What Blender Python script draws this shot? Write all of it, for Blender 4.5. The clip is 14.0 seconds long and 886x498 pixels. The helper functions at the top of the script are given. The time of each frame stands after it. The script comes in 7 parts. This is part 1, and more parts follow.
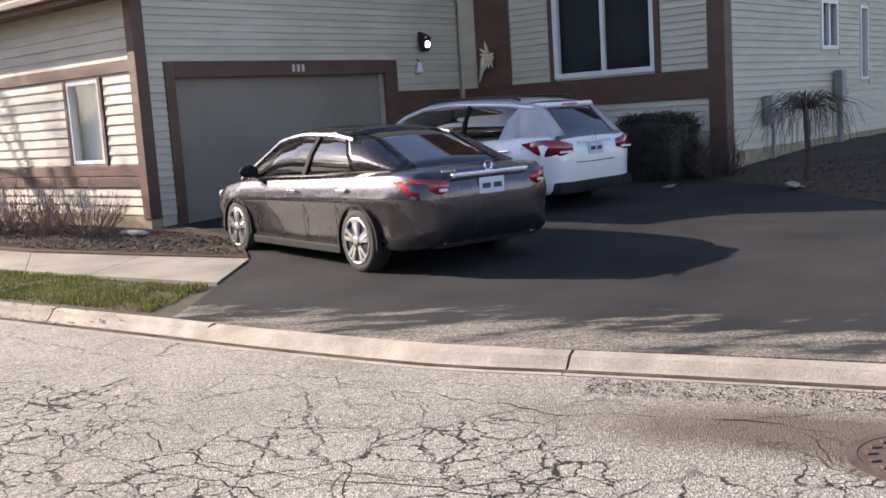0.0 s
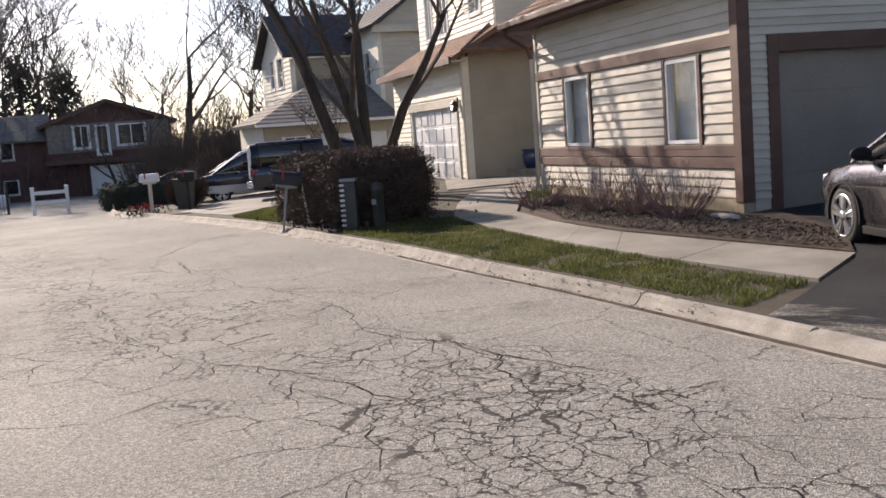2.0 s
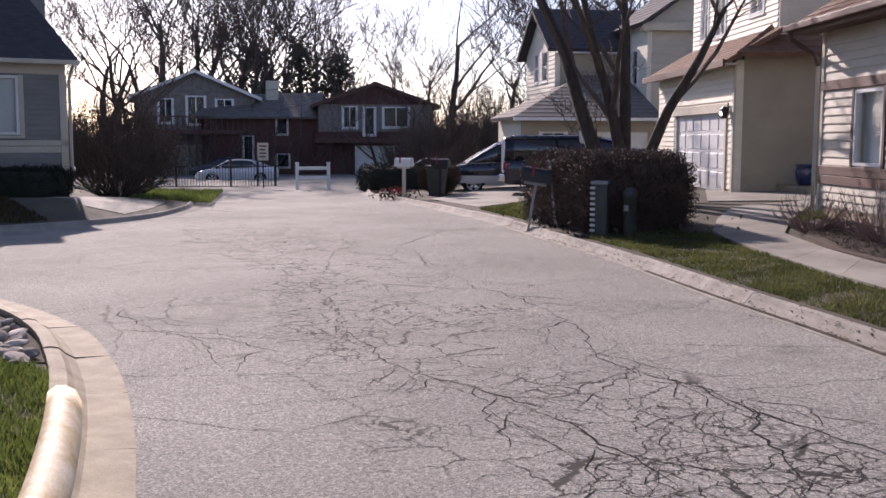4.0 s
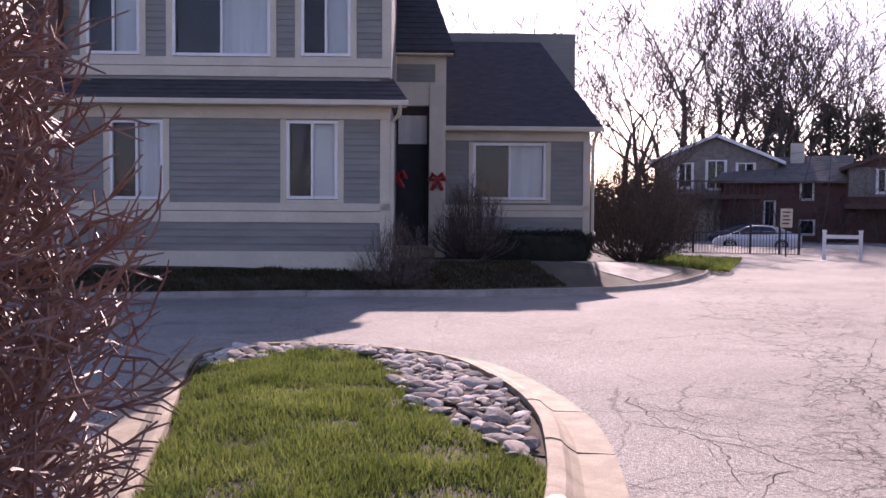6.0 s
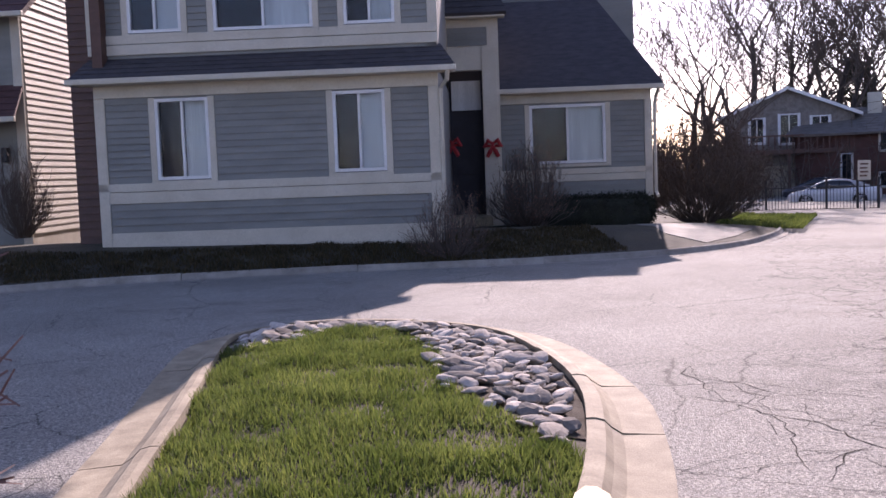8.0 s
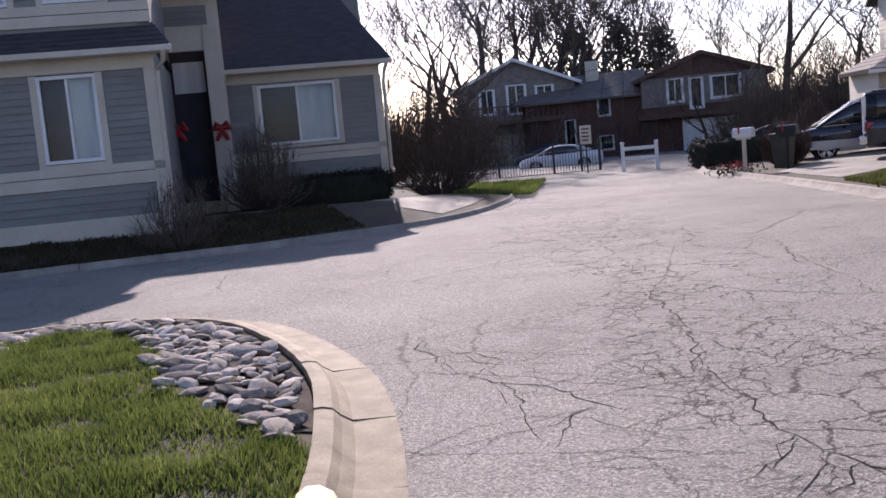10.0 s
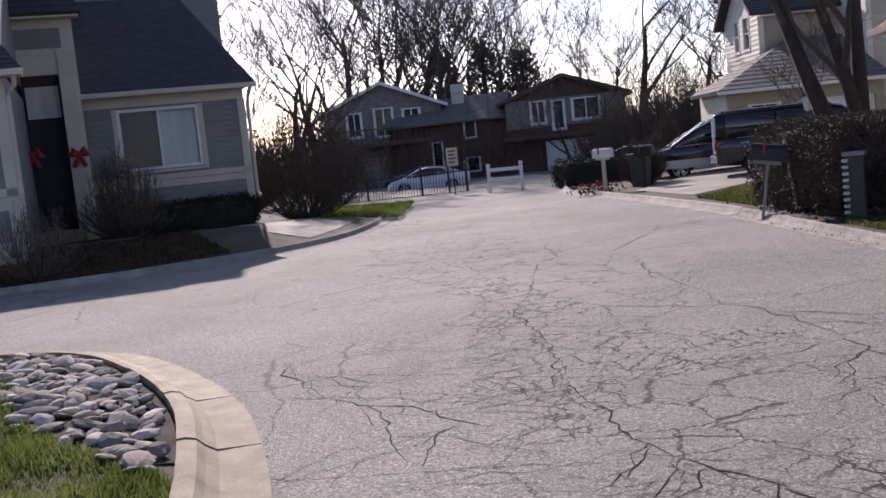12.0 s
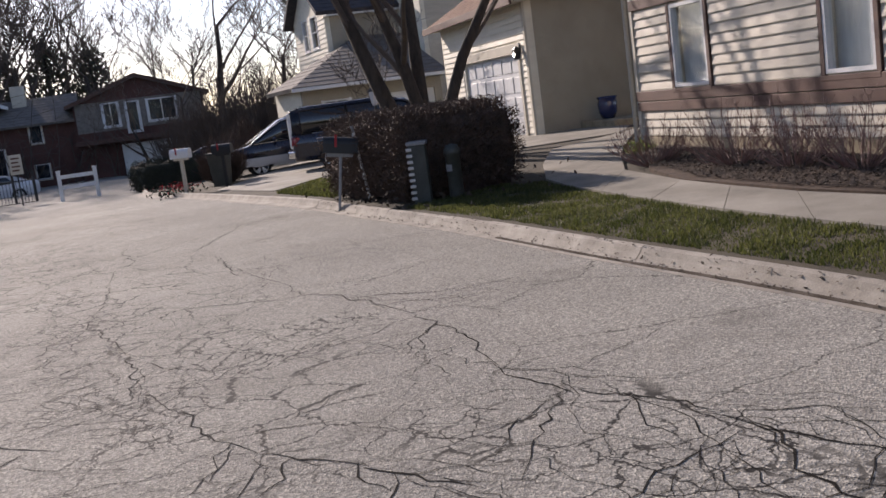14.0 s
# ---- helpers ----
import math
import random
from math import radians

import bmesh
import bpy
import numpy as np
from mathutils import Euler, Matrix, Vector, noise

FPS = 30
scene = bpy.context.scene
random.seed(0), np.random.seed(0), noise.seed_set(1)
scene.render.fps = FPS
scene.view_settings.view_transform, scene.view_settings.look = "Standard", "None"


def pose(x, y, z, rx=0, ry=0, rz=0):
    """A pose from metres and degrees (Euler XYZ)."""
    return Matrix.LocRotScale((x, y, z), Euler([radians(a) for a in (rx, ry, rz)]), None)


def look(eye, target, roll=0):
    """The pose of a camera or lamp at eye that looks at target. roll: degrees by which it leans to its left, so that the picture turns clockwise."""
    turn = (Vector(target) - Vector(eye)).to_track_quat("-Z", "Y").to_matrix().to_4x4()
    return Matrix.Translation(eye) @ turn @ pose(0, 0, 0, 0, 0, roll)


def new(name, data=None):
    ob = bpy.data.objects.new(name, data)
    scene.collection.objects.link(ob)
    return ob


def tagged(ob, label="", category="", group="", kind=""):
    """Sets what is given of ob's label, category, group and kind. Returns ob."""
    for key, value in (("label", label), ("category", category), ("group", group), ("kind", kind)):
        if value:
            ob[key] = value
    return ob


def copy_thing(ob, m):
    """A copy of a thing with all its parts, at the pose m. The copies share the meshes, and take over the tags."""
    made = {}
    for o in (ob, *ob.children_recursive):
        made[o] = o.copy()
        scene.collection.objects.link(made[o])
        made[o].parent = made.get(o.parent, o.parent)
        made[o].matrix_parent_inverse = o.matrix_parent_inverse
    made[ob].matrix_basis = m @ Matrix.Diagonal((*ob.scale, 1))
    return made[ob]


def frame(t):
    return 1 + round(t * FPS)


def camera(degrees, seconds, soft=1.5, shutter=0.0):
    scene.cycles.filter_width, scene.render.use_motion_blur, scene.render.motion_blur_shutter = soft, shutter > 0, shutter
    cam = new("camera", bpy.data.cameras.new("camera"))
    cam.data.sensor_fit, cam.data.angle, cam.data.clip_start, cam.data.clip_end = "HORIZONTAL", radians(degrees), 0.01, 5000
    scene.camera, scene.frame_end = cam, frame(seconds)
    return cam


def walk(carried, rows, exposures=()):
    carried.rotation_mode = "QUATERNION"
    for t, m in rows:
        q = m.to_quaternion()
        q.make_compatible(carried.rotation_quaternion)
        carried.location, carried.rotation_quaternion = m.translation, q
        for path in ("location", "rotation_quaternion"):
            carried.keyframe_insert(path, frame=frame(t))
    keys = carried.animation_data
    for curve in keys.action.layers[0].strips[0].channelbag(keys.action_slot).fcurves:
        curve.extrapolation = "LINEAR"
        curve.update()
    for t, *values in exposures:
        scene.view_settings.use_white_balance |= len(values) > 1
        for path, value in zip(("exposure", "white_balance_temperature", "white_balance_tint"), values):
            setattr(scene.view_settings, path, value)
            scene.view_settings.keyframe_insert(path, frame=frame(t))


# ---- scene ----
from mathutils.geometry import delaunay_2d_cdt

cam = camera(47.0, 14.0, soft=1.6)
PATH = [
    (0, (0.581, 0.459, 1.728), (0.289, 5.406, 1.063), -3.72),
    (0.5, (0.426, 0.671, 1.684), (-0.595, 5.523, 1.041), -3.31),
    (1, (0.278, 0.826, 1.694), (-1.356, 5.514, 1.102), -2.97),
    (1.5, (0.167, 1.059, 1.718), (-2.175, 5.434, 1.100), -3.00),
    (2, (0.187, 1.201, 1.709), (-2.691, 5.250, 1.144), -4.19),
    (2.2, (0.173, 1.246, 1.719), (-2.700, 5.297, 1.143), -4.62),
    (4.3, (-0.700, 2.127, 1.729), (-4.706, 5.072, 1.198), -0.61),
    (4.5, (-0.910, 2.213, 1.710), (-5.092, 4.900, 1.176), -1.49),
    (5, (-1.130, 2.342, 1.745), (-5.859, 3.859, 1.169), -0.52),
    (5.5, (-1.281, 2.407, 1.746), (-6.160, 3.324, 1.151), -1.10),
    (6, (-1.543, 2.481, 1.779), (-6.424, 3.539, 1.539), 0.41),
    (6.5, (-1.782, 2.625, 1.748), (-6.729, 3.338, 1.614), -1.05),
    (7, (-1.952, 2.830, 1.723), (-6.930, 3.284, 1.607), -2.44),
    (7.2, (-1.952, 2.830, 1.732), (-6.924, 3.329, 1.543), -2.45),
    (9.3, (-2.418, 3.147, 1.704), (-7.234, 4.389, 1.189), -3.56),
    (9.5, (-2.370, 3.166, 1.712), (-7.120, 4.640, 1.200), -4.51),
    (10, (-2.428, 3.230, 1.679), (-7.031, 5.102, 1.124), -5.24),
    (10.5, (-2.406, 3.232, 1.682), (-6.894, 5.361, 1.111), -4.34),
    (11, (-2.353, 3.236, 1.695), (-6.756, 5.535, 1.123), -5.03),
    (11.5, (-2.363, 3.244, 1.687), (-6.716, 5.641, 1.134), -5.83),
    (12, (-2.341, 3.252, 1.687), (-6.671, 5.700, 1.180), -5.82),
    (12.5, (-2.300, 3.276, 1.686), (-6.485, 5.964, 1.173), -6.03),
    (13, (-2.307, 3.297, 1.671), (-6.296, 6.260, 1.109), -8.89),
    (13.5, (-2.316, 3.337, 1.657), (-5.992, 6.663, 1.003), -8.78),
    (14, (-2.358, 3.424, 1.632), (-5.391, 7.330, 0.892), -7.57),
]
walk(cam, [(t, look(eye, target, roll)) for t, eye, target, roll in PATH],
     exposures=[(0.0, 1.42, 7100, 20), (0.5, 1.3, 7100, 20), (1.0, 1.1, 7050, 20), (2.2, 0.7, 7000, 20), (5.0, 0.5, 6300, 33), (5.5, 0.62, 6350, 34), (6.0, 0.92, 6700, 44), (7.0, 1.0, 6600, 42),
                (9.5, 0.68, 6250, 30), (11.0, 0.48, 6300, 29), (12.5, 0.35, 6400, 27), (14.0, 0.35, 6700, 22)])

# ---- world and sun ----
SUN_AZ, SUN_EL = radians(71), radians(25)          # azimuth counted from +y towards -x
world = bpy.data.worlds.new("sky")
scene.world = world
world.use_nodes = True
wn = world.node_tree
sky = wn.nodes.new("ShaderNodeTexSky")
sky.sky_type = 'NISHITA'
sky.sun_disc = False
sky.sun_elevation, sky.sun_rotation = SUN_EL, 2 * math.pi - SUN_AZ
sky.air_density, sky.dust_density, sky.ozone_density = 0.75, 0.45, 1.0
wn.links.new(sky.outputs[0], wn.nodes["Background"].inputs[0])
wn.nodes["Background"].inputs[1].default_value = 0.13
sun_data = bpy.data.lights.new("sun", 'SUN')
sun_data.energy, sun_data.angle, sun_data.color = 5.0, radians(0.55), (1.0, 0.92, 0.80)
sun = new("sun", sun_data)
sun_dir = Vector((-math.sin(SUN_AZ) * math.cos(SUN_EL), math.cos(SUN_AZ) * math.cos(SUN_EL), math.sin(SUN_EL)))
sun.matrix_world = look(sun_dir * 60, (0, 0, 0))

# ---- materials ----
def nodes_of(name):
    m = bpy.data.materials.new(name)
    m.use_nodes = True
    return m, m.node_tree.nodes, m.node_tree.links, m.node_tree.nodes["Principled BSDF"]


def ramp(nodes, stops):
    r = nodes.new("ShaderNodeValToRGB")
    while len(r.color_ramp.elements) < len(stops):
        r.color_ramp.elements.new(0.5)
    for e, (p, c) in zip(r.color_ramp.elements, stops):
        e.position = p
        e.color = (*c, 1) if len(c) == 3 else c
    return r


def noise_tex(nodes, links, coord, scale, detail=5.0, rough=0.6):
    n = nodes.new("ShaderNodeTexNoise")
    n.inputs["Scale"].default_value, n.inputs["Detail"].default_value, n.inputs["Roughness"].default_value = scale, detail, rough
    links.new(coord, n.inputs["Vector"])
    return n


def mixed(nodes, links, fac, a, b, mode="MIX"):
    m = nodes.new("ShaderNodeMix")
    m.data_type, m.blend_type = "RGBA", mode
    for sock, v in ((m.inputs[0], fac), (m.inputs[6], a), (m.inputs[7], b)):
        if isinstance(v, (int, float)):
            sock.default_value = v
        elif isinstance(v, tuple):
            sock.default_value = (*v, 1)
        else:
            links.new(v, sock)
    return m.outputs[2]


def surface(name, dark, light, scale=3.0, fine=60.0, rough=0.7, bump=0.15, metal=0.0, per_object=0.0, stretch=(1, 1, 1), spec=0.5):
    """Two-scale varied surface: broad stains and fine grain, with relief."""
    m, n, l, b = nodes_of(name)
    geo = n.new("ShaderNodeNewGeometry")
    mp = n.new("ShaderNodeMapping")
    mp.inputs["Scale"].default_value = stretch
    l.new(geo.outputs["Position"], mp.inputs["Vector"])
    broad = noise_tex(n, l, mp.outputs[0], scale)
    grain = noise_tex(n, l, mp.outputs[0], fine, 3)
    r = ramp(n, [(0.3, dark), (0.7, light)])
    l.new(broad.outputs[0], r.inputs[0])
    g = ramp(n, [(0.25, (0.72,) * 3), (0.75, (1.12,) * 3)])
    l.new(grain.outputs[0], g.inputs[0])
    col = mixed(n, l, 1.0, r.outputs[0], g.outputs[0], "MULTIPLY")
    if per_object:
        oi = n.new("ShaderNodeObjectInfo")
        v = ramp(n, [(0.0, (1 - per_object,) * 3), (1.0, (1 + per_object,) * 3)])
        l.new(oi.outputs["Random"], v.inputs[0])
        col = mixed(n, l, 1.0, col, v.outputs[0], "MULTIPLY")
    l.new(col, b.inputs["Base Color"])
    b.inputs["Roughness"].default_value, b.inputs["Metallic"].default_value = rough, metal
    b.inputs["Specular IOR Level"].default_value = spec
    if bump:
        bp = n.new("ShaderNodeBump")
        bp.inputs["Strength"].default_value, bp.inputs["Distance"].default_value = bump, 0.01
        l.new(grain.outputs[0], bp.inputs["Height"])
        l.new(bp.outputs[0], b.inputs["Normal"])
    return m


def paint(name, color, rough=0.3, metal=0.0, coat=0.0):
    m, n, l, b = nodes_of(name)
    geo = n.new("ShaderNodeNewGeometry")
    dirt = noise_tex(n, l, geo.outputs["Position"], 6, 6)
    r = ramp(n, [(0.35, tuple(c * 0.95 for c in color)), (0.65, color)])
    l.new(dirt.outputs[0], r.inputs[0])
    l.new(r.outputs[0], b.inputs["Base Color"])
    rr = ramp(n, [(0.3, (rough * 0.92,) * 3), (0.7, (min(1, rough * 1.12),) * 3)])
    l.new(dirt.outputs[0], rr.inputs[0])
    l.new(rr.outputs[0], b.inputs["Roughness"])
    b.inputs["Metallic"].default_value = metal
    b.inputs["Coat Weight"].default_value, b.inputs["Coat Roughness"].default_value = coat, 0.04
    return m


def road_material():
    """Old sunbleached asphalt: pale aggregate, crazed crack patches, long cracks, dirt."""
    m, n, l, b = nodes_of("cracked_asphalt")
    geo = n.new("ShaderNodeNewGeometry")
    pos = geo.outputs["Position"]
    warp = noise_tex(n, l, pos, 2.2, 4, 0.7)
    add = n.new("ShaderNodeVectorMath")
    add.operation = "MULTIPLY_ADD"
    l.new(warp.outputs["Color"], add.inputs[0])
    add.inputs[1].default_value = (0.34, 0.34, 0)
    l.new(pos, add.inputs[2])
    jag = noise_tex(n, l, pos, 14, 4, 0.7)
    add2 = n.new("ShaderNodeVectorMath")
    add2.operation = "MULTIPLY_ADD"
    l.new(jag.outputs["Color"], add2.inputs[0])
    add2.inputs[1].default_value = (0.075, 0.075, 0)
    l.new(add.outputs[0], add2.inputs[2])
    # the crazed lane: a strip down the street, ragged at its borders
    lane = n.new("ShaderNodeVectorMath")
    lane.operation = "DOT_PRODUCT"
    lane.inputs[1].default_value = (0.346, 0.938, 0)
    l.new(pos, lane.inputs[0])
    off = n.new("ShaderNodeMath")
    off.operation = "SUBTRACT"
    off.inputs[1].default_value = 4.75
    l.new(lane.outputs["Value"], off.inputs[0])
    dist = n.new("ShaderNodeMath")
    dist.operation = "ABSOLUTE"
    l.new(off.outputs[0], dist.inputs[0])
    rag = noise_tex(n, l, pos, 0.75, 4, 0.6)
    near = n.new("ShaderNodeMath")
    near.operation = "MULTIPLY_ADD"
    near.inputs[1].default_value = 5.0
    l.new(rag.outputs[0], near.inputs[0])
    l.new(dist.outputs[0], near.inputs[2])
    lane_mask = ramp(n, [(0.33, (1, 1, 1)), (0.40, (0, 0, 0))])
    tenth = n.new("ShaderNodeMath")
    tenth.operation = "MULTIPLY"
    tenth.inputs[1].default_value = 0.1
    l.new(near.outputs[0], tenth.inputs[0])
    l.new(tenth.outputs[0], lane_mask.inputs[0])
    cracks = []
    for scale, width, lo, hi, mscale in ((1.9, 0.016, 0.40, 0.46, 0.35), (0.55, 0.0042, 0.44, 0.50, 0.3), (4.6, 0.032, 0.46, 0.52, 0.55)):
        v = n.new("ShaderNodeTexVoronoi")
        v.feature = "DISTANCE_TO_EDGE"
        v.inputs["Scale"].default_value = scale
        l.new(add2.outputs[0], v.inputs["Vector"])
        r = ramp(n, [(0.0, (1, 1, 1)), (width * 0.62, (1, 1, 1)), (width, (0, 0, 0))])
        l.new(v.outputs["Distance"], r.inputs[0])
        mask = noise_tex(n, l, pos, mscale, 3, 0.55)
        mr = ramp(n, [(lo, (0, 0, 0)), (hi, (1, 1, 1))])
        l.new(mask.outputs[0], mr.inputs[0])
        here = mixed(n, l, 1.0, r.outputs[0], mr.outputs[0], "MULTIPLY")
        cracks.append(mixed(n, l, 1.0, here, lane_mask.outputs[0], "MULTIPLY") if scale > 1 else here)
    crack = mixed(n, l, 1.0, mixed(n, l, 1.0, cracks[0], cracks[1], "LIGHTEN"), cracks[2], "LIGHTEN")
    broad = noise_tex(n, l, pos, 0.35, 5, 0.6)
    base = ramp(n, [(0.3, (0.215, 0.207, 0.19)), (0.7, (0.32, 0.308, 0.282))])
    l.new(broad.outputs[0], base.inputs[0])
    agg = n.new("ShaderNodeTexVoronoi")
    agg.inputs["Scale"].default_value = 95
    l.new(pos, agg.inputs["Vector"])
    ar = ramp(n, [(0.0, (0.42, 0.41, 0.39)), (0.55, (1.0, 1.0, 0.98)), (1.0, (1.9, 1.84, 1.72))])
    l.new(agg.outputs["Color"], ar.inputs[0])
    col = mixed(n, l, 1.0, base.outputs[0], ar.outputs[0], "MULTIPLY")
    speck = noise_tex(n, l, pos, 34, 4, 0.75)
    spr = ramp(n, [(0.34, (0.62, 0.61, 0.59)), (0.52, (1.0, 1.0, 1.0)), (0.70, (1.35, 1.33, 1.28))])
    l.new(speck.outputs[0], spr.inputs[0])
    col = mixed(n, l, 1.0, col, spr.outputs[0], "MULTIPLY")
    stain = noise_tex(n, l, pos, 0.9, 6, 0.7)
    sr = ramp(n, [(0.55, (0, 0, 0)), (0.72, (0.55,) * 3)])
    l.new(stain.outputs[0], sr.inputs[0])
    col = mixed(n, l, sr.outputs[0], col, (0.12, 0.11, 0.095))
    # brown grit washed up along the gutter by the driveway
    gm = n.new("ShaderNodeMapping")
    gm.vector_type = "TEXTURE"
    gm.inputs["Location"].default_value = (2.6, 5.55, 0)
    gm.inputs["Rotation"].default_value = (0, 0, radians(-25))
    gm.inputs["Scale"].default_value = (2.6, 0.62, 3)
    l.new(add2.outputs[0], gm.inputs["Vector"])
    gs = n.new("ShaderNodeTexGradient")
    gs.gradient_type = "SPHERICAL"
    l.new(gm.outputs[0], gs.inputs["Vector"])
    gn = mixed(n, l, 1.0, gs.outputs["Color"], stain.outputs["Color"], "MULTIPLY")
    gr = ramp(n, [(0.06, (0, 0, 0)), (0.30, (0.85,) * 3)])
    l.new(gn, gr.inputs[0])
    col = mixed(n, l, gr.outputs[0], col, (0.085, 0.062, 0.045))
    col = mixed(n, l, crack, col, (0.016, 0.0145, 0.013))
    l.new(col, b.inputs["Base Color"])
    b.inputs["Roughness"].default_value = 0.88
    b.inputs["Specular IOR Level"].default_value = 0.30
    h = mixed(n, l, crack, agg.outputs["Distance"], (0, 0, 0))
    bp = n.new("ShaderNodeBump")
    bp.inputs["Strength"].default_value, bp.inputs["Distance"].default_value = 0.5, 0.012
    l.new(h, bp.inputs["Height"])
    l.new(bp.outputs[0], b.inputs["Normal"])
    return m


def drive_material():
    """Dark sealer, worn through to pale grit in ragged patches along the kerb, with faint tyre scuffs."""
    m = surface("sealed_asphalt", (0.014, 0.0145, 0.016), (0.036, 0.036, 0.038), 0.8, 130, 0.85, 0.5, spec=0.2)
    n, l = m.node_tree.nodes, m.node_tree.links
    b = n["Principled BSDF"]
    col = b.inputs["Base Color"].links[0].from_socket
    geo = n.new("ShaderNodeNewGeometry")
    pos = geo.outputs["Position"]
    edge = n.new("ShaderNodeVectorMath")
    edge.operation = "DOT_PRODUCT"
    edge.inputs[1].default_value = (0.40, 0.9165, 0)
    l.new(pos, edge.inputs[0])
    far = n.new("ShaderNodeMapRange")
    far.inputs["From Min"].default_value, far.inputs["From Max"].default_value = 6.95, 8.75
    far.inputs["To Min"].default_value, far.inputs["To Max"].default_value = 0.13, -0.22
    l.new(edge.outputs["Value"], far.inputs["Value"])
    mp = n.new("ShaderNodeMapping")
    mp.inputs["Rotation"].default_value = (0, 0, radians(23))
    mp.inputs["Scale"].default_value = (0.8, 2.6, 1)
    l.new(pos, mp.inputs["Vector"])
    patch = noise_tex(n, l, mp.outputs[0], 1.1, 8, 0.68)
    add = n.new("ShaderNodeMath")
    l.new(patch.outputs[0], add.inputs[0])
    l.new(far.outputs[0], add.inputs[1])
    mask = ramp(n, [(0.49, (0, 0, 0)), (0.54, (0.5,) * 3), (0.64, (1.0,) * 3)])
    l.new(add.outputs[0], mask.inputs[0])
    grit = n.new("ShaderNodeTexVoronoi")
    grit.inputs["Scale"].default_value = 70
    l.new(pos, grit.inputs["Vector"])
    pale = ramp(n, [(0.0, (0.07, 0.064, 0.055)), (0.5, (0.16, 0.148, 0.125)), (1.0, (0.36, 0.33, 0.28))])
    l.new(grit.outputs["Color"], pale.inputs[0])
    col = mixed(n, l, mask.outputs[0], col, pale.outputs[0])
    l.new(col, b.inputs["Base Color"])
    return m


def glass_material(name, tint, rough=0.02):
    """Clear window pane."""
    m, n, l, b = nodes_of(name)
    b.inputs["Base Color"].default_value = (*tint, 1)
    b.inputs["Roughness"].default_value = rough
    b.inputs["Transmission Weight"].default_value = 1.0
    b.inputs["IOR"].default_value = 1.22
    return m


def grass_material(name, dark, light):
    """Blades that let the low sun shine through."""
    m = surface(name, dark, light, 1.6, 35, 0.6, 0.0)
    n, l = m.node_tree.nodes, m.node_tree.links
    b = n["Principled BSDF"]
    col = b.inputs["Base Color"].links[0].from_socket
    isl = n.new("ShaderNodeNewGeometry")
    v = ramp(n, [(0.0, (0.65, 0.7, 0.6)), (0.7, (1.1, 1.05, 1.0)), (1.0, (1.5, 1.3, 1.2))])
    l.new(isl.outputs["Random Per Island"], v.inputs[0])
    col = mixed(n, l, 1.0, col, v.outputs[0], "MULTIPLY")
    l.new(col, b.inputs["Base Color"])
    tr = n.new("ShaderNodeBsdfTranslucent")
    l.new(col, tr.inputs["Color"])
    mx = n.new("ShaderNodeMixShader")
    mx.inputs[0].default_value = 0.5
    l.new(b.outputs[0], mx.inputs[1])
    l.new(tr.outputs[0], mx.inputs[2])
    l.new(mx.outputs[0], n["Material Output"].inputs["Surface"])
    return m


M_ROAD = road_material()
M_DRIVE = drive_material()
M_CRACK = surface("crack_shadow", (0.010, 0.009, 0.008), (0.022, 0.019, 0.016), 5, 60, 0.95, 0.3, spec=0.1)
M_GRIT = surface("gutter_dirt", (0.04, 0.03, 0.022), (0.13, 0.11, 0.088), 3.5, 70, 0.95, 0.8, spec=0.1)
M_CONC = surface("concrete", (0.22, 0.175, 0.11), (0.42, 0.35, 0.235), 4.0, 80, 0.85, 0.35, per_object=0.08)
M_KERB = surface("weathered_kerb", (0.23, 0.205, 0.17), (0.40, 0.365, 0.31), 3.0, 70, 0.9, 0.5, per_object=0.1)
# soil colour darkened to carry the shadow of the grey house
M_SHADESOIL = surface("shaded_yard", (0.035, 0.03, 0.018), (0.075, 0.066, 0.036), 1.2, 40, 0.95, 0.8)
M_WALK = surface("walk_concrete", (0.165, 0.15, 0.122), (0.32, 0.295, 0.248), 1.1, 90, 0.85, 0.3, per_object=0.06)
M_YELLOW = surface("worn_yellow_paint", (0.46, 0.31, 0.11), (0.74, 0.66, 0.50), 6, 60, 0.7, 0.3)
M_SOIL = surface("lawn_soil", (0.032, 0.025, 0.015), (0.072, 0.058, 0.032), 1.5, 45, 0.95, 0.8)
M_DULL = surface("winter_ground", (0.07, 0.07, 0.035), (0.14, 0.12, 0.07), 0.4, 12, 0.95, 0.6)
M_MULCH = surface("mulch", (0.026, 0.015, 0.009), (0.095, 0.058, 0.035), 9, 55, 0.95, 1.0)
M_CHIP = surface("mulch_chip", (0.03, 0.02, 0.014), (0.14, 0.10, 0.07), 6, 60, 0.9, 0.4, per_object=0.0)
M_TAN = surface("tan_siding", (0.475, 0.425, 0.335), (0.60, 0.545, 0.45), 1.2, 70, 0.6, 0.1, per_object=0.05, stretch=(1, 1, 4))
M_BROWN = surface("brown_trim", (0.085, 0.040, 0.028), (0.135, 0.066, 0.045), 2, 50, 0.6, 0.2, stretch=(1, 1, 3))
M_DOOR = surface("garage_door_paint", (0.215, 0.18, 0.15), (0.265, 0.225, 0.19), 0.8, 60, 0.5, 0.08)
M_GREY = surface("grey_green_siding", (0.19, 0.19, 0.172), (0.25, 0.25, 0.228), 1.0, 60, 0.6, 0.1, per_object=0.05, stretch=(1, 1, 4))
M_CREAM = surface("cream_trim", (0.52, 0.47, 0.37), (0.64, 0.585, 0.48), 1.5, 60, 0.6, 0.1)
M_WHITE = surface("white_vinyl", (0.70, 0.70, 0.69), (0.82, 0.82, 0.81), 2, 60, 0.45, 0.05)
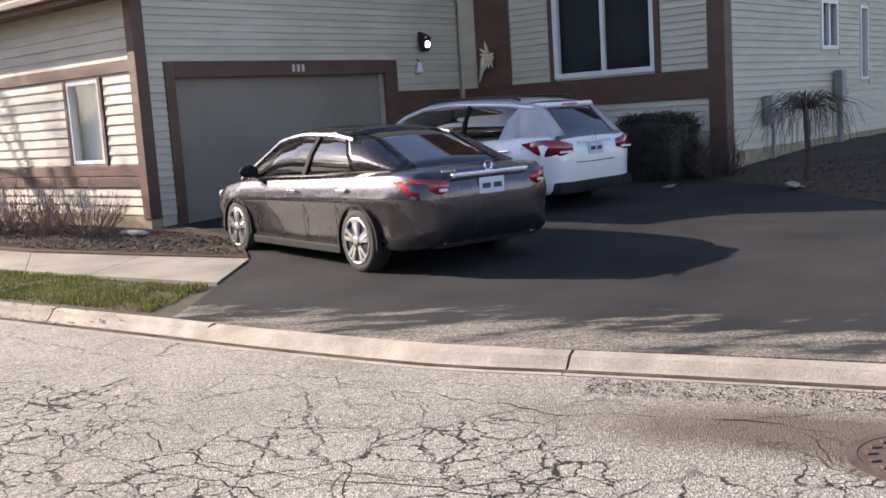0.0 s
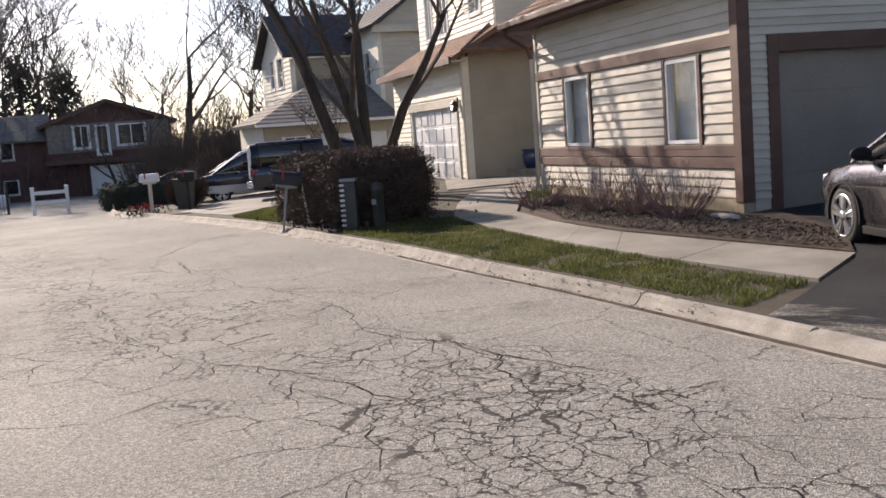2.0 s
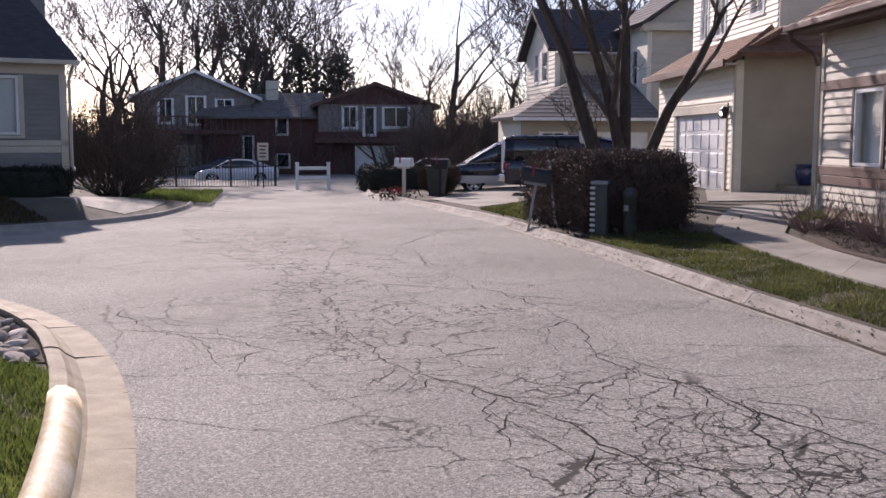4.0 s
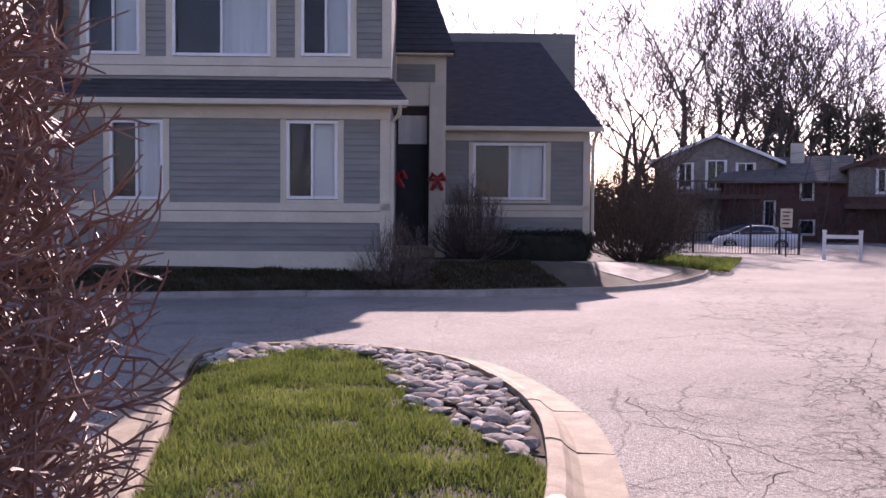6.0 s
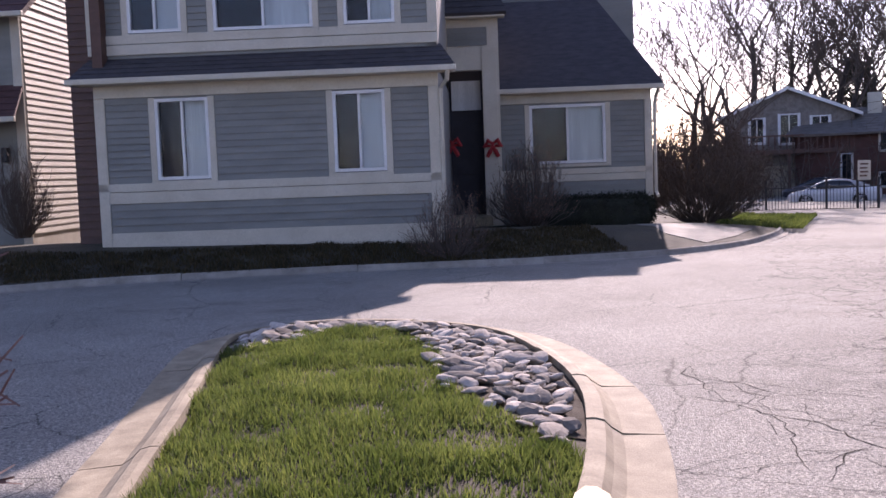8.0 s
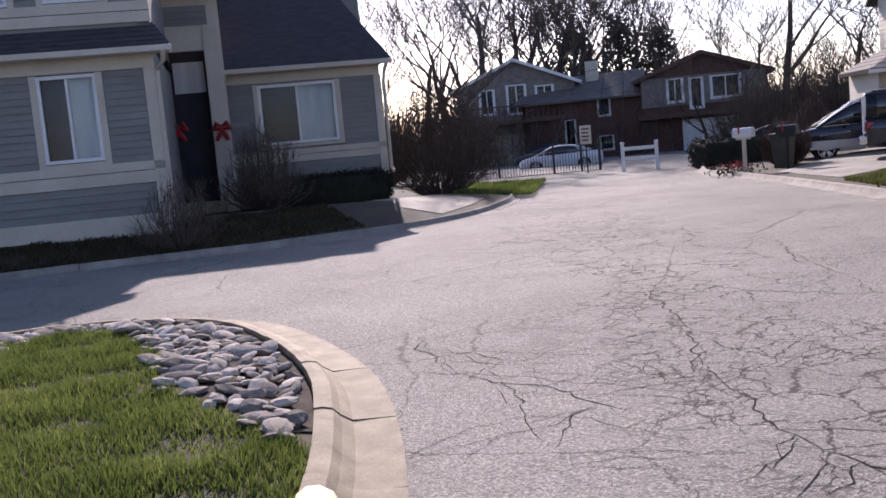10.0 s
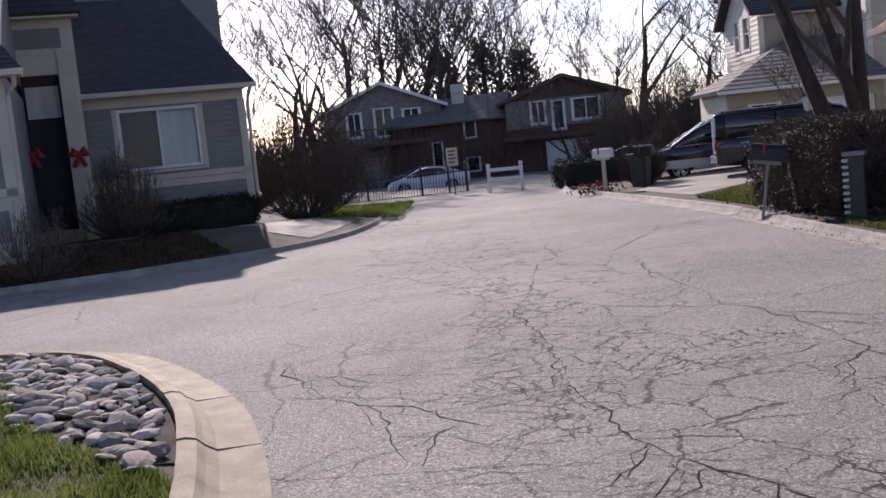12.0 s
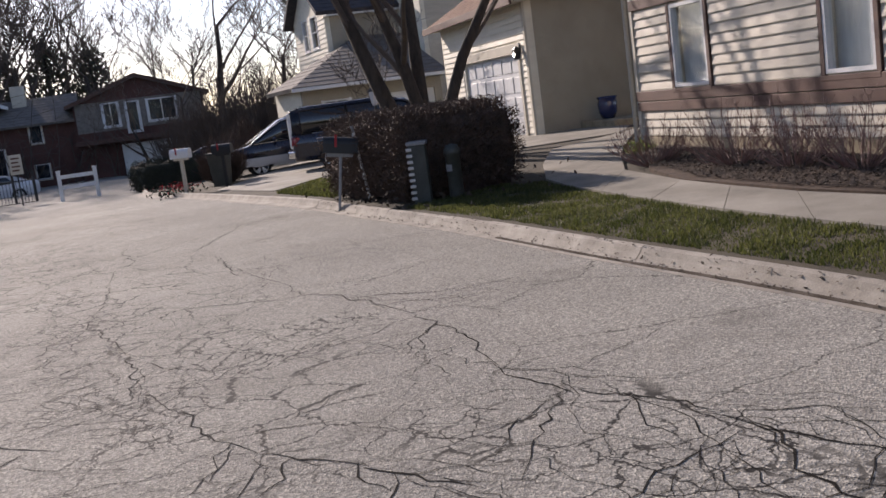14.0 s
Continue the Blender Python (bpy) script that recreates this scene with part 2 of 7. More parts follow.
M_PALE = surface("pale_siding", (0.70, 0.65, 0.53), (0.82, 0.77, 0.64), 1.2, 60, 0.6, 0.1, per_object=0.04, stretch=(1, 1, 4))
# also the darker wall colour for house faces turned from the sun
M_BEIGE = surface("beige_and_shaded_wall", (0.34, 0.30, 0.23), (0.42, 0.375, 0.29), 1.0, 90, 0.8, 0.2)
M_SHINGLE = surface("dark_shingles", (0.045, 0.042, 0.048), (0.085, 0.078, 0.082), 3, 25, 0.9, 0.8, stretch=(1, 1, 5))
M_SHBROWN = surface("brown_shingles", (0.16, 0.085, 0.055), (0.26, 0.15, 0.10), 3, 25, 0.9, 0.8, stretch=(1, 1, 5))
# darker copy of the brown shingles, coloured for a backlit roof in shade
M_SHMAROONSHADE = surface("shaded_maroon_shingles", (0.065, 0.030, 0.030), (0.125, 0.060, 0.055), 3, 25, 0.9, 0.8, stretch=(1, 1, 5))
M_VERGE = grass_material("verge_grass", (0.055, 0.070, 0.020), (0.125, 0.140, 0.048))
M_SHGREY = surface("grey_shingles", (0.12, 0.11, 0.10), (0.21, 0.19, 0.17), 2, 20, 0.9, 0.8, stretch=(1, 1, 5))
M_RED = surface("red_brown_board", (0.085, 0.035, 0.028), (0.13, 0.058, 0.045), 1, 20, 0.8, 0.3)
M_STONEV = surface("stone_veneer", (0.16, 0.14, 0.12), (0.28, 0.25, 0.22), 4, 25, 0.85, 0.6)
M_BARK = surface("bark", (0.035, 0.027, 0.022), (0.085, 0.066, 0.052), 9, 60, 0.95, 1.0, stretch=(1, 1, 0.3))
M_TWIG = surface("twigs", (0.075, 0.057, 0.046), (0.135, 0.105, 0.085), 2, 30, 0.9, 0.0)
M_REDTWIG = surface("red_twigs", (0.14, 0.07, 0.054), (0.30, 0.18, 0.145), 5, 40, 0.62, 0.0)
M_HEDGE = surface("hedge_twigs", (0.05, 0.033, 0.024), (0.12, 0.075, 0.054), 5, 40, 0.85, 0.0)
M_EVERGREEN = surface("evergreen", (0.012, 0.015, 0.009), (0.030, 0.034, 0.018), 4, 40, 0.8, 0.0)
M_PINE = surface("pine_needles", (0.045, 0.047, 0.034), (0.085, 0.085, 0.06), 2, 20, 0.9, 0.0)
# brownish dark copy of the grass, with the house's shade in its colour
M_SHADEGRASS = grass_material("shaded_grass", (0.050, 0.041, 0.018), (0.092, 0.074, 0.034))
M_GRASS = grass_material("grass", (0.075, 0.115, 0.024), (0.185, 0.235, 0.065))
M_STONE = surface("river_stone", (0.27, 0.235, 0.20), (0.56, 0.50, 0.43), 3, 40, 0.95, 0.5, per_object=0.55, spec=0.15)
M_GLASS = glass_material("window_glass", (0.86, 0.9, 0.92))
# flat backing whose bluish dark colour stands in for an unlit room
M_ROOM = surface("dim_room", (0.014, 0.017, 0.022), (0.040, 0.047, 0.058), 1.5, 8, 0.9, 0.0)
# cloth on the tan house; on the grey house it paints reflections in panes
M_CURTAINREFLECT = surface("curtain", (0.55, 0.57, 0.57), (0.72, 0.74, 0.73), 1.0, 30, 0.9, 0.1, stretch=(6, 6, 0.3))
M_DARKENTRY = surface("dark_door_and_recess", (0.018, 0.016, 0.022), (0.03, 0.027, 0.035), 3, 40, 0.7, 0.1)
M_BLACK = paint("black_metal", (0.012, 0.012, 0.013), 0.5)
M_RUBBER = surface("rubber", (0.012, 0.012, 0.012), (0.025, 0.025, 0.025), 10, 80, 0.85, 0.3)
M_CHROME = paint("chrome", (0.75, 0.75, 0.76), 0.12, 1.0)
M_ALLOY = paint("alloy", (0.62, 0.62, 0.63), 0.28, 1.0)
M_IRON = surface("cast_iron", (0.05, 0.032, 0.025), (0.10, 0.07, 0.055), 6, 60, 0.8, 0.5)
M_PEWTER = paint("pewter_paint", (0.050, 0.046, 0.058), 0.26, 0.75, 1.0)
M_PEARL = paint("pearl_white_paint", (0.80, 0.80, 0.80), 0.3, 0.0, 1.0)
M_NAVY = paint("navy_paint", (0.012, 0.014, 0.03), 0.28, 0.2, 1.0)
M_SILVER = paint("silver_paint", (0.45, 0.45, 0.47), 0.3, 0.6, 0.8)
M_CARGLASS = paint("tinted_glass", (0.010, 0.011, 0.013), 0.04, 0.0, 1.0)
M_TAIL = paint("red_lens", (0.30, 0.012, 0.018), 0.12, 0.0, 1.0)
M_LENS = paint("clear_lens", (0.75, 0.75, 0.78), 0.1, 0.0, 1.0)
M_PLATE = paint("plate", (0.55, 0.62, 0.72), 0.5)
M_PLASTIC = surface("black_plastic", (0.012, 0.012, 0.013), (0.022, 0.022, 0.023), 6, 90, 0.75, 0.2, spec=0.2)
M_UTIL = surface("utility_green", (0.035, 0.038, 0.032), (0.06, 0.062, 0.052), 5, 50, 0.6, 0.1)
M_GREYBOX = surface("grey_meter_paint", (0.20, 0.20, 0.21), (0.30, 0.30, 0.31), 4, 50, 0.5, 0.1)
M_REDBOW = surface("red_ribbon", (0.28, 0.012, 0.016), (0.42, 0.025, 0.028), 8, 60, 0.6, 0.1)
M_FLOWER = surface("dried_flowers", (0.55, 0.45, 0.28), (0.75, 0.68, 0.50), 12, 60, 0.8, 0.1)
# glossy leaf, its red lightened to pale pink to paint in glints
M_GLINTLEAF = paint("glinting_red_leaf", (0.42, 0.24, 0.18), 0.22, 0.0, 0.6)
M_BLUEPOT = paint("blue_glaze", (0.02, 0.03, 0.10), 0.25, 0.0, 0.6)
M_TEXT = paint("dark_ink", (0.05, 0.05, 0.06), 0.6)

# ---- building helpers ----
def finish(name, bm, mat, parent=None, label="", smooth=False):
    bmesh.ops.recalc_face_normals(bm, faces=bm.faces)
    me = bpy.data.meshes.new(name)
    bm.to_mesh(me)
    bm.free()
    if smooth:
        for p in me.polygons:
            p.use_smooth = True
    me.materials.append(mat)
    ob = new(name, me)
    if parent:
        ob.parent = parent
    if label:
        tagged(ob, label)
    return ob


def part(name, bm, material, parent, label="", smooth=False):
    return finish(name, bm, material, parent, label, smooth)


def thing(name, label, category, m=None, group="", kind=""):
    ob = new(name)
    ob.empty_display_size = 0.2
    if m is not None:
        ob.matrix_world = m
    return tagged(ob, label, category, group, kind)


def raw(name, verts, faces, mat, parent=None, label="", smooth=False):
    me = bpy.data.meshes.new(name)
    me.from_pydata([tuple(v) for v in verts], [], faces)
    me.update()
    if smooth:
        for p in me.polygons:
            p.use_smooth = True
    me.materials.append(mat)
    ob = new(name, me)
    if parent:
        ob.parent = parent
    if label:
        tagged(ob, label)
    return ob


def add_box(bm, x0, x1, y0, y1, z0, z1, m=None):
    vs = [bm.verts.new((x, y, z)) for z in (z0, z1) for y in (y0, y1) for x in (x0, x1)]
    for f in ((0, 2, 3, 1), (4, 5, 7, 6), (0, 1, 5, 4), (2, 6, 7, 3), (0, 4, 6, 2), (1, 3, 7, 5)):
        bm.faces.new([vs[i] for i in f])
    if m is not None:
        bmesh.ops.transform(bm, matrix=m, verts=vs)
    return vs


def box(x0, x1, y0, y1, z0, z1, bevel=0.0, m=None):
    bm = bmesh.new()
    add_box(bm, x0, x1, y0, y1, z0, z1, m)
    if bevel:
        bmesh.ops.bevel(bm, geom=bm.edges[:], offset=bevel, segments=2, affect='EDGES', profile=0.6)
    return bm


def tube(bm, pts, radii, sides=6, cap=True):
    """A tapered tube along points."""
    rings, up = [], Vector((0.31, 0.17, 0.93))
    pts = [Vector(p) for p in pts]
    for i, p in enumerate(pts):
        d = (pts[min(i + 1, len(pts) - 1)] - pts[max(i - 1, 0)]).normalized()
        a = d.cross(up)
        a = a.normalized() if a.length > 1e-4 else d.orthogonal().normalized()
        b = d.cross(a)
        rings.append([bm.verts.new(p + (a * math.cos(k * 2 * math.pi / sides) + b * math.sin(k * 2 * math.pi / sides)) * radii[i]) for k in range(sides)])
    for r0, r1 in zip(rings, rings[1:]):
        for k in range(sides):
            bm.faces.new((r0[k], r0[(k + 1) % sides], r1[(k + 1) % sides], r1[k]))
    if cap:
        bm.faces.new(rings[0][::-1])
        bm.faces.new(rings[-1])


def cyl(p0, p1, r, sides=16, bevel=0.0):
    bm = bmesh.new()
    tube(bm, [p0, p1], [r, r], sides)
    if bevel:
        bmesh.ops.bevel(bm, geom=[e for e in bm.edges if len(e.link_faces) == 2 and any(len(f.verts) > 4 for f in e.link_faces)], offset=bevel, segments=2, affect='EDGES')
    return bm


def loft(sections, cap=True, closed=True):
    bm = bmesh.new()
    rings = [[bm.verts.new(p) for p in s] for s in sections]
    n = len(rings[0])
    for a, b in zip(rings, rings[1:]):
        for k in range(n if closed else n - 1):
            bm.faces.new((a[k], a[(k + 1) % n], b[(k + 1) % n], b[k]))
    if cap and closed:
        bm.faces.new(rings[0][::-1])
        bm.faces.new(rings[-1])
    return bm


# ---- terrain ----
def zg(x, y):
    """Street level: flat by the camera, falling away gently to the west."""
    s = (x + 2.4) * -0.866 + (y - 3.2) * 0.5
    return -0.017 * max(0.0, min(s, 72.0) - 18.0)


def smooth_line(pts, step=0.5):
    out = []
    p = [Vector(q) for q in pts]
    p = [2 * p[0] - p[1]] + p + [2 * p[-1] - p[-2]]
    for a, b, c, d in zip(p, p[1:], p[2:], p[3:]):
        k = max(1, round((c - b).length / step))
        for i in range(k):
            t = i / k
            out.append(0.5 * ((2 * b) + (c - a) * t + (2 * a - 5 * b + 4 * c - d) * t * t + (3 * b - a - 3 * c + d) * t ** 3))
    return out + [p[-2]]


def offset_line(line, d):
    """Shift to the left of the way along the line by d."""
    out = []
    for i, p in enumerate(line):
        t = (line[min(i + 1, len(line) - 1)] - line[max(i - 1, 0)]).normalized()
        out.append(p + Vector((-t.y, t.x)) * d)
    return out


def dist_to(line, x, y):
    p, best = Vector((x, y)), 1e9
    for a, b in zip(line, line[1:]):
        ab = b - a
        t = max(0.0, min(1.0, (p - a).dot(ab) / max(ab.length_squared, 1e-9)))
        best = min(best, (p - a - ab * t).length)
    return best


def inside(poly, x, y):
    odd, j = False, len(poly) - 1
    for i in range(len(poly)):
        if (poly[i][1] > y) != (poly[j][1] > y) and x < (poly[j][0] - poly[i][0]) * (y - poly[i][1]) / (poly[j][1] - poly[i][1]) + poly[i][0]:
            odd = not odd
        j = i
    return odd


def slab(name, poly, height, step, mat, parent=None, drop=0.25, label="", near=None):
    """A sheet inside a polygon at height(x, y), with a skirt round its edge."""
    poly = [Vector((p[0], p[1])) for p in poly]
    k = len(poly)
    xs, ys = [p.x for p in poly], [p.y for p in poly]
    pts = list(poly)
    x = min(xs) + step * 0.5
    while x < max(xs):
        y = min(ys) + step * 0.5
        while y < max(ys):
            if inside(poly, x, y) and dist_to(poly + [poly[0]], x, y) > step * 0.35:
                pts.append(Vector((x, y)))
            y += step
        x += step
    vo, _, fo, _, _, _ = delaunay_2d_cdt(pts, [(i, (i + 1) % k) for i in range(k)], [], 1, 1e-5)
    bm = bmesh.new()
    vs = [bm.verts.new((v.x, v.y, height(v.x, v.y))) for v in vo]
    for f in fo:
        bm.faces.new([vs[i] for i in f])
    if drop:
        edge = [e for e in bm.edges if e.is_boundary]
        ext = bmesh.ops.extrude_edge_only(bm, edges=edge)
        for v in ext["geom"]:
            if isinstance(v, bmesh.types.BMVert):
                v.co.z -= drop
    return finish(name, bm, mat, parent, label)


def sweep(profile, line, base):
    """bmesh of a profile [(left offset, z)] swept along a line."""
    bm = bmesh.new()
    cols = [offset_line(line, o) for o, _ in profile]
    rings = [[bm.verts.new((cols[k][i].x, cols[k][i].y, base(cols[k][i].x, cols[k][i].y) + z)) for k, (_, z) in enumerate(profile)] for i in range(len(line))]
    for a, b in zip(rings, rings[1:]):
        for k in range(len(profile) - 1):
            bm.faces.new((a[k], b[k], b[k + 1], a[k + 1]))
    bm.faces.new(rings[0])
    bm.faces.new(rings[-1])
    return bm


def kerb(name, line, profile, length, label, mat=None):
    root = thing(name, label, "kerb", kind="structure")
    seg = []
    run, start = 0.0, 0
    for i in range(1, len(line)):
        run += (line[i] - line[i - 1]).length
        if run >= length or i == len(line) - 1:
            a, b = line[start].copy(), line[i].copy()
            piece = [p.copy() for p in line[start:i + 1]]
            d0, d1 = (piece[1] - piece[0]).normalized(), (piece[-1] - piece[-2]).normalized()
            piece[0] += d0 * 0.006
            piece[-1] -= d1 * 0.006
            lift = random.uniform(-0.012, 0.008)
            part("kerb_stone", sweep([(o, z + (lift if 0 < o and z > -0.05 else 0)) for o, z in profile], piece, zg), mat or M_CONC, root)
            run, start = 0.0, i
    return root


HIGH = [(0.0, -0.12), (0.0, 0.004), (0.30, 0.015), (0.38, 0.06), (0.43, 0.105), (0.50, 0.12), (0.56, 0.118), (0.57, -0.12)]
LOW = [(0.0, -0.12), (0.0, 0.006), (0.20, 0.004), (0.26, 0.020), (0.38, 0.078), (0.50, 0.094), (0.60, 0.096), (0.61, -0.12)]

north = smooth_line([(12.0, 2.2), (7.0, 4.2), (2.74, 6.11), (0.91, 6.87), (0.0, 7.22), (-1.5, 8.1), (-2.5, 8.75), (-3.85, 9.6), (-5.2, 10.43),
                     (-7.0, 11.47), (-9.7, 13.1), (-12.4, 14.55), (-14.1, 15.5), (-17.8, 17.45), (-21.0, 19.1), (-24.7, 20.9), (-28.5, 22.6), (-31.5, 24.6)])
north.reverse()
south = smooth_line([(-34.6, 20.0), (-30.2, 17.5), (-27.5, 15.9), (-24.5, 14.2), (-21.6, 11.9), (-20.1, 9.6), (-19.75, 7.3), (-20.0, 4.4), (-19.95, 0.0), (-19.2, -3.0), (-19.0, -12.0), (-19.0, -25.0)])
south.reverse()
island = smooth_line([(0.0, -1.2), (-1.2, 1.0), (-2.6, 2.45), (-4.0, 3.45), (-5.43, 4.16), (-6.97, 4.78), (-8.2, 5.17), (-9.3, 5.42), (-10.6, 5.5), (-12.06, 5.38), (-13.0, 4.9),
                      (-13.6, 4.05), (-13.85, 3.2), (-13.65, 2.35), (-12.92, 1.78), (-11.5, 1.64), (-9.8, 1.6), (-8.4, 1.54), (-5.0, 1.3), (-3.0, 0.4), (-1.6, -1.2), (-0.8, -1.8), (-0.2, -1.7), (0.0, -1.2)], 0.35)


def height_north(x, y):
    d = (x - 0.0) * 0.49 + (y - 7.2) * 0.87
    return zg(x, y) + 0.06 + 0.036 * max(0.0, min(d, 9.0))


south_side = [(p.x, p.y) for p in south] + [(-46, 16), (-60, 6), (-60, -25)]


def height_south(x, y):
    d = dist_to(south, x, y) - 0.25 if inside(south_side, x, y) else 0.0
    return zg(x, y) + 0.10 + (0.17 * min(max(d, 0), 2.2) + 0.035 * max(0.0, min(d - 2.2, 6.0))) * max(0.15, min(1.0, (x + 31.0) / 8.0))


def height_island(x, y):
    d = dist_to(island, x, y)
    return 0.045 + 0.10 * min(1.0, max(0.0, d - 0.45) / 0.8) + 0.015 * noise.noise(Vector((x * 1.3, y * 1.3, 0)))


# ground to the horizon
bm = bmesh.new()
rings = []
for r in (0.0, 30, 60, 90, 140, 250, 600):
    rings.append([bm.verts.new((-20 + r * math.cos(a * math.pi / 16), 12 + r * math.sin(a * math.pi / 16), zg(-20 + r * math.cos(a * math.pi / 16), 12 + r * math.sin(a * math.pi / 16)) - 0.30)) for a in range(32)] if r else [bm.verts.new((-20, 12, -0.4))])
for k in range(32):
    bm.faces.new((rings[0][0], rings[1][k], rings[1][(k + 1) % 32]))
for a, b in zip(rings[1:], rings[2:]):
    for k in range(32):
        bm.faces.new((a[k], b[k], b[(k + 1) % 32], a[(k + 1) % 32]))
tagged(finish("ground", bm, M_DULL), "dull winter ground reaching to the horizon", "ground", kind="structure")

road = slab("road", [(16, -28), (16, 12), (-30, 30), (-52, 44), (-78, 44), (-78, 8), (-40, -28)], zg, 1.5, M_ROAD, drop=0.1)
tagged(road, "sunbleached grey asphalt street full of cracks", "road", kind="structure")

kerb("kerb_driveway", [p for p in north if p.x > -2.45], [(o * 0.54, z) for o, z in LOW], 3.0, "dropped concrete kerb across the driveway", M_KERB)
kerb("kerb_north", [p for p in north if p.x <= -2.0], [(o * 0.55, z) for o, z in HIGH], 3.0, "weathered rolled concrete kerb along the verge", M_KERB)
kerb("kerb_south", south, [(o * 0.45, z) for o, z in HIGH], 3.0, "concrete kerb in front of the grey house", M_KERB)
isl_line = island
kerb("kerb_island", [p for p in isl_line[:-1]], [(o * 0.88, z) for o, z in HIGH], 1.25, "curved concrete kerb round the grass island")

lawn_n = offset_line(north, 0.31)
tagged(slab("lawn_north", lawn_n + [(30, -6), (30, 60), (-46, 60), (-40, 36)], height_north, 1.2, M_SOIL), "patchy green lawn and yards before the houses", "lawn", kind="structure")
lawn_s = offset_line(south, 0.25)
tagged(slab("lawn_south", lawn_s + [(-46, 16), (-60, 6), (-60, -25)], height_south, 1.2, M_SHADESOIL), "shaded lawn in front of the grey house", "lawn", kind="structure")
isl_in = offset_line(island[:-1], 0.49)
tagged(slab("lawn_island", isl_in, height_island, 0.4, M_SOIL), "sunlit green grass island with patchy soil", "lawn", kind="structure")

# driveway, walks, beds
drive_edge = [p for p in offset_line(north, 0.30) if 6.6 > p.x > -2.35][::-1]
drive = drive_edge + [Vector((-2.30, 9.7)), Vector((-2.28, 11.7)), Vector((-2.75, 13.6)), Vector((-4.4, 15.6)), Vector((0.0, 21.2)), Vector((3.9, 17.8)), Vector((5.2, 12.6)), Vector((6.8, 7.5))]
tagged(slab("driveway", drive, lambda x, y: height_north(x, y) + 0.026, 0.5, M_DRIVE, drop=0.1), "dark sealed asphalt driveway, patchy at the edge", "driveway", kind="structure")

walk_root = thing("sidewalk", "pale concrete sidewalk slabs along the verge", "sidewalk", kind="structure")
near_edge = smooth_line([(-2.33, 10.55), (-4.1, 11.6), (-6.27, 13.05), (-8.6, 14.85), (-10.4, 16.5), (-11.6, 18.4), (-12.9, 20.9), (-14.3, 23.5)], 1.5)
far_edge = smooth_line([(-2.33, 11.95), (-3.92, 12.8), (-5.8, 13.85), (-7.7, 15.3), (-9.2, 16.75), (-10.2, 18.6), (-11.4, 21.3), (-12.4, 24.0)], 1.5)
k = min(len(near_edge), len(far_edge))
for i in range(k - 1):
    a, b = near_edge[i], near_edge[i + 1]
    c, d = far_edge[min(i + 1, len(far_edge) - 1)], far_edge[i]
    mid = (a + b + c + d) / 4
    quad = [mid + (q - mid) * 0.992 for q in (a, b, c, d)]
    slab("paving_slab", quad, lambda x, y: height_north(x, y) + 0.035, 0.8, M_WALK, walk_root, 0.08)
tagged(slab("drive_house_two", [(-12.6, 23.2), (-14.6, 22.4), (-19.6, 29.4), (-24.0, 34.0), (-17.0, 36.0)], lambda x, y: height_north(x, y) + 0.03, 0.8, M_WALK, drop=0.1), "pale concrete drive of the cream house", "driveway", kind="structure")
tagged(slab("drive_house_three", [(-19.0, 19.1), (-23.4, 21.2), (-30.0, 32.0), (-24.0, 33.0), (-21.0, 26.5)], lambda x, y: height_north(x, y) + 0.02, 0.8, M_WALK, drop=0.1), "pale concrete drive with parked vans", "driveway", kind="structure")
tagged(slab("mulch_bed_side", [(-2.36, 12.0), (-3.92, 12.85), (-5.8, 13.9), (-7.6, 15.25), (-8.7, 16.5), (-9.9, 19.0), (-10.0, 20.0), (-4.6, 15.3), (-4.3, 15.6), (-2.85, 13.6)],
               lambda x, y: height_north(x, y) + 0.045 + 0.03 * noise.noise(Vector((x * 2, y * 2, 3))), 0.35, M_MULCH, drop=0.1), "dark leafy mulch bed beside the tan house", "flower bed", kind="structure")
tagged(slab("mulch_bed_corner", [(4.0, 17.5), (3.9, 16.6), (5.05, 12.5), (6.4, 10.2), (12, 14), (16, 26), (9, 24)],
               lambda x, y: height_north(x, y) + 0.05 + 0.035 * min(6, dist_to([Vector((4, 16.5)), Vector((5.05, 12.3)), Vector((6.4, 10.2))], x, y)) + 0.05 * noise.noise(Vector((x, y, 3))), 0.5, M_MULCH, drop=0.1),
       "dark mulch bed mounded at the house corner", "flower bed", kind="structure")
tagged(slab("drive_grey_house", [(-21.4, 11.0), (-22.2, 10.5), (-24.6, 10.6), (-27.6, 11.3), (-28.0, 13.4), (-25.1, 13.7), (-22.9, 12.3)], lambda x, y: height_south(x, y) + 0.015, 0.5, M_WALK, drop=0.1), "sunlit pale concrete drive", "driveway", kind="structure")


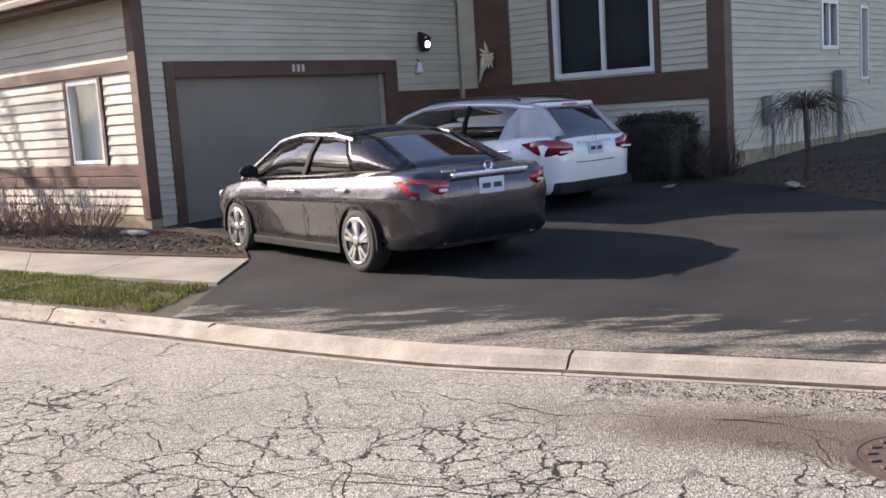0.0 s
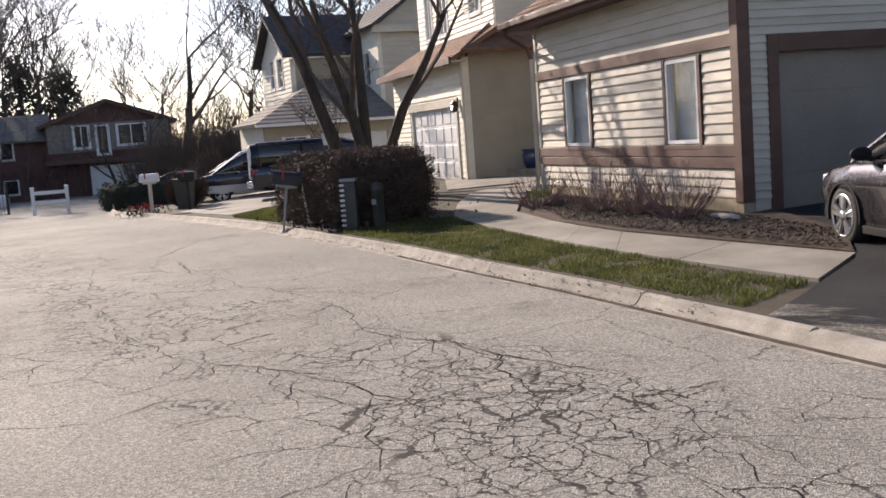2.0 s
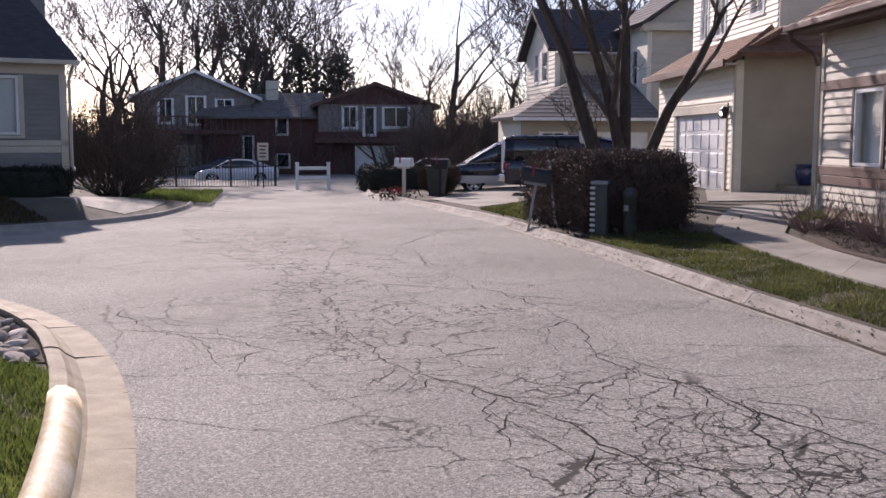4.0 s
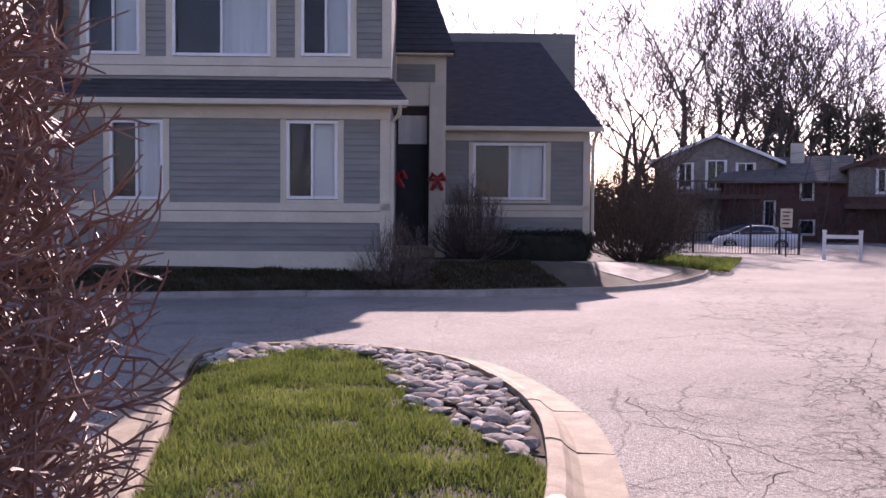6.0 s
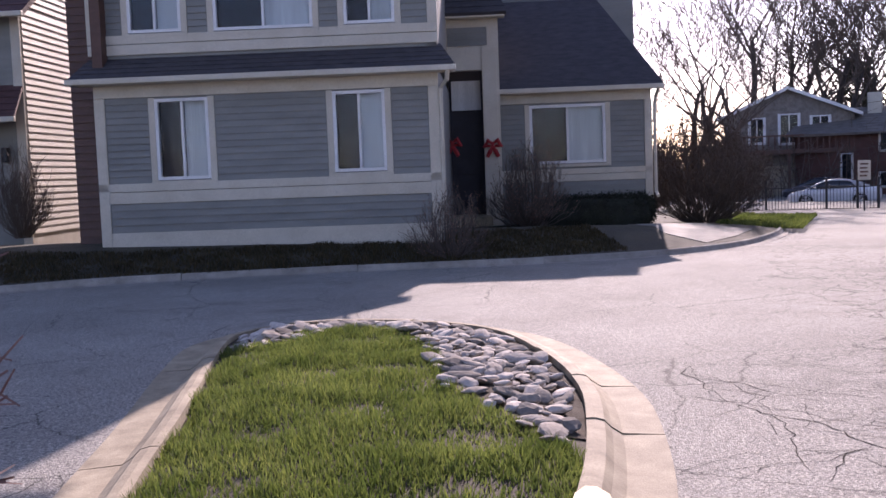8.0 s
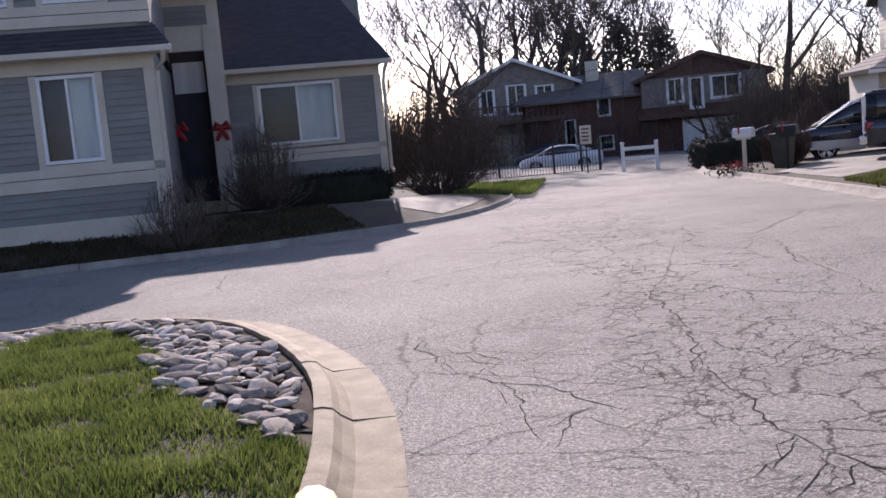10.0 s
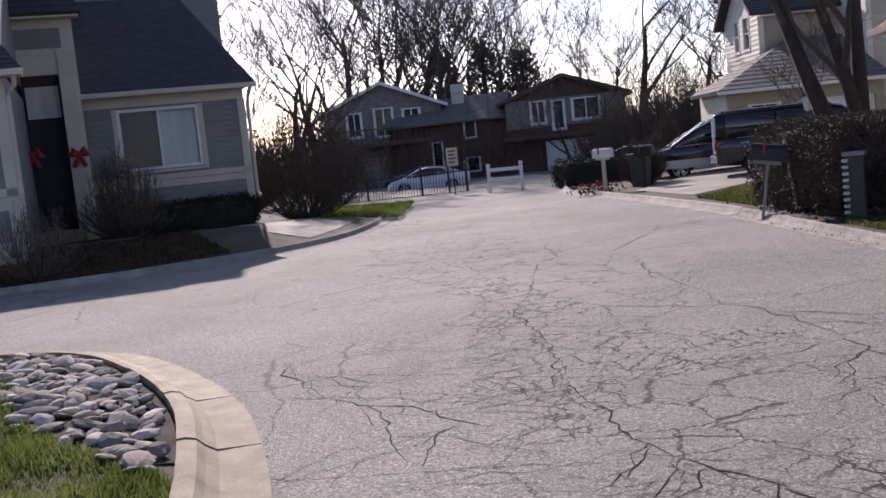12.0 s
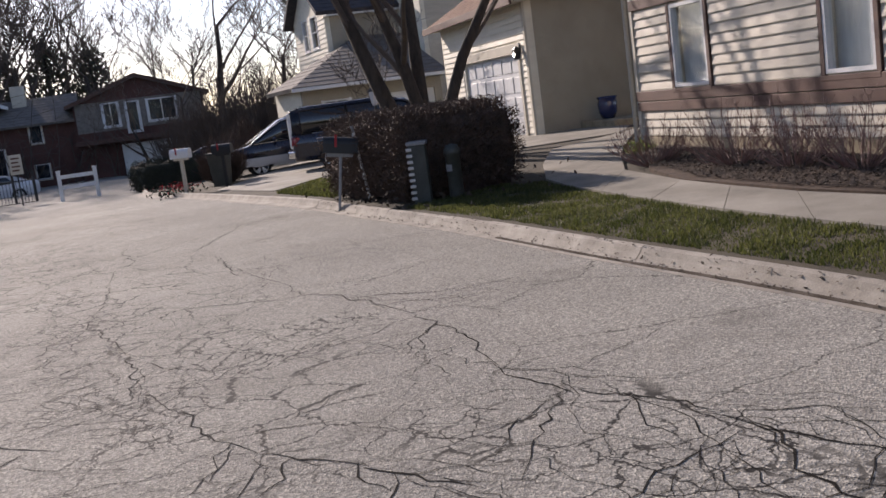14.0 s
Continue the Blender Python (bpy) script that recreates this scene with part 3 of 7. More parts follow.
# long open cracks in the asphalt, each a jagged dark furrow with side branches
def crack_run(vs, fs, a, b, wide, rng, depth):
    n = max(3, int((b - a).length / 0.09))
    side = Vector((-(b - a).y, (b - a).x)).normalized()
    walk_off, left, right, mids = 0.0, [], [], []
    for i in range(n + 1):
        t = i / n
        walk_off += rng.uniform(-0.055, 0.055)
        p = a.lerp(b, t) + side * walk_off * (1 - t if t > 0.7 else 1)
        w = wide * rng.uniform(0.35, 1.0) * (0.25 + 0.75 * math.sin(math.pi * min(1, max(0, t)) ** 0.8))
        left.append(p + side * w)
        right.append(p - side * w)
        mids.append(p)
    k = len(vs)
    for p, q in zip(left, right):
        vs += [(p.x, p.y, zg(p.x, p.y) + 0.003), (q.x, q.y, zg(q.x, q.y) + 0.003)]
    fs += [(k + 2 * i, k + 2 * i + 1, k + 2 * i + 3, k + 2 * i + 2) for i in range(n)]
    if depth:
        for i in range(rng.randint(2, 4) + n // 12):
            m = rng.choice(mids)
            turn = rng.choice((-1, 1)) * rng.uniform(0.4, 1.3)
            d = (b - a).normalized()
            d = Vector((d.x * math.cos(turn) - d.y * math.sin(turn), d.x * math.sin(turn) + d.y * math.cos(turn)))
            crack_run(vs, fs, m, m + d * rng.uniform(0.35, 1.5), wide * 0.6, rng, depth - 1)


crack_rng = random.Random(41)
for way in (((-13.0, 12.0), (-9.7, 10.3), (-7.3, 9.35), (-5.8, 8.25), (-5.1, 7.9), (-4.2, 7.8), (-2.6, 7.3)),
            ((-10.8, 8.8), (-9.0, 7.9), (-7.3, 7.0), (-6.2, 6.65), (-5.5, 6.7), (-4.8, 6.65), (-3.4, 6.1)),
            ((-10.4, 6.2), (-8.9, 5.9), (-7.4, 6.3)),
            ((-2.6, 7.3), (-1.6, 6.1), (-0.4, 5.15), (1.0, 4.5)),
            ((-4.2, 7.8), (-3.0, 6.6), (-1.6, 5.6), (-0.2, 4.7)),
            ((-1.6, 7.3), (-0.15, 6.75), (1.5, 5.85), (2.2, 5.5)),
            ((-15.5, 12.6), (-12.5, 10.2), (-10.8, 8.8))):
    vs, fs = [], []
    for p, q in zip(way, way[1:]):
        crack_run(vs, fs, Vector(p), Vector(q), 0.0105 if p[0] < -4 else 0.0065, crack_rng, 2 if p[0] < -4 else 1)
    tagged(raw("crack", vs, fs, M_CRACK, road), kind="stuff")
# dirt lying in the gutter pan
pan = [p for p in north if -9.0 < p.x < 8.0]
tagged(finish("gutter_dirt", sweep([(0.045, 0.0), (0.055, 0.014), (0.10, 0.016), (0.125, 0.0)], pan, zg), M_GRIT), "dark dirt settled in the gutter pan", "dirt", kind="structure")


# ---- houses: walls with openings, siding, trim, windows ----
class Face:
    """A wall face: s runs along it, out is its outward normal, in the house's own axes."""
    def __init__(self, o, d, out):
        self.o, self.d, self.n = Vector(o), Vector(d), Vector(out)

    def at(self, s, out, z):
        q = self.o + self.d * s + self.n * out
        return (q.x, q.y, z)

    def box(self, s0, s1, z0, z1, o0, o1, bevel=0.0):
        bm = bmesh.new()
        vs = [bm.verts.new(self.at(s, o, z)) for z in (z0, z1) for o in (o0, o1) for s in (s0, s1)]
        for f in ((0, 2, 3, 1), (4, 5, 7, 6), (0, 1, 5, 4), (2, 6, 7, 3), (0, 4, 6, 2), (1, 3, 7, 5)):
            bm.faces.new([vs[i] for i in f])
        if bevel:
            bmesh.ops.bevel(bm, geom=bm.edges[:], offset=bevel, segments=1, affect='EDGES')
        return bm


def pieces(a, b, cuts):
    """What is left of a..b when the cuts are taken away."""
    out, x = [], a
    for c0, c1 in sorted(cuts):
        if c0 > x:
            out.append((x, min(c0, b)))
        x = max(x, c1)
    if x < b:
        out.append((x, b))
    return [(p, q) for p, q in out if q - p > 0.02]


def wall(face, s0, s1, z0, z1, holes, mat, parent, thick=0.2):
    """A wall of real thickness with its openings cut through, one connected mesh."""
    zs = sorted({z0, z1, *[min(max(z, z0), z1) for h in holes for z in h[2:4]]})
    ss = sorted({s0, s1, *[min(max(q, s0), s1) for h in holes for q in h[0:2]]})
    def full(i, k):
        if not (0 <= i < len(ss) - 1 and 0 <= k < len(zs) - 1):
            return False
        a, b = (ss[i] + ss[i + 1]) / 2, (zs[k] + zs[k + 1]) / 2
        return not any(h[0] < a < h[1] and h[2] < b < h[3] for h in holes)
    bm, seen = bmesh.new(), {}
    def v(i, k, o):
        if (i, k, o) not in seen:
            seen[i, k, o] = bm.verts.new(face.at(ss[i], -thick if o else 0.0, zs[k]))
        return seen[i, k, o]
    for i in range(len(ss) - 1):
        for k in range(len(zs) - 1):
            if full(i, k):
                for o in (0, 1):
                    bm.faces.new((v(i, k, o), v(i + 1, k, o), v(i + 1, k + 1, o), v(i, k + 1, o)))
                for di, dk, p, q in ((-1, 0, (i, k), (i, k + 1)), (1, 0, (i + 1, k), (i + 1, k + 1)), (0, -1, (i, k), (i + 1, k)), (0, 1, (i, k + 1), (i + 1, k + 1))):
                    if not full(i + di, k + dk):
                        bm.faces.new((v(*p, 0), v(*q, 0), v(*q, 1), v(*p, 1)))
    return part("wall", bm, mat, parent)


def siding(face, s0, s1, z0, z1, holes, mat, parent, course=0.115):
    """Lap boards, each a wedge with its lower lip proud."""
    n = max(1, round((z1 - z0) / course))
    h = (z1 - z0) / n
    for i in range(n):
        a, b = z0 + i * h, z0 + (i + 1) * h
        mid = (a + b) / 2
        for p, q in pieces(s0, s1, [(t[0], t[1]) for t in holes if t[2] < mid < t[3]]):
            bm = bmesh.new()
            vs = [bm.verts.new(face.at(s, o, z)) for s in (p, q) for o, z in ((0.002, a), (0.030, a), (0.030, a + 0.014), (0.005, b + 0.004), (0.002, b + 0.004))]
            for k in range(5):
                bm.faces.new((vs[k], vs[(k + 1) % 5], vs[5 + (k + 1) % 5], vs[5 + k]))
            bm.faces.new(vs[:5][::-1])
            bm.faces.new(vs[5:])
            part("siding_board", bm, mat, parent)


def window(face, s0, s1, z0, z1, parent, cols=2, back=None, frame=None, fw=0.055, casing=None, cw=0.11, rows=1):
    """A sash window set into its hole: frame, panes, and behind them a dark room backing or curtain."""
    bm = bmesh.new()
    def bar(a, b, c, d, o0, o1):
        vs = [bm.verts.new(face.at(s, o, z)) for z in (c, d) for o in (o0, o1) for s in (a, b)]
        for f in ((0, 2, 3, 1), (4, 5, 7, 6), (0, 1, 5, 4), (2, 6, 7, 3), (0, 4, 6, 2), (1, 3, 7, 5)):
            bm.faces.new([vs[i] for i in f])
    bar(s0, s1, z0, z0 + fw, -0.08, 0.035)
    bar(s0, s1, z1 - fw, z1, -0.08, 0.035)
    bar(s0, s0 + fw, z0 + fw, z1 - fw, -0.08, 0.035)
    bar(s1 - fw, s1, z0 + fw, z1 - fw, -0.08, 0.035)
    for c in range(1, cols):
        m = s0 + (s1 - s0) * c / cols
        bar(m - fw * 0.4, m + fw * 0.4, z0 + fw, z1 - fw, -0.06, 0.02)
    for r in range(1, rows):
        m = z0 + (z1 - z0) * r / rows
        bar(s0 + fw, s1 - fw, m - fw * 0.35, m + fw * 0.35, -0.06, 0.015)
    win = part("window", bm, frame or M_WHITE, parent)
    for c in range(cols):
        a, b = s0 + (s1 - s0) * c / cols, s0 + (s1 - s0) * (c + 1) / cols
        pane = part("pane", face.box(a + fw * 0.5, b - fw * 0.5, z0 + fw * 0.6, z1 - fw * 0.6, -0.035, -0.03), M_GLASS, win)
        pane.visible_shadow = False
        # without a curtain, a dark panel paints the dimness of the room
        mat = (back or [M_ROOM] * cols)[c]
        part("curtain" if mat is M_CURTAINREFLECT else "room_backing", face.box(a, b, z0, z1, -0.17 - 0.02 * c, -0.16 - 0.02 * c), mat, win)
    if casing:
        for q in ((s0 - cw, s0, z0 - 0.02, z1 + 0.02), (s1, s1 + cw, z0 - 0.02, z1 + 0.02)):
            part("casing", face.box(*q, 0.0, 0.045, 0.006), casing, win)
        part("sill", face.box(s0 - cw, s1 + cw, z0 - 0.09, z0 - 0.02, 0.0, 0.06, 0.006), casing, win)
    return win


def trim(face, s0, s1, z0, z1, mat, parent, out=0.05, name="trim"):
    return part(name, face.box(s0, s1, z0, z1, -0.01, out, 0.006), mat, parent)


def roof_plane(corners, mat, parent, thick=0.12, name="roof", courses=0):
    """A sloping roof slab from four corners (eave left, eave right, top right, top left), with shingle courses."""
    c = [Vector(p) for p in corners]
    nrm = (c[1] - c[0]).cross(c[3] - c[0]).normalized()
    if nrm.z < 0:
        nrm = -nrm
    n = max(1, courses)
    lip = nrm * (0.016 if courses else 0.0)
    left, right = [c[0] - nrm * thick], [c[1] - nrm * thick]
    for i in range(n):
        for a, up in ((i / n, lip), ((i + 1) / n, nrm * 0)):
            left.append(c[0].lerp(c[3], a) + up)
            right.append(c[1].lerp(c[2], a) + up)
    left.append(c[3] - nrm * thick)
    right.append(c[2] - nrm * thick)
    bm = loft([left, right])
    return part(name, bm, mat, parent)


def solid(name, pts, z0, z1, mat, parent):
    """An upright prism on a plan."""
    bm = bmesh.new()
    a = [bm.verts.new((*p, z0)) for p in pts]
    b = [bm.verts.new((*p, z1)) for p in pts]
    bm.faces.new(a[::-1])
    bm.faces.new(b)
    for k in range(len(pts)):
        bm.faces.new((a[k], a[(k + 1) % len(pts)], b[(k + 1) % len(pts)], b[k]))
    return part(name, bm, mat, parent)

# ---- tan house with the garage ----
TURN_A = 51.83
house = thing("tan_house", "tan lap-sided house with brown trim and a double garage", "house", pose(0, 0, 0, 0, 0, TURN_A))
side = Face((9.26, 13.16), (0, 1), (-1, 0))
gar = Face((9.26, 13.16), (1, 0), (0, -1))
flank = Face((16.56, 7.47), (0, 1), (-1, 0))
front = Face((16.56, 7.47), (1, 0), (0, -1))
side_holes = [(4.90, 5.98, 1.27, 2.58), (1.08, 2.04, 1.27, 2.57)]
wall(side, 0.0, 7.4, -0.1, 3.95, side_holes, M_TAN, house)
siding(side, 0.15, 7.3, 1.25, 2.62, [(h[0] - 0.12, h[1] + 0.12, h[2] - 0.1, h[3] + 0.1) for h in side_holes], M_TAN, house, 0.15)
siding(side, 0.15, 7.3, 2.80, 3.90, [], M_TAN, house, 0.15)
siding(side, 0.15, 7.3, 0.48, 0.90, [], M_TAN, house, 0.15)
trim(side, 0.14, 7.4, 2.62, 2.80, M_BROWN, house)
trim(side, 0.14, 7.4, 0.90, 1.06, M_BROWN, house, 0.045)
trim(side, 0.14, 7.4, 1.072, 1.24, M_BROWN, house, 0.055)
trim(side, 7.3, 7.42, 0.4, 3.9, M_CREAM, house, 0.045)
part("foundation", side.box(-0.01, 7.38, -0.1, 0.46, 0.0, 0.03), M_CONC, house)
for h in side_holes:
    window(side, *h, house, 1, [M_CURTAINREFLECT], casing=M_BROWN, cw=0.09)
part("corner_post", box(9.20, 9.40, 13.10, 13.30, 0.42, 6.4, 0.01), M_BROWN, house)
part("post_foot", box(9.22, 9.42, 13.12, 13.32, -0.1, 0.42, 0.01), M_CONC, house)

door_hole = (0.59, 5.16, 0.05, 2.50)
wall(gar, 0.2, 7.5, -0.1, 6.4, [door_hole], M_TAN, house)
siding(gar, 0.15, 0.43, 0.45, 2.75, [], M_TAN, house)
siding(gar, 0.15, 7.3, 2.75, 5.6, [], M_TAN, house)
siding(gar, 5.48, 7.3, 2.17, 2.75, [], M_TAN, house)
trim(gar, 0.43, 0.60, 0.15, 2.74, M_BROWN, house, 0.06)
trim(gar, 5.15, 5.48, 0.15, 2.74, M_BROWN, house, 0.06)
trim(gar, 0.60, 5.15, 2.50, 2.745, M_BROWN, house, 0.062)
trim(gar, 5.48, 7.3, 0.2, 2.17, M_BROWN, house, 0.03, "wainscot")
gdoor = part("garage_door", gar.box(0.55, 5.2, 0.18, 2.52, -0.20, -0.16), M_DOOR, house, "closed plain tan sectional garage door")
for i in range(4):
    part("door_section", gar.box(0.59, 5.16, 0.20 + i * 0.578, 0.20 + (i + 1) * 0.578 - 0.002, -0.16, -0.135, 0.002), M_DOOR, gdoor)
part("weather_strip", gar.box(0.59, 5.16, 0.14, 0.20, -0.16, -0.12), M_RUBBER, gdoor)
for i, w in enumerate((0.05, 0.05, 0.09)):
    part("number_bar", gar.box(2.92 + i * 0.105, 2.98 + i * 0.105, 2.56, 2.68, 0.062, 0.07), M_CREAM, house)

flank_holes = [(1.24, 3.33, 2.19, 4.2)]
wall(flank, 0.0, 5.6, -0.1, 6.4, flank_holes, M_TAN, house)
siding(flank, 0.22, 1.12, 2.16, 4.6, [], M_TAN, house)
siding(flank, 3.42, 4.32, 2.16, 4.6, [], M_TAN, house)
siding(flank, 0.22, 5.5, 0.35, 1.68, [], M_TAN, house)
trim(flank, 0.22, 5.5, 1.68, 2.15, M_BROWN, house)
trim(flank, 4.32, 5.15, 2.15, 6.0, M_BROWN, house, 0.06)
trim(flank, 3.33, 3.42, 2.15, 4.4, M_BROWN, house, 0.055)
trim(flank, 1.14, 1.24, 2.15, 4.4, M_BROWN, house, 0.055)
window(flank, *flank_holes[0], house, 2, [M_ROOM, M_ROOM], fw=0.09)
part("corner_post", box(16.50, 16.78, 7.41, 7.72, 0.15, 6.4, 0.01), M_BROWN, house)
front_holes = [(4.20, 5.08, 2.46, 3.42), (6.35, 6.82, 1.84, 3.37), (8.2, 8.7, 1.84, 3.35)]
wall(front, 0.2, 11.0, -0.1, 6.4, front_holes, M_TAN, house)
siding(front, 0.24, 10.8, 0.75, 5.2, [(h[0] - 0.06, h[1] + 0.06, h[2] - 0.06, h[3] + 0.06) for h in front_holes], M_TAN, house, 0.125)
part("foundation", front.box(0.2, 10.9, -0.1, 0.75, 0.0, 0.02), M_CONC, house)
window(front, *front_holes[0], house, 2, [M_ROOM, M_ROOM], fw=0.075)
window(front, *front_holes[1], house, 1, [M_CURTAINREFLECT], fw=0.06)
window(front, *front_holes[2], house, 1, [M_CURTAINREFLECT], fw=0.06)
# eaves and roofs
roof_plane([(8.75, 13.0, 3.86), (8.75, 20.95, 3.86), (12.6, 20.95, 6.2), (12.6, 13.0, 6.2)], M_SHBROWN, house, courses=16)
part("fascia", box(8.72, 8.76, 12.98, 20.97, 3.66, 3.90, 0.005), M_BROWN, house)
part("soffit", box(8.76, 9.25, 13.0, 20.95, 3.70, 3.73), M_BROWN, house)
gut = part("gutter", box(8.60, 8.72, 12.98, 21.0, 3.74, 3.86, 0.02), M_BROWN, house, "brown gutter with a downspout")
bm = bmesh.new()
tube(bm, [(8.66, 20.8, 3.76), (8.70, 20.8, 3.60), (9.12, 20.72, 3.32), (9.20, 20.70, 3.1)], [0.045] * 4, 6)
part("downspout", bm, M_BROWN, gut)
bm = bmesh.new()
tube(bm, [(9.20, 20.70, 3.1), (9.20, 20.70, 0.35), (9.05, 20.7, 0.28)], [0.042] * 3, 6)
part("downspout", bm, M_CREAM, gut, "cream lower downspout")
wall(Face((9.26, 20.56), (1, 0), (0, 1)), 0.0, 7.0, -0.1, 3.9, [], M_TAN, house)
solid("upper_storey", [(12.6, 13.36), (16.6, 13.36), (16.76, 8.0), (27.3, 8.0), (27.3, 20.4), (12.6, 20.4)], 3.9, 6.4, M_TAN, house)
roof_plane([(9.0, 12.6, 6.3), (28.0, 12.6, 6.3), (28.0, 17.0, 9.2), (9.0, 17.0, 9.2)], M_SHBROWN, house)
roof_plane([(28.0, 21.2, 6.3), (9.0, 21.2, 6.3), (9.0, 17.0, 9.2), (28.0, 17.0, 9.2)], M_SHBROWN, house)
roof_plane([(16.0, 7.0, 6.3), (28.0, 7.0, 6.3), (28.0, 12.6, 8.6), (16.0, 12.6, 8.6)], M_SHBROWN, house)


def wall_lamp(m):
    lamp = thing("wall_lamp", "black lantern wall lamp, lit, beside the garage", "lamp", m)
    part("bracket", box(-0.05, 0.05, -0.04, 0.0, -0.02, 0.22, 0.01), M_BLACK, lamp)
    part("cage", loft([[(x * w, -0.12 + y * w, z) for x, y in ((-1, -1), (1, -1), (1, 1), (-1, 1))] for w, z in ((0.05, -0.16), (0.07, -0.14), (0.085, 0.08), (0.10, 0.09), (0.02, 0.18))]), M_BLACK, lamp)
    m2, n2, l2, b2 = nodes_of("lamp_glow")
    b2.inputs["Emission Color"].default_value = (1, 0.93, 0.8, 1)
    b2.inputs["Emission Strength"].default_value = 9.0
    bm = bmesh.new()
    bmesh.ops.create_uvsphere(bm, u_segments=12, v_segments=8, radius=0.075)
    bmesh.ops.translate(bm, verts=bm.verts, vec=(0, -0.16, -0.03))
    part("bulb", bm, m2, lamp, "glowing round bulb", True)
    return lamp


RA = pose(0, 0, 0, 0, 0, TURN_A)
wall_lamp(RA @ pose(15.44, 13.12, 3.05))
bell = thing("wind_bell", "small white wind bell hung below the lamp", "ornament", RA @ pose(15.32, 13.06, 2.60))
part("bell", loft([[(r * math.cos(k * math.pi / 6), r * math.sin(k * math.pi / 6), z) for k in range(12)] for r, z in ((0.02, 0.1), (0.05, 0.06), (0.06, -0.04), (0.09, -0.1))]), M_WHITE, bell, smooth=True)
part("hook", cyl((0, 0, 0.1), (0, 0.06, 0.16), 0.008, 6), M_BLACK, bell)
spray = thing("dried_flower_spray", "pale dried flower spray hung on the brown entry post", "wreath", RA @ pose(16.42, 12.25, 2.75))
bm = bmesh.new()
for k in range(26):
    a = random.uniform(0, 6.28)
    d = Vector((-0.05, math.cos(a) * random.uniform(0.06, 0.24), math.sin(a) * random.uniform(0.08, 0.30)))
    tube(bm, [(0, 0, 0), d * 0.6, d], [0.012, 0.03, 0.008], 5)
part("flowers", bm, M_FLOWER, spray)
bm = bmesh.new()
tube(bm, [(0, 0.06, 0.05), (-0.06, 0.1, -0.2), (-0.05, 0.22, -0.5)], [0.03, 0.06, 0.01], 6)
part("bow", bm, M_CREAM, spray)

# ---- grey house across the side street ----
TURN_B = 79.37
grey = thing("grey_house", "grey-green two-storey house with cream trim", "house", pose(0, 0, 0, 0, 0, TURN_B))
bf = Face((-5.04, 22.30), (1, 0), (0, -1))
W1 = [(1.18, 2.23, 1.75, 3.32), (4.65, 5.66, 1.78, 3.33)]
wall(bf, 0.0, 6.70, 0.0, 3.70, W1, M_GREY, grey)
for a, b in ((0.2, 1.06), (2.35, 4.53), (5.78, 6.5)):
    siding(bf, a, b, 1.70, 3.36, [], M_GREY, grey, 0.13)
siding(bf, 0.2, 6.5, 0.74, 1.31, [], M_GREY, grey, 0.13)
trim(bf, 0.0, 6.70, 1.31, 1.53, M_CREAM, grey, 0.045)
trim(bf, 0.0, 6.70, 1.54, 1.70, M_CREAM, grey, 0.055)
trim(bf, 0.0, 6.70, 3.36, 3.62, M_CREAM, grey, 0.05)
trim(bf, 0.0, 0.2, 0.45, 3.36, M_CREAM, grey, 0.055)
trim(bf, 6.5, 6.70, 0.55, 3.36, M_CREAM, grey, 0.055)
part("foundation", bf.box(0.1, 6.68, 0.0, 0.74, 0.0, 0.035), M_CREAM, grey)
# pale right backing stands in for the outdoors mirrored in that pane
for h in W1:
    window(bf, *h, grey, 2, [M_ROOM, M_CURTAINREFLECT], casing=M_CREAM, cw=0.12, fw=0.06)
wall(Face((1.66, 22.30), (0, 1), (1, 0)), 0.0, 6.5, 0.0, 3.7, [], M_GREY, grey)
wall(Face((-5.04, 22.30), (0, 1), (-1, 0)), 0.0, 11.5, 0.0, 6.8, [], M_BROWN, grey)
# skirt roof and gutter
roof_plane([(-5.40, 21.92, 3.72), (2.00, 21.92, 3.72), (1.70, 22.75, 4.22), (-5.2, 22.75, 4.22)], M_SHINGLE, grey, 0.06, courses=5)
gut = part("gutter", box(-5.42, 2.02, 21.80, 21.92, 3.60, 3.71, 0.02), M_CREAM, grey, "cream gutter with a downspout")
bm = bmesh.new()
tube(bm, [(1.86, 21.86, 3.62), (1.84, 22.0, 3.45), (1.70, 22.24, 3.3), (1.70, 22.24, 0.7), (1.72, 22.05, 0.62)], [0.045] * 5, 6)
part("downspout", bm, M_CREAM, gut)
part("soffit", box(-5.38, 1.98, 21.92, 22.3, 3.60, 3.63), M_CREAM, grey)
bu = Face((-5.20, 22.62), (1, 0), (0, -1))
W2 = [(0.80, 1.86, 4.64, 6.22), (2.50, 4.45, 4.62, 6.24), (5.06, 6.05, 4.64, 6.2)]
wall(bu, 0.0, 6.85, 4.0, 6.9, W2, M_GREY, grey)
for a, b in ((0.2, 0.68), (1.98, 2.38), (4.57, 4.94), (6.17, 6.68)):
    siding(bu, a, b, 4.60, 6.26, [], M_GREY, grey, 0.13)
trim(bu, -0.02, 6.87, 4.22, 4.42, M_CREAM, grey, 0.045)
trim(bu, -0.02, 6.87, 4.43, 4.60, M_CREAM, grey, 0.055)
trim(bu, -0.02, 6.87, 6.26, 6.62, M_CREAM, grey, 0.05)
trim(bu, -0.02, 0.2, 4.60, 6.26, M_CREAM, grey, 0.055)
trim(bu, 6.68, 6.87, 4.60, 6.26, M_CREAM, grey, 0.055)
# right backing again pale in place of a mirrored view
for h in W2:
    window(bu, *h, grey, 2, [M_ROOM, M_CURTAINREFLECT], casing=M_CREAM, cw=0.12, fw=0.06)
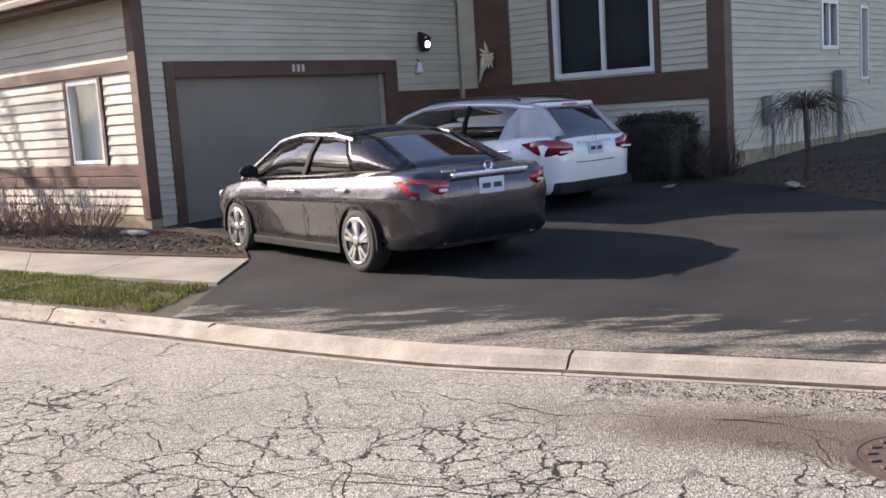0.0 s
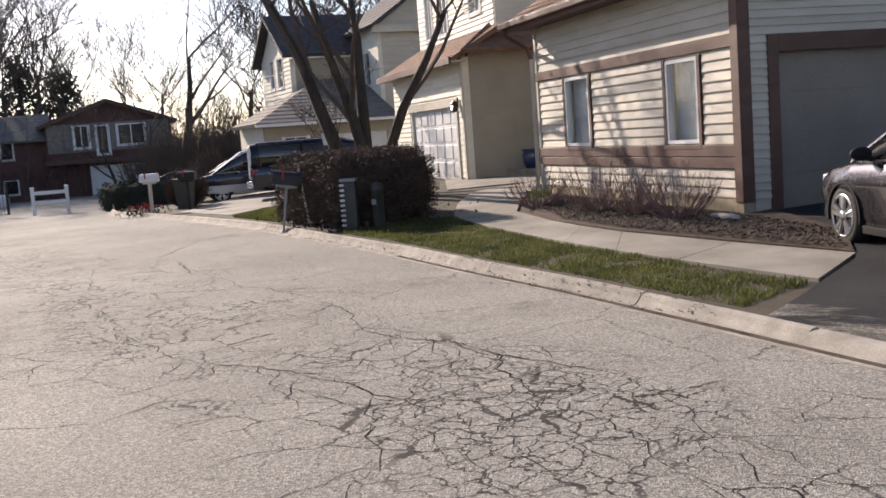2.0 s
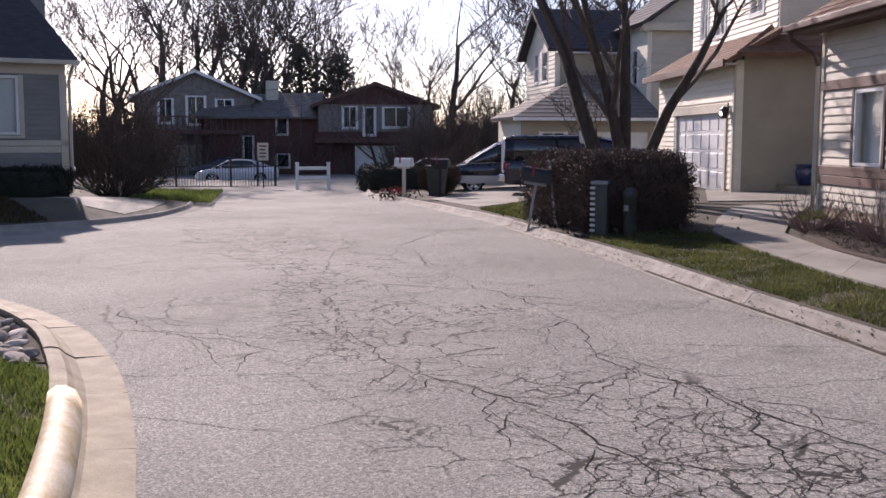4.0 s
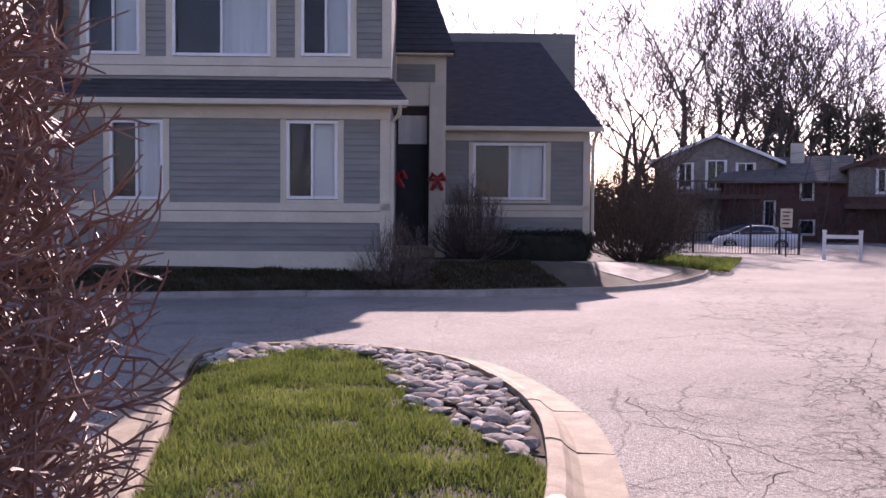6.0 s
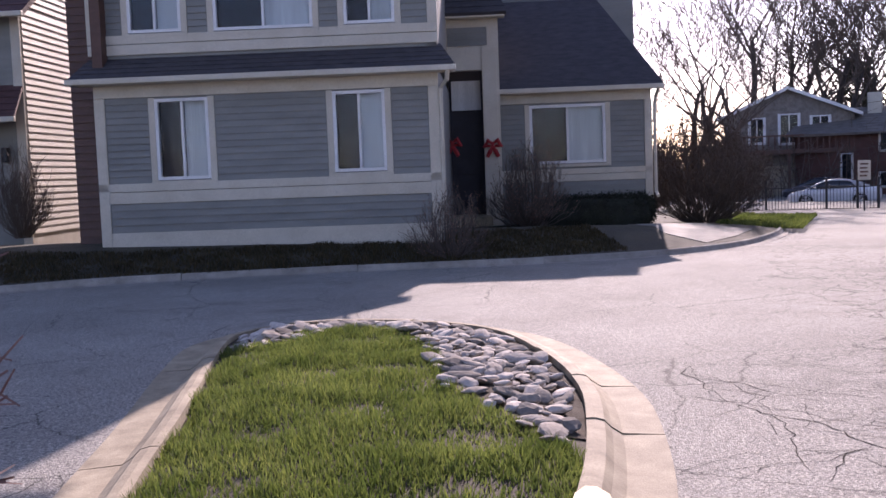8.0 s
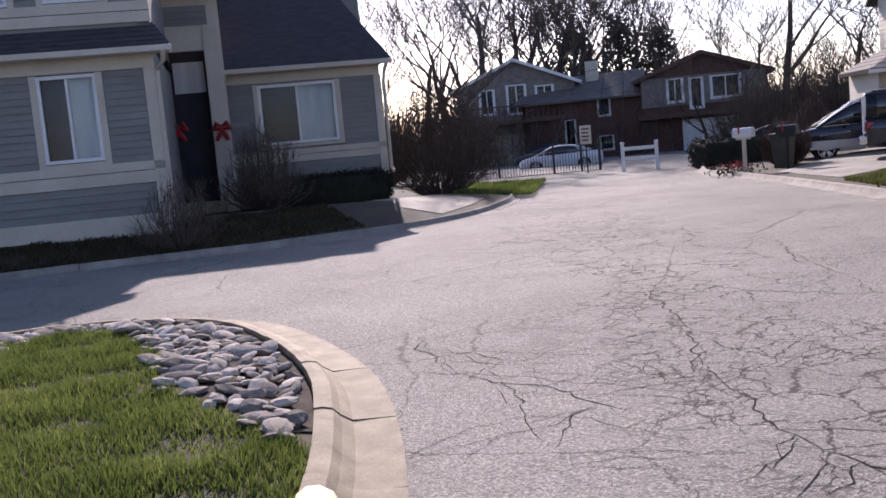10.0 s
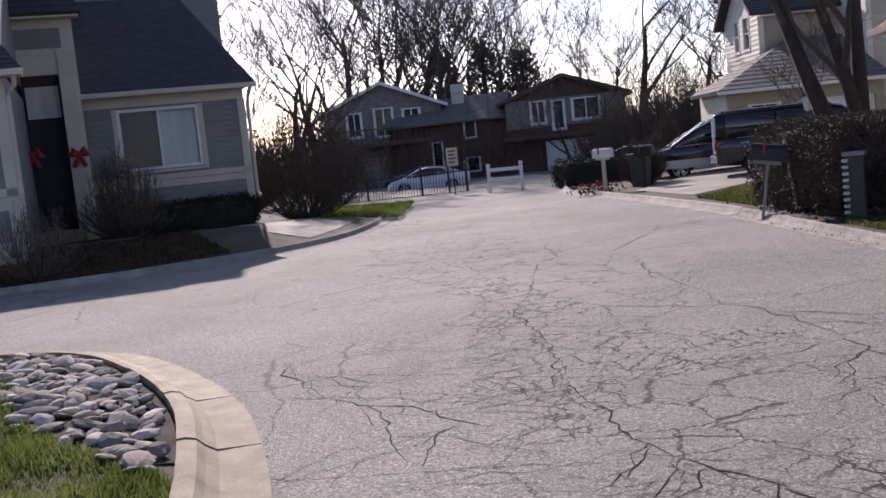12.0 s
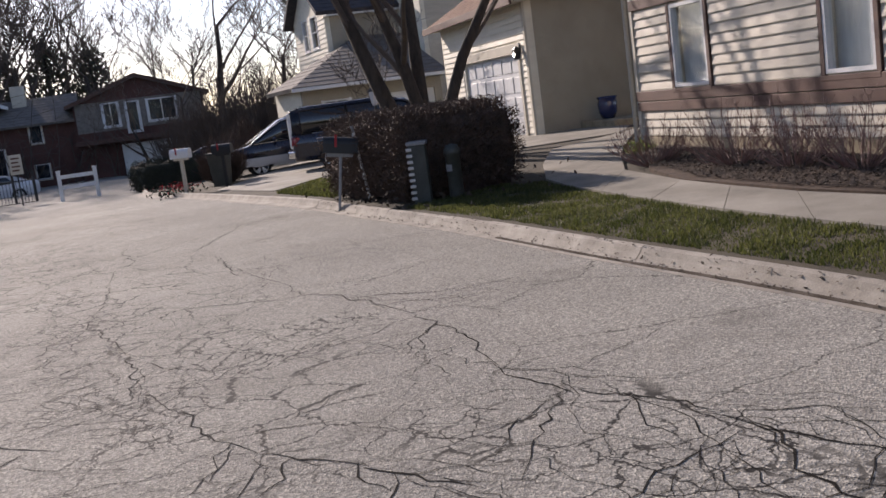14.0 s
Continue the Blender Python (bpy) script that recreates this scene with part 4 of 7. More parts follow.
wall(Face((1.65, 22.62), (0, 1), (1, 0)), 0.0, 9.0, 4.0, 6.9, [], M_GREY, grey)
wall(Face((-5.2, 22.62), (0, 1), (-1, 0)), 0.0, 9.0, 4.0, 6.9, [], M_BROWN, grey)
roof_plane([(-5.6, 22.1, 6.7), (2.1, 22.1, 6.7), (2.1, 27.4, 9.2), (-5.6, 27.4, 9.2)], M_SHINGLE, grey)
roof_plane([(2.1, 32.7, 6.7), (-5.6, 32.7, 6.7), (-5.6, 27.4, 9.2), (2.1, 27.4, 9.2)], M_SHINGLE, grey)
wall(Face((-5.04, 33.0), (1, 0), (0, 1)), 0.0, 12.0, 0.0, 6.8, [], M_GREY, grey)
part("fascia", box(-5.6, 2.12, 22.04, 22.10, 6.58, 6.72), M_CREAM, grey)
# brown bay set back on the side
bay = Face((-6.05, 23.7), (1, 0), (0, -1))
wall(bay, 0.0, 1.0, 0.0, 6.9, [], M_BROWN, grey)
siding(bay, 0.0, 0.98, 0.3, 6.8, [], M_BROWN, grey, 0.16)
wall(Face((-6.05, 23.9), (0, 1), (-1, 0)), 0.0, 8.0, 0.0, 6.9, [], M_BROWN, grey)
# entry bay
be = Face((1.66, 28.3), (1, 0), (0, -1))
hole = (0.0, 0.85, 0.55, 4.2)
wall(be, 0.0, 1.28, 0.3, 5.5, [hole], M_CREAM, grey)
trim(be, 0.86, 1.22, 0.5, 4.75, M_CREAM, grey, 0.06)
siding(be, 0.0, 1.0, 4.80, 5.25, [], M_GREY, grey, 0.13)
edoor = part("front_door", be.box(0.0, 0.85, 0.6, 2.95, -0.75, -0.70), M_DARKENTRY, grey, "dark front door with a red wreath")
part("door_panel", be.box(0.12, 0.72, 0.75, 1.6, -0.70, -0.68, 0.01), M_DARKENTRY, edoor)
part("transom", be.box(0.05, 0.8, 3.25, 4.0, -0.72, -0.70), M_CURTAINREFLECT, edoor)
# recess lined in the door's dark colour to put its shade there
part("reveal", be.box(-0.02, 0.87, 0.4, 4.3, -0.80, -0.76), M_DARKENTRY, grey)
part("return", be.box(0.80, 0.84, 0.4, 4.2, -0.76, -0.2), M_DARKENTRY, grey)
part("step", be.box(-0.1, 1.0, 0.35, 0.58, -0.7, 0.9, 0.015), M_CONC, grey)
part("fascia", be.box(-0.1, 1.45, 5.45, 5.58, 0.0, 0.35, 0.01), M_CREAM, grey)
roof_plane([(1.4, 27.9, 5.55), (3.15, 27.9, 5.55), (2.6, 30.2, 7.6), (1.4, 30.2, 7.6)], M_SHINGLE, grey, courses=12)
# right wing
bw = Face((2.90, 28.80), (1, 0), (0, -1))
W3 = [(0.78, 2.70, 1.80, 3.29)]
wall(bw, 0.0, 3.85, 0.3, 3.66, W3, M_GREY, grey)
for a, b in ((0.05, 0.66), (2.82, 3.68)):
    siding(bw, a, b, 1.66, 3.34, [], M_GREY, grey, 0.13)
siding(bw, 0.05, 3.68, 0.80, 1.34, [], M_GREY, grey, 0.13)
trim(bw, 0.0, 3.85, 1.34, 1.51, M_CREAM, grey, 0.045)
trim(bw, 0.0, 3.85, 1.52, 1.66, M_CREAM, grey, 0.055)
trim(bw, 0.0, 3.85, 3.34, 3.62, M_CREAM, grey)
trim(bw, 3.68, 3.87, 0.6, 3.34, M_CREAM, grey, 0.055)
# right half pale, imitating what the glass reflects
window(bw, *W3[0], grey, 2, [M_ROOM, M_CURTAINREFLECT], casing=M_CREAM, cw=0.12, fw=0.07)
wall(Face((6.75, 28.8), (0, 1), (1, 0)), 0.0, 5.0, 0.3, 3.66, [], M_CREAM, grey)
gut = part("gutter", box(2.78, 7.05, 28.36, 28.48, 3.58, 3.70, 0.02), M_CREAM, grey, "cream gutter with a downspout")
bm = bmesh.new()
tube(bm, [(6.9, 28.42, 3.6), (6.86, 28.66, 3.4), (6.83, 28.72, 3.2), (6.83, 28.72, 1.0), (6.85, 28.5, 0.9)], [0.045] * 5, 6)
part("downspout", bm, M_CREAM, gut)
bm = bmesh.new()
v = [bm.verts.new(p) for p in ((2.75, 28.45, 3.70), (7.05, 28.45, 3.70), (5.75, 31.6, 6.35), (2.75, 31.6, 6.35), (7.05, 34.8, 3.70), (2.75, 34.8, 3.70))]
for f in ((0, 1, 2, 3), (1, 4, 2), (4, 5, 3, 2), (0, 3, 5), (0, 5, 4, 1)):
    bm.faces.new([v[i] for i in f])
part("roof", bm, M_SHINGLE, grey)
for ub, nb, z in ((1.72, 28.0, 2.35), (2.72, 28.15, 2.3)):
    bow = thing("red_bow", "red ribbon bow hung at the grey house entry", "bow", pose(0, 0, 0, 0, 0, TURN_B) @ pose(ub, nb, z))
    bm = bmesh.new()
    for sx in (-1, 1):
        tube(bm, [(0, 0, 0.05), (sx * 0.12, -0.05, 0.14), (sx * 0.2, 0, 0.0), (sx * 0.05, 0.02, 0.0)], [0.03, 0.07, 0.07, 0.03], 6)
        tube(bm, [(0, 0, 0.0), (sx * 0.07, -0.03, -0.14), (sx * 0.14, 0, -0.27)], [0.03, 0.06, 0.05], 6)
    part("ribbon", bm, M_REDBOW, bow)
    part("knot", box(-0.04, 0.04, -0.06, 0.0, 0.0, 0.1, 0.02), M_REDBOW, bow)

# ---- cream house beyond the hedge ----
cream = thing("cream_house", "cream-sided house with a white garage door and brown roof", "house", RA.copy())
cg = Face((10.4, 29.0), (0, 1), (-1, 0))
cb = Face((10.4, 29.0), (1, 0), (0, -1))
CH = [(0.75, 5.9, 0.2, 2.46)]
wall(cg, 0.0, 8.2, 0.0, 3.85, CH, M_PALE, cream)
siding(cg, 0.15, 8.1, 0.35, 3.75, [(0.6, 6.05, 0, 2.75)], M_PALE, cream, 0.16)
trim(cg, 0.55, 6.1, 2.46, 2.72, M_CREAM, cream, 0.06)
trim(cg, 0.0, 0.14, 0.2, 3.8, M_CREAM, cream, 0.055)
trim(cg, 0.60, 0.75, 0.2, 2.46, M_CREAM, cream, 0.06)
cd = part("garage_door", cg.box(0.7, 5.95, 0.25, 2.5, -0.12, -0.09), M_WHITE, cream, "white panelled garage door")
for r in range(4):
    for c in range(6):
        part("door_panel", cg.box(0.85 + c * 0.84, 1.55 + c * 0.84, 0.35 + r * 0.54, 0.78 + r * 0.54, -0.09, -0.07, 0.015), M_WHITE, cd)
# flank in shade: darker beige instead of the pale sunlit siding
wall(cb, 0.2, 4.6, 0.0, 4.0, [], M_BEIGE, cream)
part("post", box(13.25, 13.6, 28.55, 28.9, 0.3, 4.0, 0.02), M_CREAM, cream, "cream porch post")
part("porch_slab", box(11.6, 15.0, 26.9, 29.0, 0.1, 0.50, 0.02), M_CONC, cream)
part("step", box(12.0, 14.6, 26.4, 26.9, 0.1, 0.34, 0.02), M_CONC, cream)
roof_plane([(9.95, 28.6, 3.80), (9.95, 37.6, 3.80), (11.6, 37.6, 4.75), (11.6, 28.6, 4.75)], M_SHBROWN, cream, courses=10)
part("fascia", box(9.88, 9.95, 28.6, 37.6, 3.64, 3.84, 0.01), M_BROWN, cream)
part("soffit", box(9.95, 10.4, 28.6, 37.5, 3.70, 3.74), M_CREAM, cream)
roof_plane([(10.2, 28.4, 4.0), (16.0, 28.4, 4.0), (16.0, 30.5, 5.4), (12.4, 30.5, 5.4)], M_SHBROWN, cream, courses=8)
uf = Face((11.6, 29.2), (0, 1), (-1, 0))
UH = [(1.2, 2.3, 5.3, 6.9), (4.6, 5.6, 5.0, 6.9), (6.4, 7.2, 5.0, 6.9)]
wall(uf, 0.0, 8.2, 3.9, 9.0, UH, M_PALE, cream)
siding(uf, 0.1, 8.1, 4.6, 8.8, [(a - .1, b + .1, c - .1, d + .1) for a, b, c, d in UH], M_PALE, cream, 0.16)
for h in UH:
    window(uf, *h, cream, 2, [M_ROOM, M_CURTAINREFLECT], casing=M_WHITE, cw=0.1)
wall(Face((11.6, 29.2), (1, 0), (0, -1)), 0.2, 8.0, 3.9, 9.0, [], M_PALE, cream)
wall(Face((10.4, 37.2), (1, 0), (0, 1)), 0.0, 10.0, 0.0, 3.9, [], M_PALE, cream)
roof_plane([(11.1, 28.7, 8.8), (11.1, 37.9, 8.8), (17, 37.9, 11.5), (17, 28.7, 11.5)], M_SHBROWN, cream)
pot = thing("flower_pot", "large dark blue glazed pot on the porch", "pot", RA @ pose(12.1, 28.3, 0.50) @ Matrix.Diagonal((0.78, 0.78, 0.78, 1)))
part("pot", loft([[(r * math.cos(k * math.pi / 10), r * math.sin(k * math.pi / 10), z) for k in range(20)] for r, z in ((0.2, 0), (0.30, 0.2), (0.33, 0.5), (0.29, 0.62), (0.34, 0.68), (0.34, 0.72), (0.28, 0.72), (0.26, 0.6))]), M_BLUEPOT, pot, smooth=True)
wall_lamp(RA @ pose(10.35, 29.45, 2.45, 0, 0, -90))


def gable_house(name, label, m, w, d, h, rise, wall_mat, roof_mat, wins, extra=None, over=0.5):
    """A plain gabled house: front face towards -y with a gable, ridge along y. wins: (x0, x1, z0, z1)."""
    ho = thing(name, label, "house", m)
    f = Face((-w / 2, 0), (1, 0), (0, -1))
    holes = [(a + w / 2, b + w / 2, c, e) for a, b, c, e in wins]
    wall(f, 0.0, w, -0.5, h, holes, wall_mat, ho)
    for hole in holes:
        window(f, *hole, ho, 2 if hole[1] - hole[0] > 0.9 else 1, None, casing=M_WHITE, cw=0.1, fw=0.09)
    wall(Face((-w / 2, 0.2), (0, 1), (-1, 0)), 0, d, -0.5, h, [], wall_mat, ho)
    wall(Face((w / 2, 0.2), (0, 1), (1, 0)), 0, d, -0.5, h, [], wall_mat, ho)
    bm = bmesh.new()
    a = [bm.verts.new(p) for p in ((-w / 2, 0, h), (w / 2, 0, h), (0, 0, h + rise), (-w / 2, 0.2, h), (w / 2, 0.2, h), (0, 0.2, h + rise))]
    for q in ((0, 1, 2), (5, 4, 3), (0, 3, 4, 1), (1, 4, 5, 2), (2, 5, 3, 0)):
        bm.faces.new([a[i] for i in q])
    part("gable", bm, wall_mat, ho)
    k = rise / (w / 2)
    roof_plane([(-w / 2 - over, -over, h - over * k), (-w / 2 - over, d + over, h - over * k), (0, d + over, h + rise), (0, -over, h + rise)], roof_mat, ho, 0.16, courses=10)
    roof_plane([(w / 2 + over, d + over, h - over * k), (w / 2 + over, -over, h - over * k), (0, -over, h + rise), (0, d + over, h + rise)], roof_mat, ho, 0.16, courses=10)
    for sx in (-1, 1):
        bm = bmesh.new()
        p0, p1 = Vector((sx * (w / 2 + over), -over - 0.03, h - over * k - 0.16)), Vector((0, -over - 0.03, h + rise - 0.16))
        v = [bm.verts.new(q) for q in (p0, p0 + Vector((0, 0, 0.24)), p1 + Vector((0, 0, 0.24)), p1)]
        w2 = [bm.verts.new(q.co + Vector((0, 0.05, 0))) for q in v]
        for q in ((0, 1, 2, 3),):
            bm.faces.new([v[i] for i in q])
            bm.faces.new([w2[i] for i in q[::-1]])
        for i in range(4):
            bm.faces.new((v[i], v[(i + 1) % 4], w2[(i + 1) % 4], w2[i]))
        part("bargeboard", bm, M_WHITE if wall_mat is not M_RED else M_BROWN, ho)
    return ho


def facing(x, y, z, yaw_to):
    """Pose whose -y front looks towards the point yaw_to."""
    d = Vector(yaw_to) - Vector((x, y))
    return pose(x, y, z, 0, 0, math.degrees(math.atan2(d.y, d.x)) + 90)


# far red-brown house and its neighbour
fr = gable_house("far_brown_house", "far brown house with stone upper face and white windows", facing(-59.9, 46.6, -1.0, (-8, 8)), 8.4, 10.0, 5.2, 1.5, M_RED, M_SHGREY,
                 [(-2.35, -1.35, 3.45, 5.05), (-0.85, -0.05, 2.95, 5.0), (0.55, 2.4, 3.5, 5.0)])
for x0, x1, z0, z1 in ((-4.1, -2.46, 3.2, 5.15), (-1.24, -0.96, 3.2, 5.15), (0.06, 0.44, 3.2, 5.15), (2.51, 4.1, 3.2, 5.15), (-2.46, -1.24, 3.2, 3.34), (0.44, 2.51, 3.2, 3.4), (-2.46, -1.24, 5.08, 5.15), (-0.96, 0.06, 5.03, 5.15), (0.44, 2.51, 5.03, 5.15)):
    part("stone_panel", box(x0, x1, -0.035, -0.004, z0, z1), M_STONEV, fr)
part("garage_door", box(-1.5, 3.6, -0.10, -0.02, 0.0, 2.2, 0.02), M_WHITE, fr, "pale garage door")
part("deck", box(-4.3, 4.3, -1.2, 0, 2.4, 2.7, 0.02), M_BROWN, fr)
ww = Face((-12.6, 1.0), (1, 0), (0, -1))
wall(ww, 0, 8.4, -0.5, 4.3, [(5.4, 6.2, 3.0, 4.2), (3.0, 3.7, 0.8, 2.9), (5.4, 6.3, 0.6, 1.6)], M_RED, fr)
for q in ((5.4, 6.2, 3.0, 4.2), (3.0, 3.7, 0.8, 2.9), (5.4, 6.3, 0.6, 1.6)):
    window(ww, *q, fr, 1, None, casing=M_CREAM, cw=0.08)
wall(Face((-12.6, 1.0), (0, 1), (-1, 0)), 0, 8, -0.5, 4.3, [], M_RED, fr)
roof_plane([(-13.2, 0.3, 4.25), (-4.0, 0.3, 4.25), (-4.0, 5.0, 6.2), (-12.0, 5.0, 6.0)], M_SHGREY, fr, 0.15, courses=10)
part("chimney", box(-8.2, -7.3, 3.6, 4.4, 5.4, 7.0, 0.03), M_CREAM, fr, "pale chimney")
fl = gable_house("far_grey_house", "far grey house with a deck and low gable", facing(-69.3, 37.2, -1.2, (-8, 8)), 8.6, 9.0, 6.0, 1.8, M_STONEV, M_SHGREY,
                 [(-2.6, -1.6, 4.0, 5.8), (-0.6, 0.7, 3.9, 6.0), (1.5, 2.7, 4.2, 5.8)])
part("deck", box(-4.2, 4.2, -1.8, 0, 3.2, 3.5, 0.02), M_BROWN, fl)
for k in range(22):
    part("baluster", box(-4.1 + k * 0.39, -4.02 + k * 0.39, -1.8, -1.74, 3.5, 4.4), M_BROWN, fl)
part("deck_rail", box(-4.2, 4.2, -1.84, -1.72, 4.4, 4.5), M_BROWN, fl)
for k in (-4.0, 0, 4.0):
    part("deck_post", box(k - 0.1, k + 0.1, -1.75, -1.55, -0.5, 3.2), M_BROWN, fl)
part("garage_door", box(-3.6, 2.4, -0.08, -0.02, 0.2, 2.4, 0.02), M_BEIGE, fl)
# house between, behind the vans
ht = thing("gabled_house", "pale gabled house with grey roofs behind the parked vans", "house", pose(-32.5, 36.2, -0.3, 0, 0, 57.2))
hl = Face((0.0, 0.0), (0, 1), (-1, 0))
HL = [(1.5, 2.5, 4.7, 6.1), (3.3, 4.1, 4.7, 6.1)]
wall(hl, 0.0, 6.0, 0.0, 6.2, HL, M_PALE, ht)
siding(hl, 0.05, 5.95, 3.0, 6.2, [(q[0] - 0.12, q[1] + 0.12, q[2] - 0.1, q[3] + 0.1) for q in HL], M_PALE, ht, 0.2)
for q in HL:
    window(hl, *q, ht, 1, None, casing=M_WHITE, cw=0.1, rows=2)
hf = Face((0.0, 0.0), (1, 0), (0, -1))
# front painted beige as shaded, the left face pale as sunlit
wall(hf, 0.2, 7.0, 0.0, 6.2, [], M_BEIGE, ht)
trim(hf, 0.0, 7.0, 5.85, 6.05, M_WHITE, ht, 0.35, "cornice")
bm = bmesh.new()
tri = [bm.verts.new(p) for p in ((0.0, 0.0, 6.2), (0.0, 6.0, 6.2), (0.0, 3.0, 8.05))]
tri2 = [bm.verts.new((0.2, v.co.y, v.co.z)) for v in tri]
bm.faces.new(tri)
bm.faces.new(tri2[::-1])
for k in range(3):
    bm.faces.new((tri[k], tri[(k + 1) % 3], tri2[(k + 1) % 3], tri2[k]))
part("gable", bm, M_PALE, ht)
roof_plane([(-0.45, -0.45, 6.05), (7.0, -0.45, 6.05), (7.0, 3.0, 8.2), (-0.45, 3.0, 8.2)], M_SHINGLE, ht, 0.16, courses=12)
roof_plane([(7.0, 6.45, 6.05), (-0.45, 6.45, 6.05), (-0.45, 3.0, 8.2), (7.0, 3.0, 8.2)], M_SHINGLE, ht, 0.16, courses=12)
# its front wing with the garage
hw = Face((-2.6, -5.0), (1, 0), (0, -1))
# wing repeats it: shade is in the beige, sun in the pale side
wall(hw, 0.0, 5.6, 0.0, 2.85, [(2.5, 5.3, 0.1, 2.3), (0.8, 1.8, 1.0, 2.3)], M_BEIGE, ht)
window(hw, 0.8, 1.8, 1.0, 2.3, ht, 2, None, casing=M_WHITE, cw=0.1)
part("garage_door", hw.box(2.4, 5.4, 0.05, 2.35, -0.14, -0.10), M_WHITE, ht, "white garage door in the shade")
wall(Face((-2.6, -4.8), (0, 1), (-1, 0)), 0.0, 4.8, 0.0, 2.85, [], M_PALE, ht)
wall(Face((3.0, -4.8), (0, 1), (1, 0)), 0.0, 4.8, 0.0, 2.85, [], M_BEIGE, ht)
roof_plane([(-3.0, -5.4, 2.9), (3.2, -5.4, 2.9), (3.2, 0.0, 4.9), (1.2, 0.0, 4.9)], M_SHGREY, ht, 0.14, courses=12)
roof_plane([(-3.0, 0.0, 2.9), (-3.0, -5.4, 2.9), (1.2, -0.02, 4.9), (1.2, 0.0, 4.9)], M_SHGREY, ht, 0.14, courses=12)
part("gutter", box(-3.05, 3.2, -5.52, -5.40, 2.74, 2.87, 0.02), M_WHITE, ht)
# its tall block beside the wing
hb = Face((3.25, -3.0), (0, 1), (-1, 0))
HB = (1.2, 2.0, 4.4, 5.9)
# left face pale for the sunlight on it, front a darker tan
wall(hb, 0.0, 3.0, 0.0, 6.9, [HB], M_PALE, ht)
window(hb, *HB, ht, 1, None, casing=M_WHITE, cw=0.1, rows=2)
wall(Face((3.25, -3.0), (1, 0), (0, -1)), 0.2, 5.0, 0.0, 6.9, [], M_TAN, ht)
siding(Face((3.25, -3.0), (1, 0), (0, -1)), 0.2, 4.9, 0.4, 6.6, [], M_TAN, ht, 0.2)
trim(Face((3.25, -3.0), (1, 0), (0, -1)), -0.3, 5.0, 6.6, 6.95, M_CREAM, ht, 0.3, "cornice")
bm = bmesh.new()
tri = [bm.verts.new(p) for p in ((3.25, -3.0, 6.9), (8.25, -3.0, 6.9), (5.8, -3.0, 8.75))]
tri2 = [bm.verts.new((v.co.x, -2.8, v.co.z)) for v in tri]
bm.faces.new(tri)
bm.faces.new(tri2[::-1])
for k in range(3):
    bm.faces.new((tri[k], tri[(k + 1) % 3], tri2[(k + 1) % 3], tri2[k]))
part("gable", bm, M_TAN, ht)
roof_plane([(2.8, 3.0, 6.9), (2.8, -3.5, 6.9), (5.8, -3.5, 8.9), (5.8, 3.0, 8.9)], M_SHINGLE, ht, 0.14, courses=8)
roof_plane([(8.8, -3.5, 6.9), (8.8, 3.0, 6.9), (5.8, 3.0, 8.9), (5.8, -3.5, 8.9)], M_SHINGLE, ht, 0.14, courses=8)
# neighbour on the side street
nb = thing("side_street_house", "grey house with cream lap-sided flank and shade-darkened maroon roof", "house", pose(0, 0, 0, 0, 0, TURN_B))
nf = Face((-15.3, 26.2), (1, 0), (0, -1))
NH = [(5.0, 6.3, 4.45, 5.6)]
wall(nf, 0.0, 7.1, 0.0, 5.95, NH, M_GREY, nb)
window(nf, *NH[0], nb, 2, None, casing=M_CREAM)
trim(nf, 0, 7.1, 5.7, 5.95, M_CREAM, nb)
trim(nf, 6.9, 7.12, 0.3, 5.7, M_CREAM, nb)
gd = part("garage_door", nf.box(2.0, 6.0, 0.4, 2.75, 0.01, 0.05, 0.02), M_GREYBOX, nb, "pale grey garage door")
for k in range(4):
    part("door_section", nf.box(2.05, 5.95, 0.45 + k * 0.57, 0.98 + k * 0.57, 0.05, 0.065, 0.01), M_GREYBOX, gd)
ns = Face((-8.2, 26.2), (0, 1), (1, 0))
wall(ns, 0, 8.6, 0.0, 5.95, [], M_CREAM, nb)
siding(ns, 0.1, 8.5, 0.6, 5.9, [], M_CREAM, nb, 0.16)
bm = bmesh.new()
g0 = [bm.verts.new(p) for p in ((-8.2, 26.2, 5.95), (-8.2, 34.8, 5.95), (-8.2, 30.5, 8.5))]
g1 = [bm.verts.new((-8.4, v.co.y, v.co.z)) for v in g0]
bm.faces.new(g0)
bm.faces.new(g1[::-1])
for k in range(3):
    bm.faces.new((g0[k], g0[(k + 1) % 3], g1[(k + 1) % 3], g1[k]))
part("gable", bm, M_CREAM, nb)
for k in range(14):
    z = 5.96 + k * 0.16
    reach = 4.3 * (8.5 - z - 0.16) / 2.55
    siding(ns, 4.3 - reach, 4.3 + reach, z, z + 0.16, [], M_CREAM, nb, 0.16)
roof_plane([(-15.6, 25.7, 5.7), (-7.9, 25.7, 5.7), (-7.9, 30.5, 8.65), (-15.6, 30.5, 8.65)], M_SHMAROONSHADE, nb, courses=14)
roof_plane([(-7.9, 35.3, 5.7), (-15.6, 35.3, 5.7), (-15.6, 30.5, 8.65), (-7.9, 30.5, 8.65)], M_SHMAROONSHADE, nb)
roof_plane([(-15.6, 25.2, 3.3), (-8.0, 25.2, 3.3), (-8.2, 26.2, 4.1), (-15.6, 26.2, 4.1)], M_SHMAROONSHADE, nb, 0.06, courses=5)
part("gutter", box(-15.6, -7.95, 25.08, 25.2, 3.18, 3.30, 0.02), M_CREAM, nb)
part("gutter", box(-15.6, -7.85, 25.56, 25.70, 5.58, 5.70, 0.02), M_CREAM, nb)
